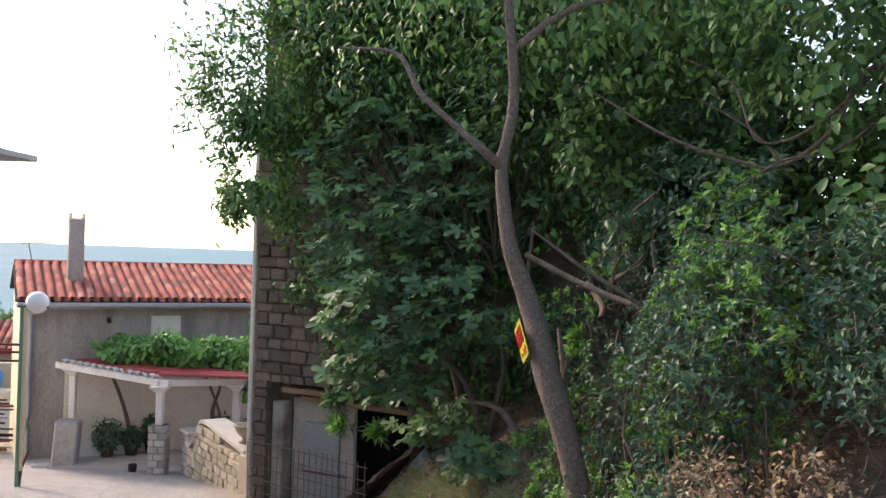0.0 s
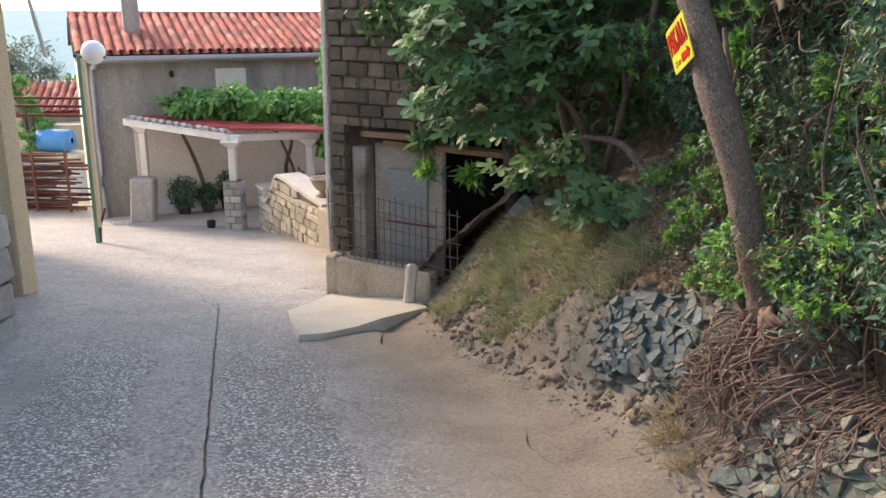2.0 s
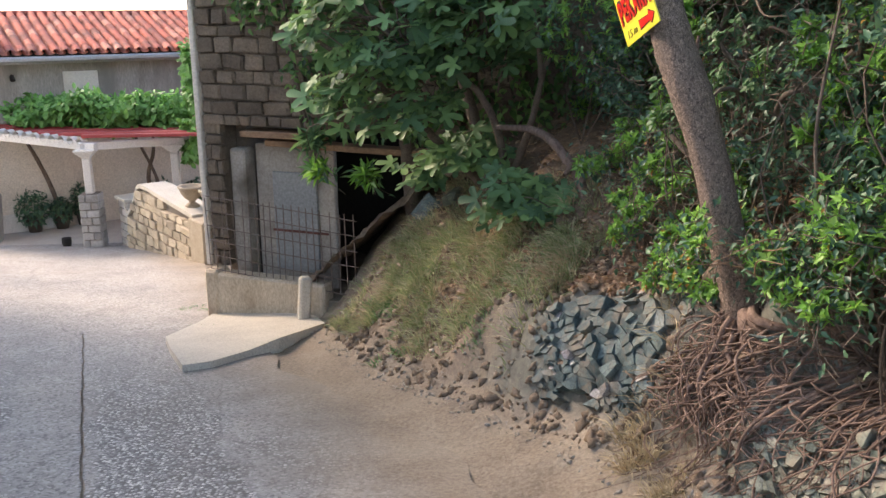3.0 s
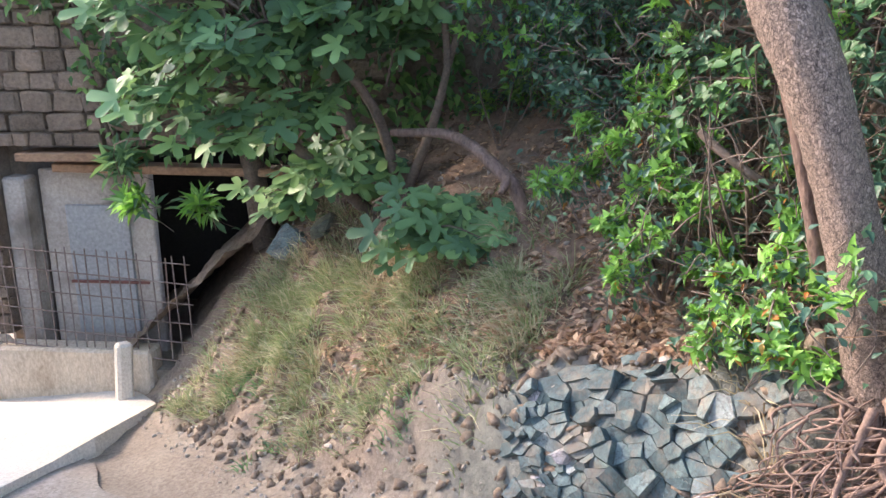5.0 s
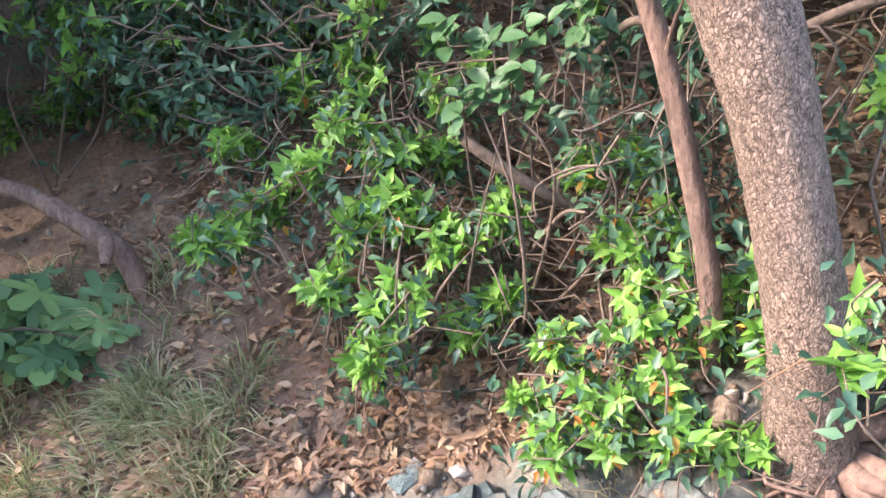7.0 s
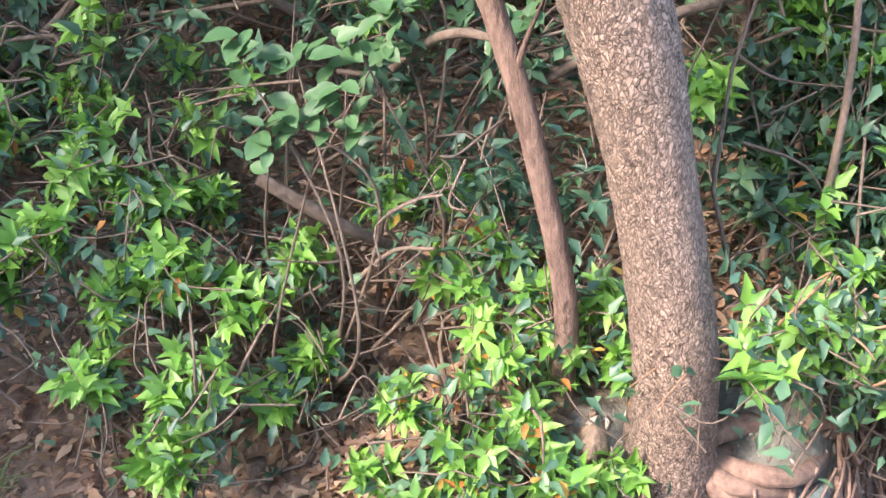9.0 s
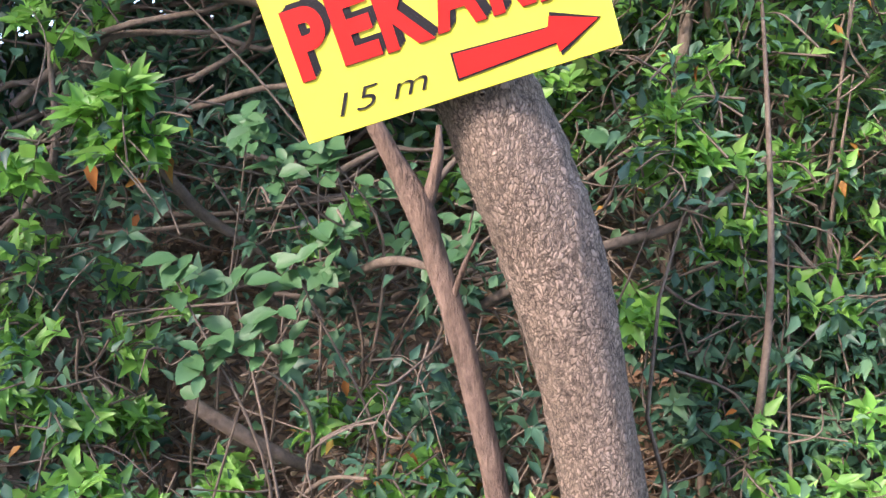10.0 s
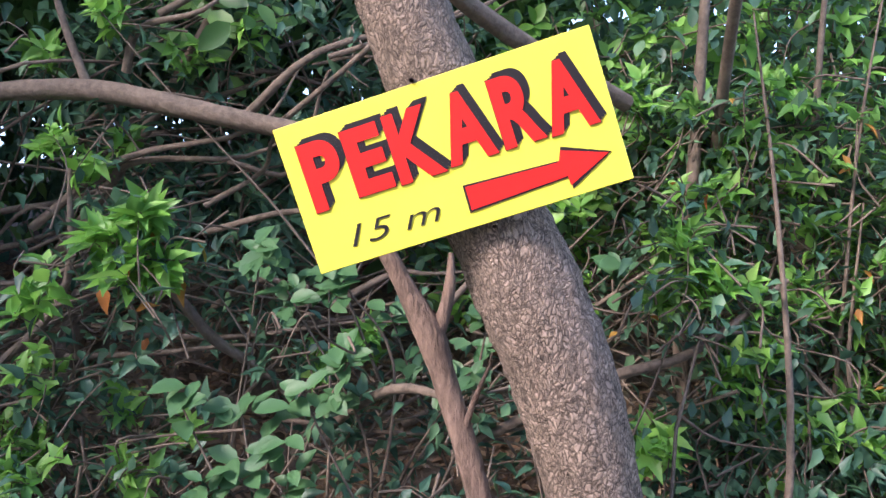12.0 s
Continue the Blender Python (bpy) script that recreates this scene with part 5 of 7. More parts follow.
shrub("shrub", (1.2, 6.2), [(0.97, 6.28, 1.31, 0.05, 0.05, 0.05), (0.98, 6.21, 1.34, 0.04, 0.04, 0.04), (1.04, 6.19, 1.26, 0.04, 0.04, 0.04), (0.98, 6.24, 1.26, 0.04, 0.04, 0.04)], 26, SMALL, 0.07, M_BRIGHT, M_DARKPRIV, "tuft of pointed green leaves on a bare grey branch", 35, old=2, rosette=8, orange=0.03, spread=0.02)
shrub("shrub", (1.4, 6.4), [(1.17, 6.56, 1.81, 0.04, 0.04, 0.04), (1.11, 6.49, 1.57, 0.05, 0.05, 0.05), (1.13, 6.42, 1.51, 0.04, 0.04, 0.04), (1.23, 6.38, 1.59, 0.03, 0.03, 0.03), (1.22, 6.23, 1.80, 0.05, 0.05, 0.05), (1.24, 6.07, 1.84, 0.05, 0.05, 0.05), (1.09, 6.38, 1.86, 0.05, 0.05, 0.05), (1.07, 6.50, 1.05, 0.06, 0.06, 0.05), (1.00, 6.45, 0.86, 0.06, 0.06, 0.05), (1.21, 6.35, 0.96, 0.05, 0.05, 0.05), (1.23, 6.22, 0.89, 0.05, 0.05, 0.05), (1.13, 6.29, 0.83, 0.05, 0.05, 0.05), (1.22, 5.80, 1.10, 0.05, 0.05, 0.05), (1.26, 5.92, 1.05, 0.04, 0.04, 0.04)], 85, SMALL, 0.055, M_BRIGHT, M_DARKPRIV, "scattered green sprigs on thin stems in the shade", 36, old=3, rosette=6, spread=0.03)


shrub("shrub", (1.3, 7.3), [(1.15, 8.13, 1.05, 0.15, 0.15, 0.14), (1.27, 7.80, 0.94, 0.15, 0.15, 0.14), (1.32, 7.60, 1.10, 0.20, 0.20, 0.18), (1.15, 8.15, 0.72, 0.10, 0.10, 0.09), (1.12, 7.59, 0.74, 0.08, 0.08, 0.07), (1.39, 7.32, 1.05, 0.15, 0.15, 0.14), (1.44, 7.03, 0.95, 0.12, 0.12, 0.11), (1.16, 7.33, 0.73, 0.07, 0.07, 0.06), (1.02, 8.41, 0.62, 0.08, 0.08, 0.07)], 230, SMALL, 0.06, M_BRIGHT, M_DARKPRIV, "loose dark green undergrowth sprigs on the shaded slope", 38, old=5, rosette=6, spread=0.06)


def big_leaf_shrub(base, tips, seed, label, size=0.07):
    rng = np.random.default_rng(seed)
    bz = float(ground_z(base[0], base[1]))
    ob = thing("broadleaf_shrub", (base[0], base[1], bz), label, "shrub", "broadleaf shrubs on the bank")
    B = np.array([base[0], base[1], bz])
    meshes = []
    for w in (0.56, 0.62, 0.68):
        v, f = oval_leaf(w, 0.12, 0.14, 0.05)
        me = bpy.data.meshes.new("leaf")
        me.from_pydata([tuple(p) for p in v], [], [tuple(p) for p in f])
        me.materials.append(M_OVAL)
        me.polygons.foreach_set("use_smooth", [True] * len(f))
        meshes.append(me)
    for x, y, z, k in tips:
        e = np.array([x, y, z]) - B
        mid = e * 0.55 + rng.standard_normal(3) * 0.12
        line = smooth_line([(0, 0, 0), mid, e], 6)
        v, f = tube_arrays(line, np.linspace(0.0055, 0.002, len(line)), 6)
        mesh_part("branch", v, f, M_TWIG, ob, smooth=True)
        for j in range(k):
            a = j * 2.4 + rng.random()
            e1, e2 = Vector((0.1, 0.99, 0.0)), Vector((0.68, -0.05, 0.72))
            fw = (e1 * math.cos(a) + e2 * math.sin(a) + Vector((-0.7, 0, 0.7)) * rng.uniform(0.0, 0.5)).normalized()
            up = Vector((-0.75, 0.1, 0.75)) + Vector(rng.standard_normal(3) * 0.22)
            side = fw.cross(up).normalized()
            m = Matrix((side, fw, side.cross(fw))).transposed().to_4x4()
            sc = size * rng.uniform(0.6, 1.1)
            m = Matrix.Translation(e + rng.standard_normal(3) * 0.018 - np.array(fw) * 0.0) @ m @ Matrix.Diagonal((sc, sc, sc, 1))
            leaf = new("leaf", meshes[j % 3])
            leaf.parent, leaf.matrix_basis = ob, m
    return ob


big_leaf_shrub((1.15, 6.05), [(0.81, 6.04, 0.99, 8), (0.85, 5.94, 0.97, 8), (0.90, 5.83, 0.98, 8), (0.85, 5.88, 0.90, 8), (0.82, 5.94, 0.86, 8), (0.85, 5.85, 0.84, 8), (0.79, 5.98, 0.82, 8)], 5, "shrub with large oval glossy green leaves", 0.064)
big_leaf_shrub((1.3, 5.9), [(1.0, 5.96, 1.27, 13), (1.02, 5.91, 1.2, 11), (1.0, 5.79, 1.22, 13), (1.03, 5.78, 1.06, 13), (1.05, 5.83, 0.98, 11), (1.05, 5.55, 1.02, 11), (1.1, 5.5, 1.15, 11)], 6, "second shrub with oval dull green leaves behind the trunk", 0.06)


big_leaf_shrub((1.25, 5.95), [(1.16, 6.00, 1.27, 9), (1.18, 5.95, 1.19, 9), (1.19, 5.87, 1.21, 9), (1.21, 5.73, 1.14, 9), (1.24, 5.55, 1.08, 9), (1.26, 5.24, 1.24, 9), (1.23, 5.70, 1.03, 9)], 6, "shaded shrub with large dark oval glossy leaves", 0.055)


def fig_tree(name, base, limbs, tips, count, size, label, seed, mat=None):
    rng = np.random.default_rng(seed)
    bz = float(ground_z(base[0], base[1])) - 0.05
    B = np.array([base[0], base[1], bz])
    ob = thing(name, tuple(B), label, "tree")
    for rows in limbs:
        limb("limb", rel(rows, Vector(B)), M_TWIG, ob, 8, 6)
    P, Fw, Up, stems = [], [], [], []
    for e in tips:
        n = int(count * e[6])
        d = unit(rng, n) * (0.45 + 0.6 * rng.random(n)[:, None] ** 0.6)
        c = np.array(e[:3]) - B
        ends = c + d * np.array(e[3:6])
        ends = ends[outside(ends + B)]
        for q in ends:
            start = c * 0.5 + q * 0.3 + rng.standard_normal(3) * 0.1
            stems.append(tube_arrays(smooth_line([start, (start + q) / 2 + [0, 0, 0.05], q], 3), np.linspace(0.009, 0.003, 7), 4))
            k = 6
            a = rng.random() * 6 + np.arange(k) * 2.4
            fw = np.stack([np.cos(a), np.sin(a), rng.uniform(-0.5, 0.4, k)], 1) + [-0.4, -0.4, -0.15]
            P.append(q + 0.05 * rng.standard_normal((k, 3)))
            Fw.append(fw)
            Up.append(np.array([-0.45, -0.55, 0.75]) + 0.3 * unit(rng, k))
    P, Fw, Up = np.vstack(P), np.vstack(Fw), np.vstack(Up)
    v, f = place_leaves(FIG, P, Fw, Up, size * rng.uniform(0.55, 1.05, len(P)))
    mesh_part("crown", v, f, mat or M_FIG, ob, "large lobed green leaves", kind="stuff")
    v, f = join_arrays(stems)
    mesh_part("twig_growth", v, f, M_TWIG, ob, kind="stuff")
    return ob


fig_tree("fig_tree", (0.5, 8.4), [
    [(0.5, 8.4, -0.2, 0.035), (0.35, 8.2, 0.45, 0.03), (0.2, 8.1, 0.75, 0.026), (0.0, 8.0, 0.95, 0.02), (-0.3, 7.9, 1.3, 0.02)],
    [(0.45, 8.4, 0.0, 0.035), (0.55, 8.0, 0.55, 0.026), (0.6, 7.8, 0.95, 0.02), (0.72, 7.7, 1.4, 0.025), (0.8, 7.7, 2.2, 0.015)],
    [(0.58, 7.8, 0.9, 0.022), (0.55, 7.75, 1.1, 0.018), (0.5, 7.7, 1.35, 0.012)],
    [(0.3, 8.5, 0.0, 0.04), (-0.2, 8.3, 0.5, 0.03), (-0.6, 8.0, 0.9, 0.022), (-1.0, 7.8, 1.2, 0.012)],
    [(0.3, 8.5, 0.2, 0.05), (0.0, 8.7, 1.3, 0.04), (-0.3, 8.7, 2.4, 0.03), (-0.4, 8.8, 3.4, 0.015)]],
    [(0.39, 7.65, 0.14, 0.17, 0.17, 0.14, 0.035), (0.58, 7.43, 0.11, 0.16, 0.16, 0.13, 0.040), (-0.22, 8.65, 0.13, 0.12, 0.12, 0.10, 0.015), (0.18, 8.38, 0.29, 0.20, 0.20, 0.16, 0.030), (-0.45, 8.0, 0.85, 0.45, 0.3, 0.3, 0.07), (-0.5, 7.9, 1.3, 0.6, 0.45, 0.4, 0.12), (0.1, 7.9, 1.35, 0.5, 0.4, 0.4, 0.11), (-0.5, 8.6, 1.9, 0.8, 0.6, 0.6, 0.2), (-0.5, 8.8, 2.8, 0.9, 0.7, 0.7, 0.17), (0.5, 8.2, 2.4, 0.8, 0.6, 0.8, 0.13)],
    400, 0.2, "spreading fig tree with large lobed green leaves", 41)
limb_holder = thing("dead_branch", (0.75, 7.25, 0.1), "curved bare broken branch lying out of the bank", "branch")
L0 = Vector((0.75, 7.25, 0.1))
limb("stem", rel([(0.8, 7.2, 0.05, 0.03), (0.72, 7.22, 0.32, 0.036), (0.66, 7.3, 0.42, 0.034), (0.58, 7.45, 0.52, 0.03), (0.48, 7.6, 0.57, 0.026), (0.3, 7.9, 0.55, 0.02)], L0), M_BARK_BARE, limb_holder, 10)
limb("stub", rel([(0.68, 7.24, 0.38, 0.03), (0.62, 7.18, 0.33, 0.012)], L0), M_BARK_BARE, limb_holder, 8)

# narrow-leaved sprigs before the doorway
for k, (x, y, z) in enumerate(((-1.03, 9.3, 0.02), (-0.62, 9.25, -0.02), (-1.1, 9.45, 0.25), (-0.9, 9.5, 0.7))):
    shrub("oleander", (x + 0.35, y + 0.05, z + 0.35), [(x, y, z, 0.08, 0.06, 0.08)], 7, SMALLN, 0.15, M_BRIGHT if k < 2 else M_FIG, M_FIG, "hanging sprig of narrow pointed green leaves", 50 + k, old=3, rosette=9, group="sprigs hanging before the doorway", spread=0.03)

# climber on the ruin and the crowns behind and above
rng = np.random.default_rng(61)
ivy = thing("climber", (-1.6, 10.0, -1.0), "dark small-leaved climber spreading over the stone wall", "climbing plant")
n = 9000
u, z = rng.uniform(0.32, 3.6, n), rng.uniform(0.25, 5.4, n)
keep = (u > 0.32 + 0.55 * np.clip((2.6 - z) / 2.0, 0, 1) + 0.25 * np.sin(z * 3.1)) & (np.sin(u * 9 + z * 4) + np.sin(z * 7 - u * 3) + rng.random(n) * 1.6 > 0.1)
u, z = u[keep], z[keep]
out = rng.random(len(u)) ** 2 * 0.3
pos = np.stack([-2.2 + 0.902 * u - 0.431 * -(-out), 10.35 - 0.431 * u - 0.902 * out, z], 1) - [-1.6, 10.0, -1.0]
v, f = place_leaves(SMALL, pos, unit(rng, len(u)) + [0, -0.3, -0.8], np.array([-0.4, -0.9, 0.3]) + 0.4 * unit(rng, len(u)), 0.1 * rng.uniform(0.6, 1.2, len(u)))
mesh_part("leaves", v, f, M_DARKLEAF, ivy, kind="stuff")
v, f = join_arrays([tube_arrays(smooth_line([(0.5 + 0.3 * k, -0.1, 1.7), (0.4 + 0.2 * k, -0.2, 1.5 + 0.4 * k), (0.1 + 0.45 * k, -0.3, 4 + 0.3 * k)], 5), np.linspace(0.02, 0.005, 11), 5) for k in range(5)])
mesh_part("stem_growth", v, f, M_TWIG, ivy, kind="stuff")


def big_tree(name, base, top, crowns, count, size, leaf, mat, label, seed, r=0.09):
    rng = np.random.default_rng(seed)
    bz = float(ground_z(base[0], base[1])) - 0.1
    B = Vector((base[0], base[1], bz))
    ob = thing(name, tuple(B), label, "tree", "trees on the hillside")
    t = Vector(top)
    m1 = B.lerp(t, 0.4) + Vector((0.1, -0.08, 0))
    limb("trunk", rel([(*B, r), (*m1, r * 0.75), (*t, r * 0.45)], B), M_TWIG, ob, 9, 6)
    total = sum(c[3] * c[4] * c[5] for c in crowns)
    for k, c in enumerate(crowns):
        cc = Vector(c[:3])
        q = m1.lerp(t, 0.4 + 0.12 * k)
        limb("limb", rel([(*q, r * 0.4), (*(q.lerp(cc, 0.5) + Vector((0, 0, 0.15))), r * 0.25), (*cc, r * 0.1)], B), M_TWIG, ob, 7, 5)
        leaves_in("crown", rng, tuple(cc - B), c[3:6], int(count * c[3] * c[4] * c[5] / total), leaf, size, mat, ob, clump=0.13, shell=0.5, cut=lambda p, BB=np.array(B): outside(p + BB))
    return ob


DT = "bushy hillside tree with dense dark green leaves"
big_tree("tree", (-0.2, 9.6), (-0.9, 9.7, 3.6), [(-1.85, 9.5, 3.8, 1.0, 0.5, 1.1), (-2.05, 9.4, 2.7, 0.5, 0.45, 0.75), (-0.6, 9.2, 4.3, 1.2, 0.9, 1.2), (-1.1, 9.6, 5.3, 1.5, 1.0, 0.9)], 42000, 0.085, SMALL, M_DARKLEAF, DT + " leaning over the ruin", 71)
big_tree("tree", (1.7, 8.3), (1.6, 8.2, 3.4), [(1.2, 8.0, 3.3, 1.1, 0.9, 1.2), (2.3, 7.9, 2.9, 1.1, 1.0, 1.3), (1.4, 8.3, 4.8, 1.7, 1.2, 1.1)], 15000, 0.08, SMALL, M_DARKLEAF, DT, 72)
big_tree("tree", (2.6, 6.4), (2.4, 6.3, 3.4), [(1.9, 6.3, 2.6, 0.8, 0.9, 0.8), (2.9, 6.0, 2.6, 1.0, 1.2, 1.2), (2.2, 6.6, 4.2, 1.4, 1.3, 1.1), (1.5, 6.9, 2.7, 0.6, 0.7, 0.8)], 15000, 0.08, OVALW, M_DARKLEAF, DT + " and broad leaves", 73)
big_tree("tree", (3.2, 4.6), (2.8, 4.6, 3.0), [(2.2, 4.8, 2.3, 0.75, 1.0, 0.8), (3.1, 4.3, 2.6, 0.9, 1.3, 1.2), (2.4, 4.4, 3.6, 1.2, 1.3, 0.9)], 13000, 0.07, OVALW, M_DARKLEAF, DT + " above the road", 74)
big_tree("tree", (3.6, 2.8), (3.2, 2.9, 2.9), [(2.75, 3.2, 2.2, 0.6, 0.9, 0.8), (3.2, 2.7, 3.1, 1.0, 1.2, 1.0)], 8000, 0.075, SMALL, M_DARKLEAF, DT + " near the path", 75)
big_tree("tree", (4.6, 7.4), (4.5, 7.4, 4.2), [(4.3, 7.2, 3.4, 1.4, 1.8, 1.6), (4.4, 7.8, 5.2, 1.9, 2.0, 1.3), (5.4, 5.2, 4.0, 1.5, 2.2, 1.7)], 13000, 0.12, OVALW, M_DARKLEAF, DT + " higher up the slope", 76, 0.14)
big_tree("tree", (3.6, 10.5), (3.4, 10.6, 5.0), [(3.0, 10.2, 4.0, 1.8, 1.4, 1.8), (3.6, 11.0, 5.8, 2.4, 1.8, 1.4)], 9000, 0.13, OVALW, M_DARKLEAF, DT + " behind the ruin", 77, 0.14)
big_tree("tree", (5.6, 2.2), (5.4, 2.3, 4.2), [(4.8, 2.6, 3.4, 1.3, 1.8, 1.7), (5.4, 2.0, 5.0, 1.6, 1.9, 1.2)], 9000, 0.12, OVALW, M_DARKLEAF, DT + " uphill of the path", 78, 0.14)

big_tree("tree", (2.9, 7.6), (2.7, 7.5, 2.6), [(2.3, 7.4, 2.1, 0.7, 1.1, 0.6), (2.6, 6.4, 2.2, 0.6, 0.9, 0.7), (2.2, 8.4, 2.2, 0.8, 1.0, 0.7)], 9000, 0.08, SMALL, M_DARKPRIV, DT + " low on the slope", 79)
big_tree("tree", (1.9, 7.0), (1.9, 7.0, 2.4), [(1.7, 7.0, 2.2, 0.5, 0.9, 0.5), (1.9, 6.2, 2.5, 0.5, 0.8, 0.5), (1.8, 7.9, 2.3, 0.5, 0.7, 0.5)], 9000, 0.06, SMALL, M_DARKPRIV, "dense thin-trunked tree in the shade behind the sign", 85, 0.05)
big_tree("tree", (2.6, 9.0), (2.6, 8.9, 2.4), [(2.2, 8.6, 1.9, 0.6, 0.7, 0.6), (2.9, 8.3, 2.4, 0.9, 0.9, 0.9)], 9000, 0.085, OVALW, M_DARKLEAF, DT + " deep in the shade", 85)
# brighter outer bushes seen across the slope
shrub("shrub", (1.9, 5.0), [(1.65, 5.0, 2.0, 0.35, 0.6, 0.45, 0.5), (1.8, 5.4, 1.5, 0.35, 0.5, 0.4, 0.5)], 230, OVALW, 0.06, M_BRIGHT, M_DARKPRIV, "tall shrub with rounded mid-green leaves on the slope", 81, old=9)
shrub("shrub", (1.9, 6.2), [(1.5, 6.1, 1.9, 0.4, 0.6, 0.35, 0.6), (1.6, 6.4, 1.4, 0.3, 0.5, 0.3, 0.4)], 200, SMALL, 0.055, M_DARKPRIV, M_DARKPRIV, "shaded dark shrub on the slope behind the sign", 82, old=9)
shrub("shrub", (0.9, 7.9), [(0.85, 7.5, 1.2, 0.35, 0.4, 0.4)], 90, SMALL, 0.055, M_BRIGHT, M_DARKPRIV, "leafy shrub beside the fig tree on the slope", 83)
shrub("shrub", (2.3, 3.6), [(1.9, 3.6, 1.7, 0.35, 0.6, 0.5)], 220, SMALL, 0.055, M_DARKPRIV, M_DARKPRIV, "leafy shrub hanging over the upper bank", 84)

dry = shrub("dry_shrub", (1.6, 3.9), [(1.22, 3.9, 0.75, 0.2, 0.35, 0.3, 0.6), (1.5, 3.55, 0.8, 0.2, 0.35, 0.35, 0.4)], 240, SMALL, 0.036, M_WITHERED, M_DRYLEAF, "withered shrub with curled brown dead leaves", 91, old=6, rosette=3)

# bare arching branches
arch = thing("bare_branches", (2.4, 4.5, 1.6), "bundle of bare pinkish arching twigs above the bank", "branches")
A0 = Vector((2.4, 4.5, 1.6))
for k, rows in enumerate(([(2.6, 4.6, 1.6, 0.02), (2.25, 4.5, 2.9, 0.016), (1.97, 4.5, 2.57, 0.014), (1.72, 4.5, 2.4, 0.012), (1.48, 4.5, 2.43, 0.01), (1.13, 4.5, 2.54, 0.008), (0.74, 4.5, 2.76, 0.004)],
                          [(2.3, 4.5, 3.0, 0.01), (1.9, 4.45, 2.62, 0.009), (1.6, 4.45, 2.52, 0.008), (1.47, 4.5, 2.82, 0.005), (1.2, 4.5, 2.95, 0.003)],
                          [(2.5, 4.4, 2.9, 0.009), (2.0, 4.4, 2.5, 0.008), (1.7, 4.4, 2.42, 0.007), (1.45, 4.4, 2.25, 0.004)],
                          [(1.72, 4.45, 2.42, 0.007), (1.55, 4.5, 2.6, 0.005), (1.3, 4.55, 2.75, 0.003)],
                          [(1.9, 5.0, 1.2, 0.016), (1.4, 5.0, 1.45, 0.014), (1.1, 5.0, 1.66, 0.013), (0.8, 5.0, 1.84, 0.012), (0.5, 5.0, 2.05, 0.006)],
                          [(2.4, 4.3, 1.2, 0.014), (2.0, 4.2, 1.7, 0.012), (1.6, 4.1, 1.95, 0.008), (1.2, 4.1, 2.0, 0.004)])):
    limb("branch", rel(rows, A0), M_BARK_BARE if k < 4 else M_TWIG, arch, 6, 6, seed=k)

under = thing("fallen_branches", (1.2, 6.2, 1.0), "tangle of grey bare branches in the shade behind the sign", "branches")
U0 = Vector((1.2, 6.2, 1.0))
for k, rows in enumerate(([(1.1, 7.0, 1.66, 0.02), (1.1, 6.65, 1.69, 0.022), (1.1, 6.4, 1.68, 0.026), (1.1, 6.16, 1.62, 0.025), (1.1, 5.93, 1.56, 0.022), (1.05, 5.7, 1.5, 0.018)],
                          [(1.1, 6.41, 1.68, 0.012), (1.08, 6.47, 1.85, 0.009), (1.05, 6.5, 2.0, 0.006)],
                          [(1.131, 6.255, 1.274, 0.013), (1.172, 6.198, 1.180, 0.013), (1.220, 6.144, 1.103, 0.014), (1.264, 6.044, 1.029, 0.009), (1.264, 5.969, 0.951, 0.004)],
                          [(1.264, 6.044, 1.029, 0.006), (1.292, 6.123, 0.951, 0.004), (1.349, 6.174, 0.840, 0.003)],
                          [(1.5, 7.2, 0.9, 0.02), (1.4, 6.7, 1.3, 0.018), (1.3, 6.3, 1.75, 0.014), (1.2, 6.0, 2.2, 0.01)],
                          [(1.3, 6.9, 0.95, 0.012), (1.15, 6.5, 1.2, 0.01), (1.1, 6.45, 1.5, 0.006)],
                          [(1.25, 5.9, 0.9, 0.012), (1.1, 5.75, 0.98, 0.011), (0.98, 5.65, 1.0, 0.01), (0.9, 5.55, 0.98, 0.006)],
                          [(1.2, 5.6, 0.85, 0.012), (1.1, 5.3, 1.0, 0.012), (1.1, 5.1, 1.06, 0.01), (1.15, 4.9, 1.2, 0.006)],
                          [(0.907, 6.062, 0.736, 0.015), (0.957, 5.979, 0.664, 0.016), (1.029, 5.902, 0.595, 0.014), (1.137, 5.818, 0.524, 0.009)],
                          [(1.05, 5.95, 0.45, 0.007), (0.92, 5.8, 0.58, 0.005), (0.8, 5.68, 0.62, 0.003)],
                          [(1.35, 4.6, 0.4, 0.014), (1.3, 4.75, 0.9, 0.012), (1.28, 4.8, 1.4, 0.01), (1.25, 4.75, 1.9, 0.006)],
                          [(1.4, 5.0, 0.5, 0.02), (1.3, 5.1, 1.0, 0.018), (1.28, 5.05, 1.5, 0.015), (1.2, 5.0, 2.0, 0.01)],
                          [(0.55, 5.75, 1.9, 0.02), (0.9, 5.5, 1.72, 0.02), (1.2, 5.2, 1.6, 0.02)])):
    limb("branch", rel(rows, U0), M_TWIG, under, 7, 6, seed=k)
rng = np.random.default_rng(37)
ts = []
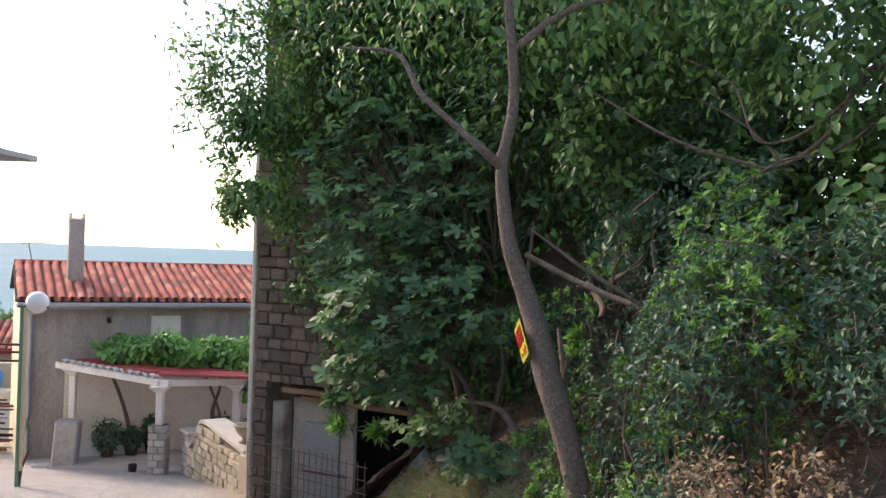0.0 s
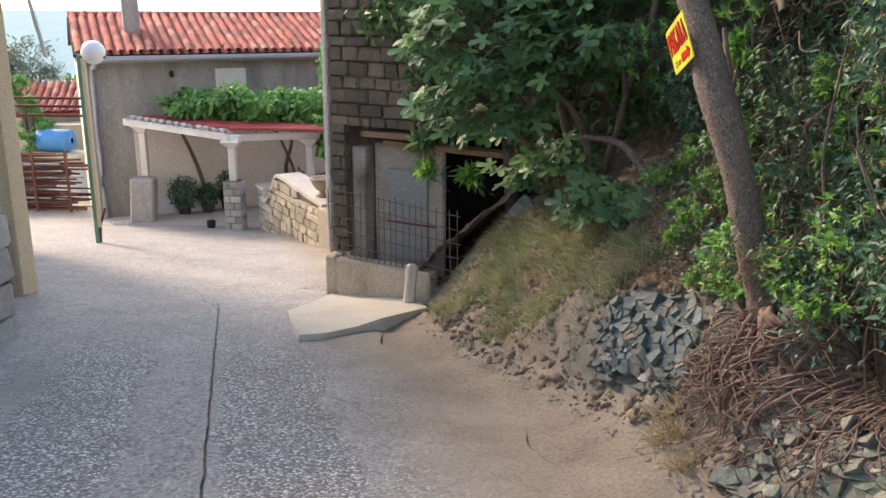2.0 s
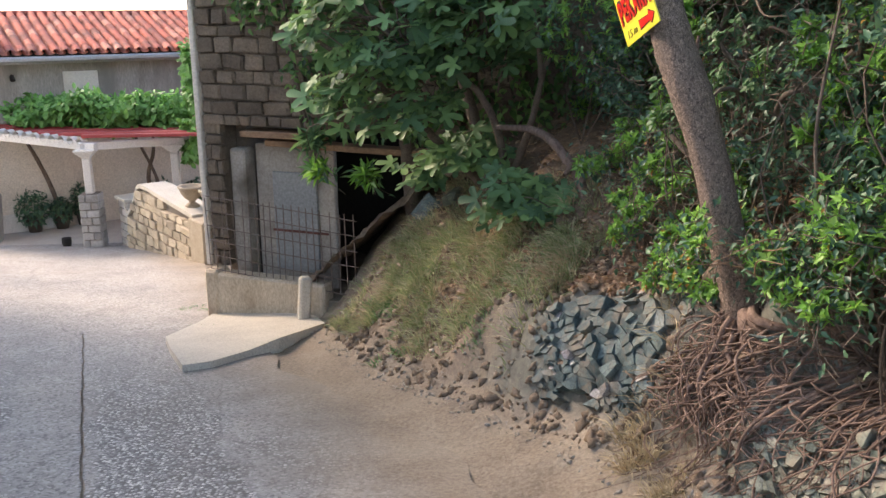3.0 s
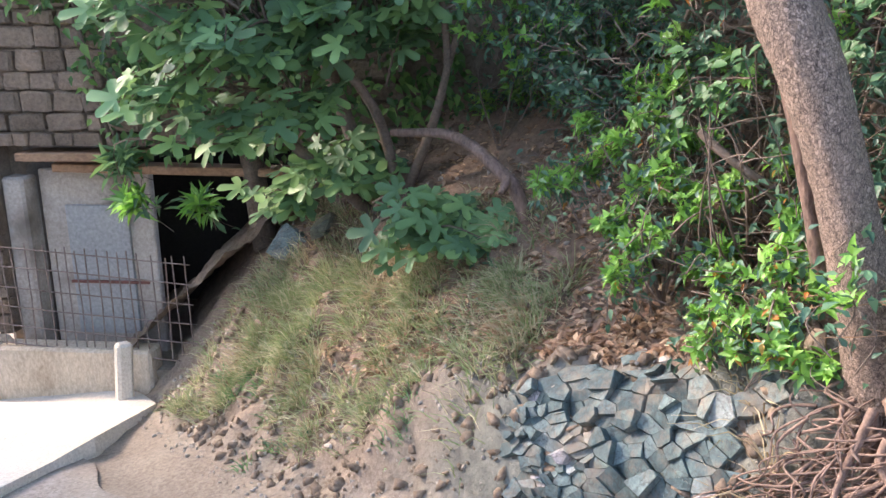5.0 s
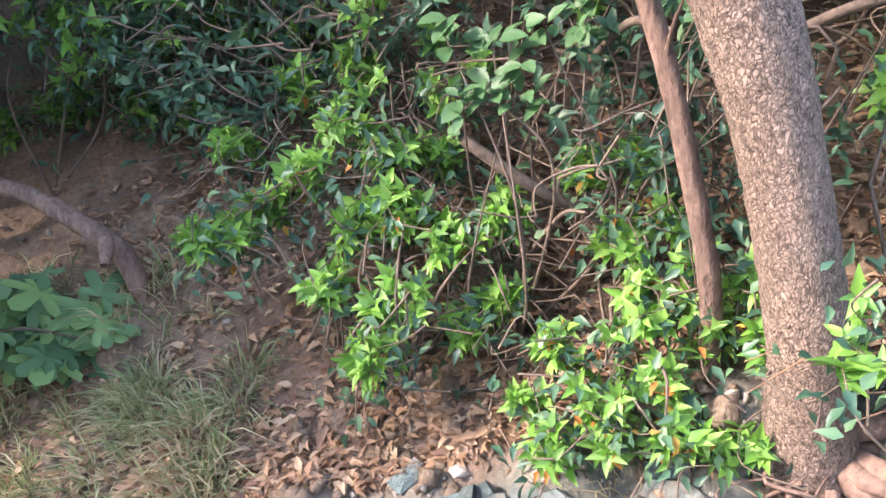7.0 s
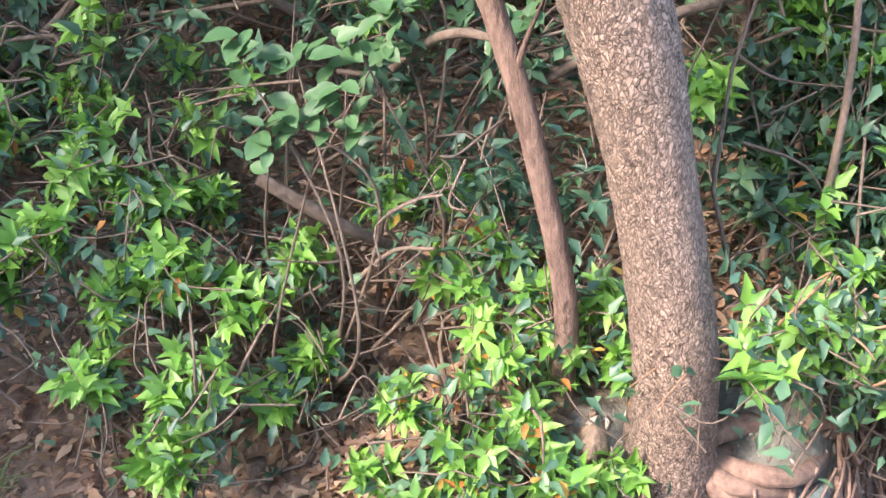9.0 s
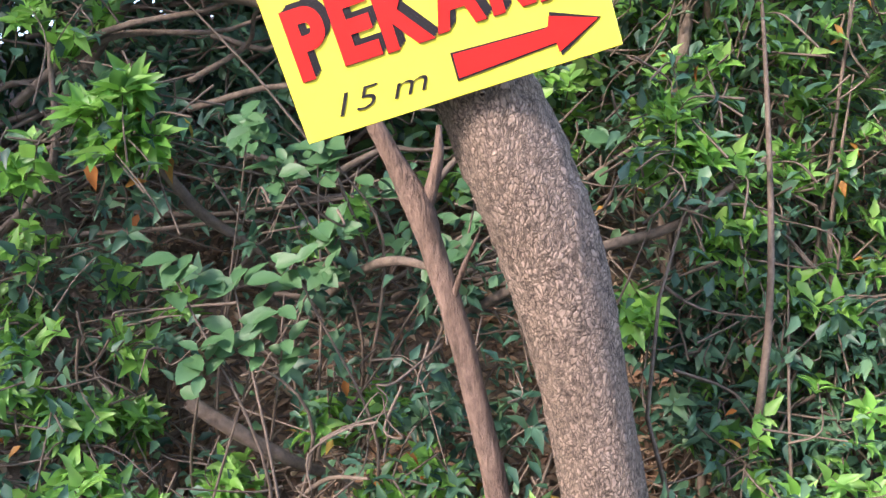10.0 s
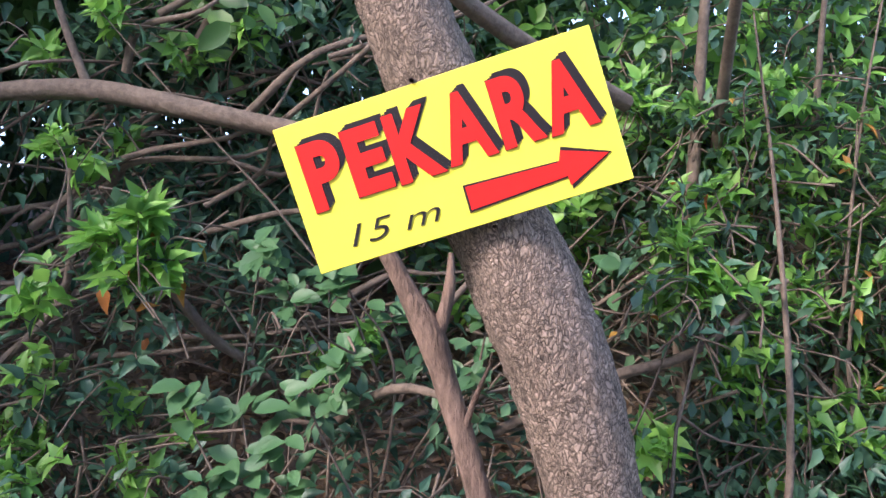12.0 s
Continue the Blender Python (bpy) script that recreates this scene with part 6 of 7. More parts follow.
for k in range(95):
    y0, z0 = rng.uniform(5.6, 7.3), rng.uniform(0.7, 2.2)
    x0 = rng.uniform(1.1, 1.9)
    d = np.array([rng.uniform(-0.2, 0.2), -1.0, rng.uniform(-0.15, 0.75)]) * rng.uniform(0.3, 0.8)
    p0 = np.array([x0, y0, z0])
    ln = smooth_line([p0, p0 + d * 0.35 + rng.standard_normal(3) * 0.04, p0 + d * 0.7 + rng.standard_normal(3) * 0.05, p0 + d], 4)
    ts.append(tube_arrays(ln, np.linspace(rng.uniform(0.004, 0.013), 0.002, len(ln)), 5))
for k in range(34):
    y0, x0 = rng.uniform(4.2, 5.1), rng.uniform(1.2, 1.7)
    p0 = np.array([x0, y0, float(ground_z(x0, y0))])
    d = np.array([rng.uniform(-0.15, 0.1), rng.uniform(-0.25, 0.25), 1.0]) * rng.uniform(0.7, 1.6)
    ln = smooth_line([p0, p0 + d * 0.35 + rng.standard_normal(3) * 0.05, p0 + d * 0.7 + rng.standard_normal(3) * 0.06, p0 + d], 4)
    ts.append(tube_arrays(ln, np.linspace(rng.uniform(0.005, 0.012), 0.002, len(ln)), 5))
v, f = join_arrays(ts)
tagged(mesh_part("branch_tangle", v, f, M_TWIG, kind="stuff"), "tangle of dark bare stems in the shade of the shrubs", "branches")
rng = np.random.default_rng(33)
ts = []
for k in range(520):
    y = rng.uniform(4.2, 7.3)
    x = 0.95 + (6.0 - y) * 0.12 + rng.uniform(0, 0.6)
    z = float(ground_z(x, y)) + rng.uniform(0.0, 0.9) ** 1.3
    d = unit(rng, 1)[0] * [0.5, 1, 0.5] + [0, 0, -0.25]
    L = rng.uniform(0.1, 0.4)
    p0 = np.array([x, y, z])
    pts = [p0, p0 + d * L * 0.5 + rng.standard_normal(3) * 0.03, p0 + d * L + rng.standard_normal(3) * 0.04]
    ts.append(tube_arrays(smooth_line(pts, 3), np.linspace(0.004, 0.0012, 7), 4))
v, f = join_arrays(ts)
tw = mesh_part("dead_twigs", v, f, M_TWIG, kind="stuff")
tagged(tw, "fine dead twigs tangled under the shrubs", "twigs")

broom = thing("broken_twigs", (0.9, 5.1, 0.3), "spray of thin pale broken twigs sticking out by the trunk", "twigs")
rng = np.random.default_rng(8)
K0 = np.array([0.9, 5.1, 0.3])
for k in range(16):
    s0 = np.array([0.95, 4.98, 0.42]) + 0.05 * rng.standard_normal(3)
    e0 = np.array([0.72, 5.15, 0.42]) + rng.standard_normal(3) * [0.06, 0.12, 0.07] if k % 2 else np.array([0.85, 4.85, 0.5]) + rng.standard_normal(3) * [0.08, 0.1, 0.08]
    ln = smooth_line([s0 - K0, (s0 + e0) / 2 - K0 + 0.03 * rng.standard_normal(3), e0 - K0], 5)
    v, f = tube_arrays(ln, np.linspace(0.004, 0.0012, len(ln)), 5)
    mesh_part("twig", v, f, M_PLANK, broom, smooth=True)
for k, (x, y, z) in enumerate(((0.82, 5.62, 0.78), (0.8, 5.66, 0.72), (0.84, 5.55, 0.85), (0.95, 5.9, 1.12), (0.9, 5.75, 1.1))):
    pts = [np.array([x, y, z]) - K0]
    for q in range(5):
        pts.append(pts[-1] + rng.standard_normal(3) * 0.035 + [-0.01, 0.02 * (-1) ** k, -0.02])
    ln = smooth_line(pts, 4)
    v, f = tube_arrays(ln, np.linspace(0.003, 0.001, len(ln)), 5)
    mesh_part("twig", v, f, M_TWIG, broom, smooth=True)

# ---- roots ----
rng = np.random.default_rng(17)
roots = []
for k, (dx, dy, r) in enumerate([(-0.05, -0.2, 0.03), (-0.02, -0.3, 0.034), (0.04, -0.36, 0.03), (0.08, -0.46, 0.026), (-0.08, -0.1, 0.024), (0.12, -0.3, 0.03)]):
    x1, y1 = 0.97 + dx, 5.24 + dy
    g1 = float(ground_z(x1, y1))
    x2, y2 = x1 - 0.06 + 0.03 * k, y1 - 0.16 + 0.05 * (k % 3)
    limb('root', rel([(0.99, 5.24, 0.16, r), (0.97 + dx * 0.45, 5.24 + dy * 0.4, 0.6 * 0.12 + 0.4 * g1 + 0.05, r * 0.9), (x1, y1, g1 + 0.015, r * 0.65), (x2, y2, float(ground_z(x2, y2)) + 0.01, r * 0.4), (x2 + 0.03, y2 - 0.12, float(ground_z(x2 + 0.03, y2 - 0.12)) - 0.01, r * 0.15)]), M_ROOT, tree, 10, 6, wob=0.08, seed=30 + k)


def face_x(y, h):
    """Where the bank stands at height h over the road."""
    return float(np.interp(y, FOOT_Y, FOOT_X)) + float(np.interp(h / np.interp(y, STEEP_Y, STEEP_K), RISE_H, RISE_S)) / 0.88


def root_line(y, h, fall, out, drift, r0, rng, n=9):
    pts, ph, wide = [], rng.uniform(0, 6.28), rng.uniform(0.02, 0.1)
    for t in np.linspace(0, 1, n):
        hh = h - fall * t
        yy = y + drift * t + wide * math.sin(ph + t * (4 + 60 * wide)) * min(1, 3 * t)
        x = face_x(yy, max(0.02, hh)) - 0.04 - out * math.sin(math.pi * min(1, t * 1.15)) + 0.02 * math.sin(ph * 2 + t * 9)
        pts.append((x, yy, float(road_z(yy)) + hh + 0.02 * math.sin(ph + 5 * t), r0 * (1 - 0.75 * t) + 0.001))
    return pts


for k in range(24):
    y0 = 5.22 - 0.8 * (k / 24) ** 0.8 + rng.uniform(-0.05, 0.05)
    h0 = 0.93 - 0.12 * rng.random()
    limb("root", rel(root_line(y0, h0, rng.uniform(0.35, 0.8), rng.uniform(0.0, 0.06), rng.uniform(-0.08, 0.2), rng.uniform(0.004, 0.014), rng)), M_ROOT, tree, 7, 4, seed=k)
for k in range(3):
    y0 = 5.2 - 0.12 * k
    limb("root", rel([(1.0, 5.2, 0.12, 0.028), (face_x(y0 - 0.1, 0.9) - 0.04, y0 - 0.1, float(road_z(y0)) + 0.93, 0.02), (face_x(y0 - 0.35, 0.85) - 0.05, y0 - 0.32, float(road_z(y0)) + 0.86 - 0.03 * k, 0.014), (face_x(y0 - 0.6, 0.8) - 0.02, y0 - 0.6, float(road_z(y0)) + 0.8 - 0.05 * k, 0.006)]), M_ROOT, tree, 8, 5, seed=60 + k)
for k in range(260):
    y0 = rng.uniform(4.25, 5.35)
    s_ = smooth_line(root_line(y0, 0.55 + 0.4 * rng.random(), rng.uniform(0.1, 0.5), rng.uniform(-0.01, 0.06), rng.uniform(-0.12, 0.35), rng.uniform(0.0018, 0.005), rng, 7), 3)
    roots.append(tube_arrays(s_[:, :3] - np.array(T0), s_[:, 3], 5, 0.05, k))
v, f = join_arrays(roots)
mesh_part("root_tangle", v, f, M_ROOT, tree, "tangle of reddish brown exposed roots", kind="stuff")

# ---- grass, litter, small stones ----
def blades(name, spots, mat, seed, length, label):
    rng = np.random.default_rng(seed)
    P, D, Lr = [], [], []
    for x, y, r, n in spots:
        cx, cy = x + r * rng.standard_normal(6) * 0.7, y + r * rng.standard_normal(6) * 0.7
        pick = rng.integers(0, 6, n)
        ox, oy = rng.standard_normal(n) * 0.02, rng.standard_normal(n) * 0.02
        px, py = cx[pick] + ox, cy[pick] + oy
        P.append(np.stack([px, py, ground_z(px, py) - 0.01], 1))
        D.append(np.stack([ox * 22 + rng.standard_normal(n) * 0.35 - 0.2, oy * 22 + rng.standard_normal(n) * 0.35, rng.uniform(0.3, 1.5, n)], 1))
        Lr.append(length * rng.uniform(0.35, 1.15, n) * rng.uniform(0.7, 1.1))
    P, D, Lr = np.vstack(P), np.vstack(D), np.concatenate(Lr)
    D /= np.linalg.norm(D, axis=1)[:, None]
    side = np.cross(D, unit(rng, len(P)))
    side /= np.linalg.norm(side, axis=1)[:, None]
    w = 0.0028
    bend = np.stack([D[:, 0] * 0.6, D[:, 1] * 0.6, -0.55 * np.ones(len(P))], 1) * Lr[:, None] * 0.45
    v = np.stack([P - side * w, P + side * w, P + D * Lr[:, None] * 0.55 + side * w * 0.8, P + D * Lr[:, None] * 0.55 - side * w * 0.8, P + D * Lr[:, None] + bend, P + D * Lr[:, None] + bend + side * 0.0006], 1).reshape(-1, 3)
    b = np.arange(len(P))[:, None] * 6
    f = np.concatenate([b + [0, 1, 2, 3], b + [3, 2, 5, 4]], 0)
    return tagged(mesh_part(name, v, f, mat, kind="stuff"), label, "grass")


rng = np.random.default_rng(90)
spots, dspots = [], []
for k in range(90):
    y = rng.uniform(6.5, 9.2)
    s_ = rng.uniform(0.15, 0.95)
    x = float(np.interp(y, FOOT_Y, FOOT_X)) + s_ / 0.88
    if y > 6.62 + max(0.0, x - 0.42) * 1.1:
        (spots if k % 3 else dspots).append((x, y, rng.uniform(0.04, 0.12), int(rng.uniform(30, 130))))
spots += [(-0.38, 8.55, 0.09, 420), (-0.20, 8.48, 0.09, 420), (-0.00, 8.33, 0.09, 420), (-0.48, 8.44, 0.09, 420), (-0.27, 8.18, 0.09, 420), (-0.13, 8.12, 0.09, 420), (0.13, 8.03, 0.09, 420), (0.27, 7.62, 0.09, 420), (0.39, 7.33, 0.09, 420), (0.39, 7.62, 0.09, 420), (0.57, 7.00, 0.09, 420), (0.63, 6.79, 0.09, 420), (0.47, 7.02, 0.09, 160), (-0.02, 7.20, 0.06, 260), (-0.85, 8.75, 0.06, 260), (-0.64, 8.50, 0.06, 260), (0.05, 7.99, 0.09, 420), (0.35, 7.00, 0.09, 160), (0.47, 6.64, 0.09, 160), (-0.28, 7.93, 0.09, 420)]
for x, y, r, n in ((0.62, 5.35, 0.12, 260), (0.68, 5.05, 0.1, 200), (0.75, 5.6, 0.08, 80), (0.55, 6.75, 0.1, 250), (0.6, 5.5, 0.1, 200)):
    dspots.append((x, y, r, n))
blades("grass", spots, M_GRASS, 1, 0.19, "thin pale green and straw grass on the bank")
blades("dry_grass", dspots, M_DRYGRASS, 2, 0.2, "dry straw-coloured grass hanging from the bank")
green = [(-0.42, 7.75, 0.1, 250), (-0.65, 8.35, 0.18, 500), (0.03, 6.95, 0.06, 130), (-2.2, 9.55, 0.1, 150), (-2.35, 10.7, 0.15, 200)]
blades("grass", green, M_FIG, 3, 0.12, "small fresh green weed tufts at the bank foot")

rng = np.random.default_rng(5)
n = 26000
y = np.where(rng.random(n) < 0.7, rng.uniform(4.6, 7.6, n), rng.uniform(3.2, 9.2, n))
s_ = 0.4 + 2.4 * rng.random(n) ** 1.6
x = np.interp(y, FOOT_Y, FOOT_X) + s_ / 0.88
pos = np.stack([x, y, ground_z(x, y) + 0.014], 1)
fw = unit(rng, n) * [1, 1, 0.35]
v, f = place_leaves(SMALL, pos, fw, np.array([-0.3, 0, 1.0]) + 0.5 * unit(rng, n), rng.uniform(0.022, 0.055, n))
tagged(mesh_part("leaf_litter", v, f, M_DRYLEAF, kind="stuff"), "brown dead leaves scattered over the slope", "dead leaves")


def rock_mesh(name, seed, mat, flat=0.6):
    rq = random.Random(seed)
    bm = bmesh.new()
    pts = [bm.verts.new((rq.uniform(-0.5, 0.5), rq.uniform(-0.5, 0.5), rq.uniform(-0.5, 0.5) * flat)) for _ in range(13)]
    bmesh.ops.convex_hull(bm, input=pts)
    bmesh.ops.delete(bm, geom=[v for v in bm.verts if not v.link_faces], context="VERTS")
    me = bpy.data.meshes.new(name)
    bm.to_mesh(me)
    bm.free()
    me.materials.append(mat)
    return me


def face_point(y, a):
    """A point of the cut bank, a metres up its face."""
    s = np.linspace(-0.12, 0.5, 60)
    h = np.interp(s, RISE_S, RISE_H) * np.interp(y, STEEP_Y, STEEP_K)
    run = np.concatenate([[0], np.cumsum(np.hypot(np.diff(s), np.diff(h)))])
    sa, ha = np.interp(a, run, s), np.interp(a, run, h)
    return Vector((float(np.interp(y, FOOT_Y, FOOT_X)) + float(sa) / 0.88, y, float(road_z(y) + ha)))


def clip(poly, px, py, nx, ny):
    """The part of a polygon on the near side of a line."""
    out = []
    for k, (x0, y0) in enumerate(poly):
        x1, y1 = poly[(k + 1) % len(poly)]
        d0, d1 = (x0 - px) * nx + (y0 - py) * ny, (x1 - px) * nx + (y1 - py) * ny
        if d0 <= 0:
            out.append((x0, y0))
        if (d0 < 0) != (d1 < 0) and d0 != d1:
            t = d0 / (d0 - d1)
            out.append((x0 + (x1 - x0) * t, y0 + (y1 - y0) * t))
    return out


OUT = Vector((-0.74, -0.36, 0.57)).normalized()


def rock_face(label, y0, y1, a0, a1, count, mat, seed, rough, bed=0.3):
    """Jointed blocks that fit together over the cut face of the bank."""
    rg = np.random.default_rng(seed)
    ob = thing("rock_outcrop", tuple(face_point((y0 + y1) / 2, 0.05)), label, "rock outcrop", "rock outcrops in the bank")
    pts = np.stack([rg.uniform(0, (y1 - y0) * 1.15, count), rg.uniform(a0, a1, count) * 1.45], 1)
    centre = pts[rg.integers(0, count, 5)]
    near = np.exp(-((pts[:, None] - centre[None]) ** 2).sum(2) / 0.02).sum(1)
    pts = pts[rg.random(count) < 0.3 + 0.75 * near]
    top = a1 * 1.45
    for q in pts:
        poly = [(q[0] - 0.13, q[1] - 0.13), (q[0] + 0.13, q[1] - 0.13), (q[0] + 0.13, q[1] + 0.13), (q[0] - 0.13, q[1] + 0.13)]
        d = ((pts - q) ** 2).sum(1)
        for o in np.argsort(d)[1:18]:
            w = pts[o] - q
            L = np.hypot(*w)
            poly = clip(poly, q[0] + w[0] * 0.5, q[1] + w[1] * 0.5, w[0] / L, w[1] / L)
        edge = min(q[0], (y1 - y0) * 1.15 - q[0]) / 0.25
        if len(poly) < 3 or max(math.hypot(px - q[0], py - q[1]) for px, py in poly) > 0.115 or rg.random() > 0.45 + edge or (rough and q[1] < 0.35 * top and rg.random() < 0.5):
            continue
        off, gx_, gy_ = rg.uniform(0.0, 0.022) + 0.03 * (rg.random() < 0.1), rg.uniform(-0.28, 0.28), rg.uniform(-0.25, 0.3)
        rings = [[], [], []]
        for px, py in poly:
            for ring, k, base in ((0, 1.0, -0.13), (1, 1.0, -0.006), (2, 0.93, 0.002)):
                ux_, uy_ = q[0] + (px - q[0]) * k, q[1] + (py - q[1]) * k
                sag = bed * 0.12 * (ux_ - q[0])
                p = face_point(y0 + ux_ / 1.15, min(max(uy_ / 1.45 + sag, 0.0), 1.35))
                rise = base + off + (0 if ring == 0 else gx_ * (px - q[0]) + gy_ * (py - q[1])) if ring else base
                rings[ring].append(p + OUT * (rise + 0.03) - ob.matrix_basis.translation)
        n = len(poly)
        faces = [tuple(range(2 * n, 3 * n))]
        for r in (0, 1):
            for k in range(n):
                faces.append((r * n + k, r * n + (k + 1) % n, (r + 1) * n + (k + 1) % n, (r + 1) * n + k))
        me = bpy.data.meshes.new("rock")
        me.from_pydata([tuple(v) for ring in rings for v in ring], [], faces)
        me.materials.append(mat)
        new("rock", me).parent = ob
    return ob


rock_face("fractured dark blue-green rock face under the leaning tree", 5.42, 6.46, 0.2, 0.93, 560, M_FACE, 3, True)
rock_face("pale grey-green jointed rock face below the roots", 3.86, 4.98, 0.0, 0.62, 620, M_FACE_PALE, 4, False)
rock_face("pale weathered grey-green rock face at the road edge", 2.6, 3.92, 0.0, 0.72, 620, M_FACE_PALE, 7, False)
rq = random.Random(12)

peb = [rock_mesh("stone", 40 + k, M_PEBBLE, 0.7) for k in range(4)]
bank_parts = []
for k in range(4200):
    y = rq.uniform(3.4, 9.4)
    s_ = rq.uniform(-0.25, 0.42) if k % 3 else rq.uniform(0.2, 1.2)
    x = float(np.interp(y, FOOT_Y, FOOT_X)) + s_ / 0.88
    size = 0.008 + 0.028 * rq.random() ** 3
    me = peb[k % 4]
    m = Matrix.Translation((x, y, float(ground_z(x, y)) + size * 0.1)) @ pose(0, 0, 0, rq.uniform(0, 90), rq.uniform(0, 90), rq.uniform(0, 360)) @ Matrix.Scale(size, 4)
    tri = [tuple(p.vertices) for p in me.polygons if len(p.vertices) == 3]
    bank_parts.append((np.array([tuple(m @ v.co) for v in me.vertices]), np.array(tri)))
v, f = join_arrays(bank_parts)
tagged(mesh_part("gravel", v, f, M_PEBBLE, kind="stuff"), "small pale stones strewn over the bank", "gravel")
clods = []
cm = [rock_mesh("clod", 70 + k, M_CLOD, 0.7) for k in range(4)]
for k in range(2600):
    y = rq.uniform(5.4, 9.3) if k % 3 else rq.uniform(3.6, 5.6)
    s_ = rq.uniform(-0.12, 0.75)
    x = float(np.interp(y, FOOT_Y, FOOT_X)) + s_ / 0.88
    size = 0.02 + 0.07 * rq.random() ** 2.5
    me = cm[k % 4]
    m = Matrix.Translation((x, y, float(ground_z(x, y)))) @ pose(0, 0, 0, rq.uniform(0, 90), rq.uniform(0, 90), rq.uniform(0, 360)) @ Matrix.Scale(size, 4)
    clods.append((np.array([tuple(m @ v.co) for v in me.vertices]), np.array([tuple(p.vertices) for p in me.polygons if len(p.vertices) == 3])))
v, f = join_arrays(clods)
tagged(mesh_part("clods", v, f, M_CLOD, kind="stuff"), "crumbled brown clods of earth on the bank", "earth")
for k, (x, y, size, mat) in enumerate(((0.74, 6.14, 0.1, M_ROCK), (0.79, 6.02, 0.06, M_PEBBLE), (-0.22, 7.35, 0.05, M_PEBBLE), (-0.1, 8.3, 0.09, M_PEBBLE), (0.98, 4.98, 0.14, M_ROCK), (1.05, 4.85, 0.1, M_PEBBLE), (0.1, 8.75, 0.26, M_FACE_PALE), (-0.1, 8.95, 0.3, M_FACE))):
    me = rock_mesh("stone", 60 + k, mat, 0.6)
    ob = new("stone", me)
    ob.matrix_basis = Matrix.Translation((x, y, float(ground_z(x, y)) + size * 0.12)) @ pose(0, 0, 0, 5 * k, 8, 40 * k) @ Matrix.Diagonal((size * 1.5, size, size, 1))
    tagged(ob, "loose angular blue-grey stone on the bank" if mat is M_ROCK else "loose pale rounded stone on the bank", "stone", "loose stones on the bank")

# ---- court: vine, pots, pipes ----
vine = thing("grape_vine", (-6.3, 19.4, -2.92), "lush green grape vine covering the pergola roof", "vine")
V0 = Vector((-6.3, 19.4, -2.92))
for rows in ([(-6.95, 19.9, -2.9, 0.05), (-7.0, 19.7, -2.2, 0.045), (-7.15, 19.5, -1.5, 0.04), (-7.3, 19.2, -0.9, 0.03)], [(-5.15, 20.3, -2.9, 0.05), (-5.2, 20.1, -2.0, 0.045), (-5.0, 19.9, -1.4, 0.035), (-4.9, 19.6, -0.8, 0.03)], [(-5.25, 20.3, -2.9, 0.04), (-5.0, 20.1, -2.2, 0.035), (-5.2, 19.9, -1.4, 0.03), (-5.4, 19.6, -0.8, 0.03)]):
    limb("stem", rel(rows, V0), M_TWIG, vine, 7, 5)
rng = np.random.default_rng(3)
for c, rad, n in (((-6.75, 19.3, -0.55), (0.75, 0.6, 0.3), 3000), ((-5.6, 19.0, -0.45), (0.9, 0.6, 0.36), 3800), ((-4.5, 19.0, -0.45), (0.8, 0.6, 0.4), 3200), ((-3.75, 18.3, -0.1), (0.3, 0.3, 0.8), 1500), ((-3.8, 18.2, -0.95), (0.35, 0.3, 0.3), 900)):
    leaves_in("leaves", rng, tuple(Vector(c) - V0), rad, n, OVALW, 0.13, M_VINE, vine, shell=0.4, clump=0.16)


def potted(x, y, z0, h, w, seed, pot=True):
    ob = thing("potted_plant", (x, y, z0), "bushy dark green plant in a dark pot by the wall", "potted plant", "pots under the pergola")
    prof = [(0.0, 0.0), (0.12, 0.0), (0.16, 0.26), (0.18, 0.27), (0.18, 0.32), (0.15, 0.32), (0.14, 0.29), (0, 0.28)]
    n = 14
    v = [(r * math.cos(2 * math.pi * k / n), r * math.sin(2 * math.pi * k / n), zz) for r, zz in prof for k in range(n)]
    f = [(i * n + k, i * n + (k + 1) % n, (i + 1) * n + (k + 1) % n, (i + 1) * n + k) for i in range(len(prof) - 1) for k in range(n)]
    mesh_part("pot", v, f, M_TERRA, ob, smooth=True)
    leaves_in("plant", np.random.default_rng(seed), (0, 0, 0.22 + h / 2), (w, w, h / 2 + 0.12), 700, SMALL, 0.09, M_DARKPRIV, ob, shell=0.2)


for k, (x, y, h, w) in enumerate(((-7.35, 19.45, 0.5, 0.34), (-6.55, 20.0, 0.55, 0.22), (-6.9, 19.7, 0.3, 0.2), (-5.1, 20.5, 0.5, 0.3), (-4.3, 20.8, 0.45, 0.35), (-3.4, 20.9, 0.4, 0.3))):
    potted(x, y, -2.918, h, w, 200 + k)
bag = thing("dark_bucket", (-6.25, 17.95, float(road_z(17.95)) + 0.02), "small dark round bucket by the pedestal", "bucket")
v, f = tube_arrays([(0, 0, 0), (0, 0, 0.08), (0, 0, 0.16), (0, 0, 0.17)], [0.07, 0.09, 0.085, 0.01], 12)
mesh_part("body", v, f, M_DARK, bag, smooth=True)
for k, (x, y, s2) in enumerate(((-8.25, 18.2, 0.16), (-8.0, 18.05, 0.11), (-8.45, 18.3, 0.13))):
    ob = new("stone", rock_mesh("stone", 80 + k, M_STONE_GREY))
    ob.matrix_basis = Matrix.Translation((x, y, float(road_z(y)) + s2 * 0.25)) @ Matrix.Scale(s2 * 1.6, 4)
    tagged(ob, "grey stone lying at the pillar foot", "stone", "stones at the pillar foot")

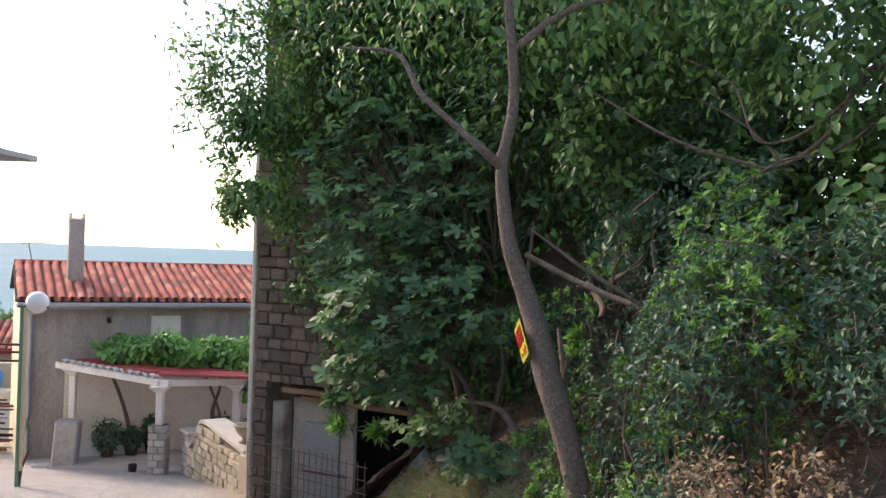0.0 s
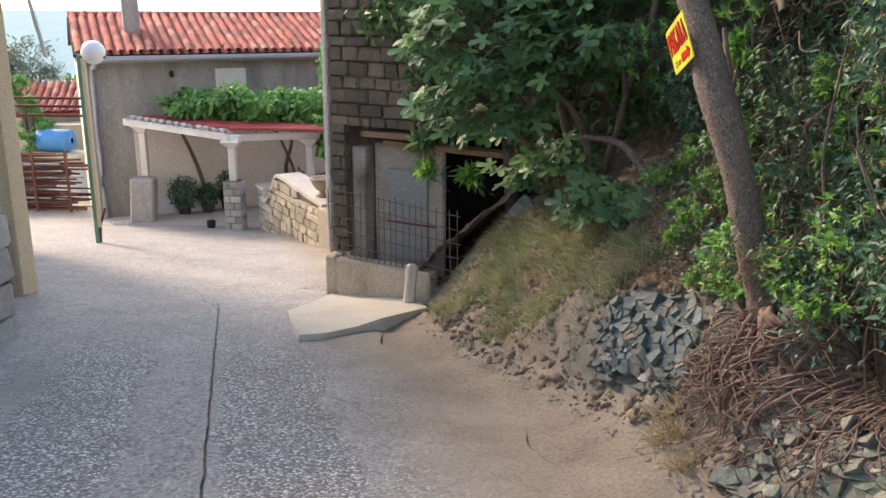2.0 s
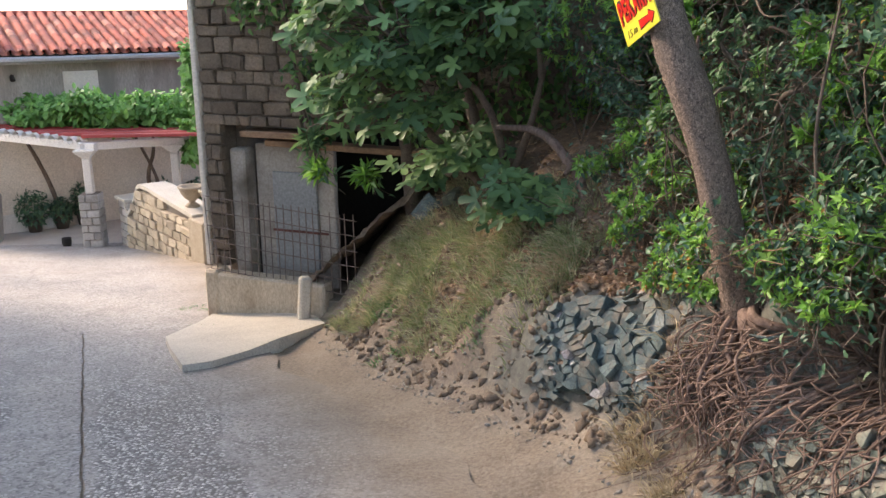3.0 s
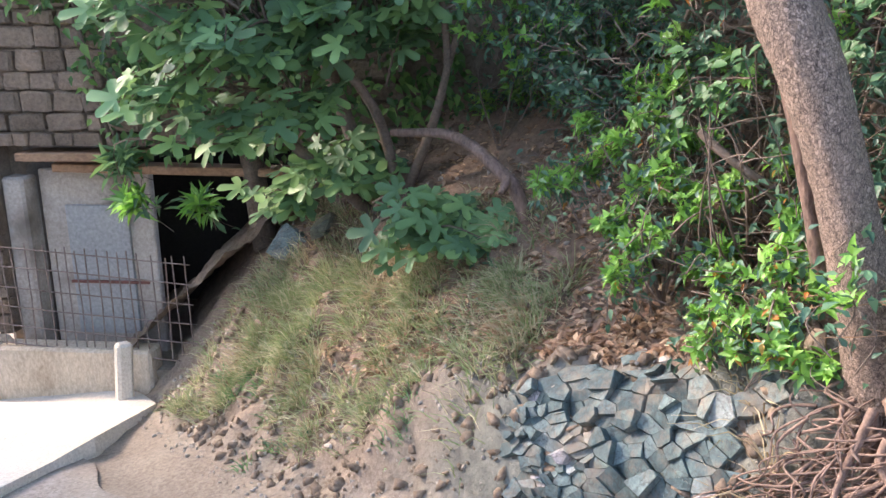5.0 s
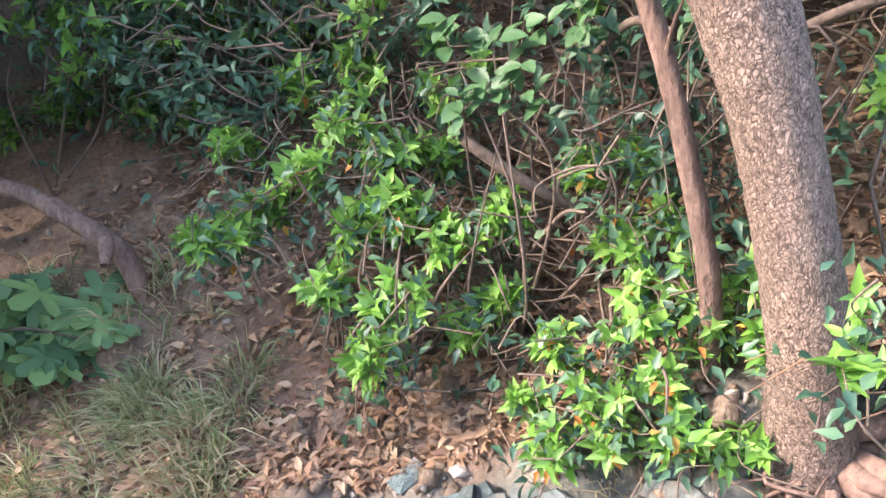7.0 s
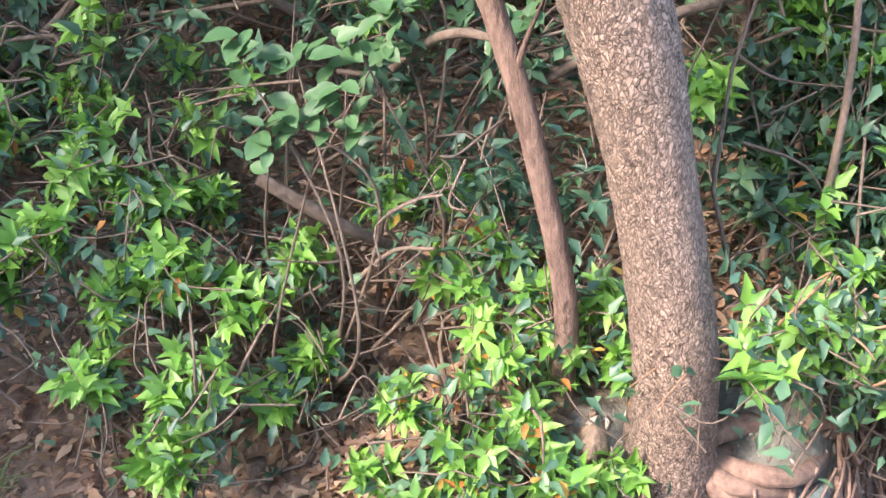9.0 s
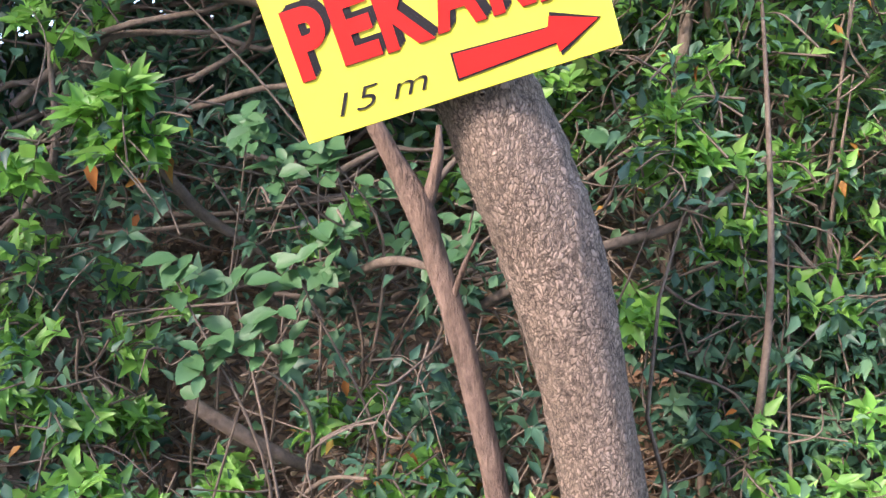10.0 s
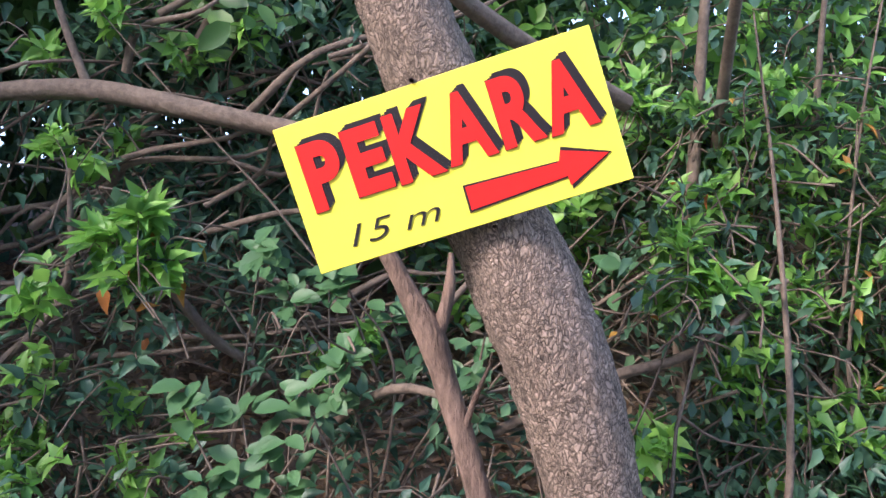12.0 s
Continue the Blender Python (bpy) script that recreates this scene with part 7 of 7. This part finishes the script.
rack = thing("pipe_stack", (-11.0, 20.5, float(ground_z(-11.0, 20.5))), "stack of rusty brown scaffolding pipes and frames", "pipe stack")
rq = random.Random(5)
for k in range(85):
    x0, x1 = -1.3 + rq.uniform(-0.2, 0.1), 0.75 + rq.uniform(-0.7, 0.35)
    z = 0.05 + (k % 22) * 0.062 + rq.uniform(-0.02, 0.02)
    y = -0.35 + (k // 22) * 0.16 + rq.uniform(-0.05, 0.05)
    v, f = tube_arrays([(x0, y, z + rq.uniform(-0.04, 0.04)), (x1, y + rq.uniform(-0.1, 0.1), z + rq.uniform(-0.04, 0.08))], [0.024, 0.024], 7)
    mesh_part("pipe", v, f, M_RUST if k % 6 else M_GUTTER, rack)
for x in (-0.1, -1.2, 0.7):
    part("rack_post", box((x, -0.48, 0), (x + 0.05, -0.43, 1.5)), M_RUST, rack)

# ---- the hollow beyond the gate ----
far_house = thing("far_house", (-15.3, 28.0, -5.75), "white house with red tiled roof and a blue water tank", "house", turn=15)
part("wall", box((-4.5, 0, 0), (3.0, 3.5, 3.95)), M_WHITE, far_house)
part("wall", box((-0.3, -1.2, 0), (3.2, -0.004, 3.7)), M_YELLOW, far_house, "cream rendered annex")
rf = part("roof", box((-4.8, -0.4, 0), (3.3, 1.75, 0.12), 0, pose(0, 0, 4.0, 20)), M_RED, far_house)
for k in range(34):
    for r_ in range(5):
        ob = new("tile", tile_me)
        ob.parent = rf
        ob.matrix_basis = pose(0, 0, 4.0, 20) @ pose(-4.7 + k * 0.236, -0.4 + r_ * 0.42 + 0.3 * 0, 0.14, 3) @ Matrix.Scale(1.25, 4)
tank = thing("water_tank", (-13.65, 26.0, -3.3), "bright blue plastic water tank on a pale slab", "water tank")
v, f = tube_arrays([(-0.52, 0, 0.95), (-0.5, 0, 0.95), (-0.2, 0, 0.95), (0.4, 0, 0.95), (0.5, 0, 0.95), (0.52, 0, 0.95)], [0.08, 0.3, 0.33, 0.33, 0.3, 0.08], 18)
mesh_part("barrel", v, f, M_BLUE, tank, smooth=True)
part("slab", box((-0.9, -0.5, 0.42), (0.9, 0.5, 0.60), 0.02), M_YELLOW, tank)
part("stand", box((-0.7, -0.4, -3.0), (0.7, 0.4, 0.416)), M_WHITE, tank)
far_house2 = thing("far_house", (-21.0, 38.0, -9.3), "pale distant house with red tiled roof among trees", "house", turn=-10)
part("wall", box((-3, 0, 0), (6, 5, 4.6)), M_WHITE, far_house2)
part("roof", box((-3.3, -0.4, 0), (6.3, 3.4, 0.15), 0, pose(0, 0, 4.55, 24)), M_RED, far_house2)


def round_tree(name, at, h, crown_r, mat, leaf, size, n, label, seed):
    ob = thing(name, at, label, "tree")
    limb("trunk", [(0, 0, 0, 0.16), (0.1, 0.05, h * 0.4, 0.12), (0.0, 0, h * 0.75, 0.06)], M_TWIG, ob, 8)
    rng = np.random.default_rng(seed)
    for k in range(5):
        a = k * 1.3
        c = (math.cos(a) * crown_r * 0.5, math.sin(a) * crown_r * 0.5, h * (0.62 + 0.09 * (k % 4)))
        limb("limb", [(0, 0, h * 0.4, 0.07), (c[0] * 0.6, c[1] * 0.6, c[2] * 0.85, 0.04), (*c, 0.02)], M_TWIG, ob, 6)
        leaves_in("crown", rng, c, (crown_r * 0.6,) * 2 + (crown_r * 0.5,), n // 5, leaf, size, mat, ob, shell=0.3, clump=0.15)


round_tree("olive_tree", (-17.6, 31.0, -7.2), 9.0, 1.9, M_OLIVE, SMALLN, 0.16, 10000, "grey-green olive tree below the lane", 301)
round_tree("green_tree", (-14.5, 26.3, -6.0), 6.0, 0.75, M_VINE, SMALL, 0.12, 4000, "bright green bushy tree behind the gate", 302)
round_tree("green_tree", (-20.5, 44.0, -10.5), 9.0, 2.4, M_DARKLEAF, SMALL, 0.3, 4000, "dark green distant tree near the shore", 303)
ant = thing("aerial", (-9.85, 20.9, 1.3), "thin television aerial on the roof ridge", "aerial")
v, f = tube_arrays([(0, 0, 0), (-0.12, 0, 0.5)], [0.012, 0.012], 5)
mesh_part("mast", v, f, M_MESH, ant)
v, f = tube_arrays([(-0.3, 0, 0.46), (0.45, 0.1, 0.52)], [0.01, 0.01], 5)
mesh_part("boom", v, f, M_MESH, ant)
for k in range(6):
    v, f = tube_arrays([(-0.2 + k * 0.11, -0.12, 0.48), (-0.2 + k * 0.11, 0.14, 0.5)], [0.007, 0.007], 4)
    mesh_part("rod", v, f, M_MESH, ant)

# ---- stones of the ruin, the garden wall and the roadside house ----
stone_me = []
rq = random.Random(2)
for k in range(10):
    bm = box((-0.5, -0.5, -0.5), (0.5, 0.5, 0.5), 0.09)
    for vv in bm.verts:
        vv.co += Vector((rq.uniform(-0.045, 0.045), rq.uniform(-0.10, 0.10), rq.uniform(-0.06, 0.06)))
    me = bpy.data.meshes.new("stone")
    bm.to_mesh(me)
    bm.free()
    stone_me.append(me)


def with_mat(mat):
    out = []
    for me in stone_me:
        m2 = me.copy()
        m2.materials.append(mat)
        out.append(m2)
    return out


def lay(parent, meshes, u0, u1, z_low, z_high, v, hh, ww, seed, limit=300, place=None, skip=None, m=None):
    rq = random.Random(seed)
    z, count, c = z_low, 0, 0
    while z < z_high:
        h = hh * rq.uniform(0.75, 1.25)
        u = u0 - rq.uniform(0, ww * 0.5) * 0
        while u < u1 - 0.02:
            w = min(ww * rq.uniform(0.6, 1.5), u1 - u)
            if u1 - u - w < ww * 0.4:
                w = u1 - u
            if not (skip and skip(u + w / 2, z + h / 2)):
                ob = new("stone", meshes[rq.randrange(10)])
                ob.parent = parent
                mm = pose(u + w / 2, v + rq.uniform(-0.02, 0.015), z + h / 2, rq.uniform(-3, 3), rq.uniform(-4, 4), rq.uniform(-3, 3)) @ Matrix.Diagonal((w - 0.014, 0.10, h - 0.014, 1))
                ob.matrix_basis = (m @ mm) if m else mm
                count += 1
                if count >= limit:
                    return count
            u += w
        z += h
    return count


ST = with_mat(M_STONE)
lay(ruin, ST, 0.0, 1.5, 0.3, 3.3, 0.05, 0.13, 0.2, 1, 240)
lay(ruin, ST, 0.0, 0.2, -1.1, 0.3, 0.05, 0.13, 0.12, 2, 60)
lay(ruin, ST, 1.5, 3.2, 0.3, 1.3, 0.05, 0.14, 0.24, 5, 60)
lay(gw_wall, with_mat(M_STONE_PALE), 0.1, GL, -3.2, -1.7, -0.01, 0.15, 0.22, 3, 250, skip=lambda u, z: z > cap_z(u) - 0.13)
lay(lb, with_mat(M_WALLSTONE), -8.0, 0.0, -1.7, 1.2, 0.0, 0.24, 0.36, 4, 290, m=pose(-0.04, 0.0, 0, 0, 0, -4.0) @ pose(0, 0, 0, 0, 0, 90))
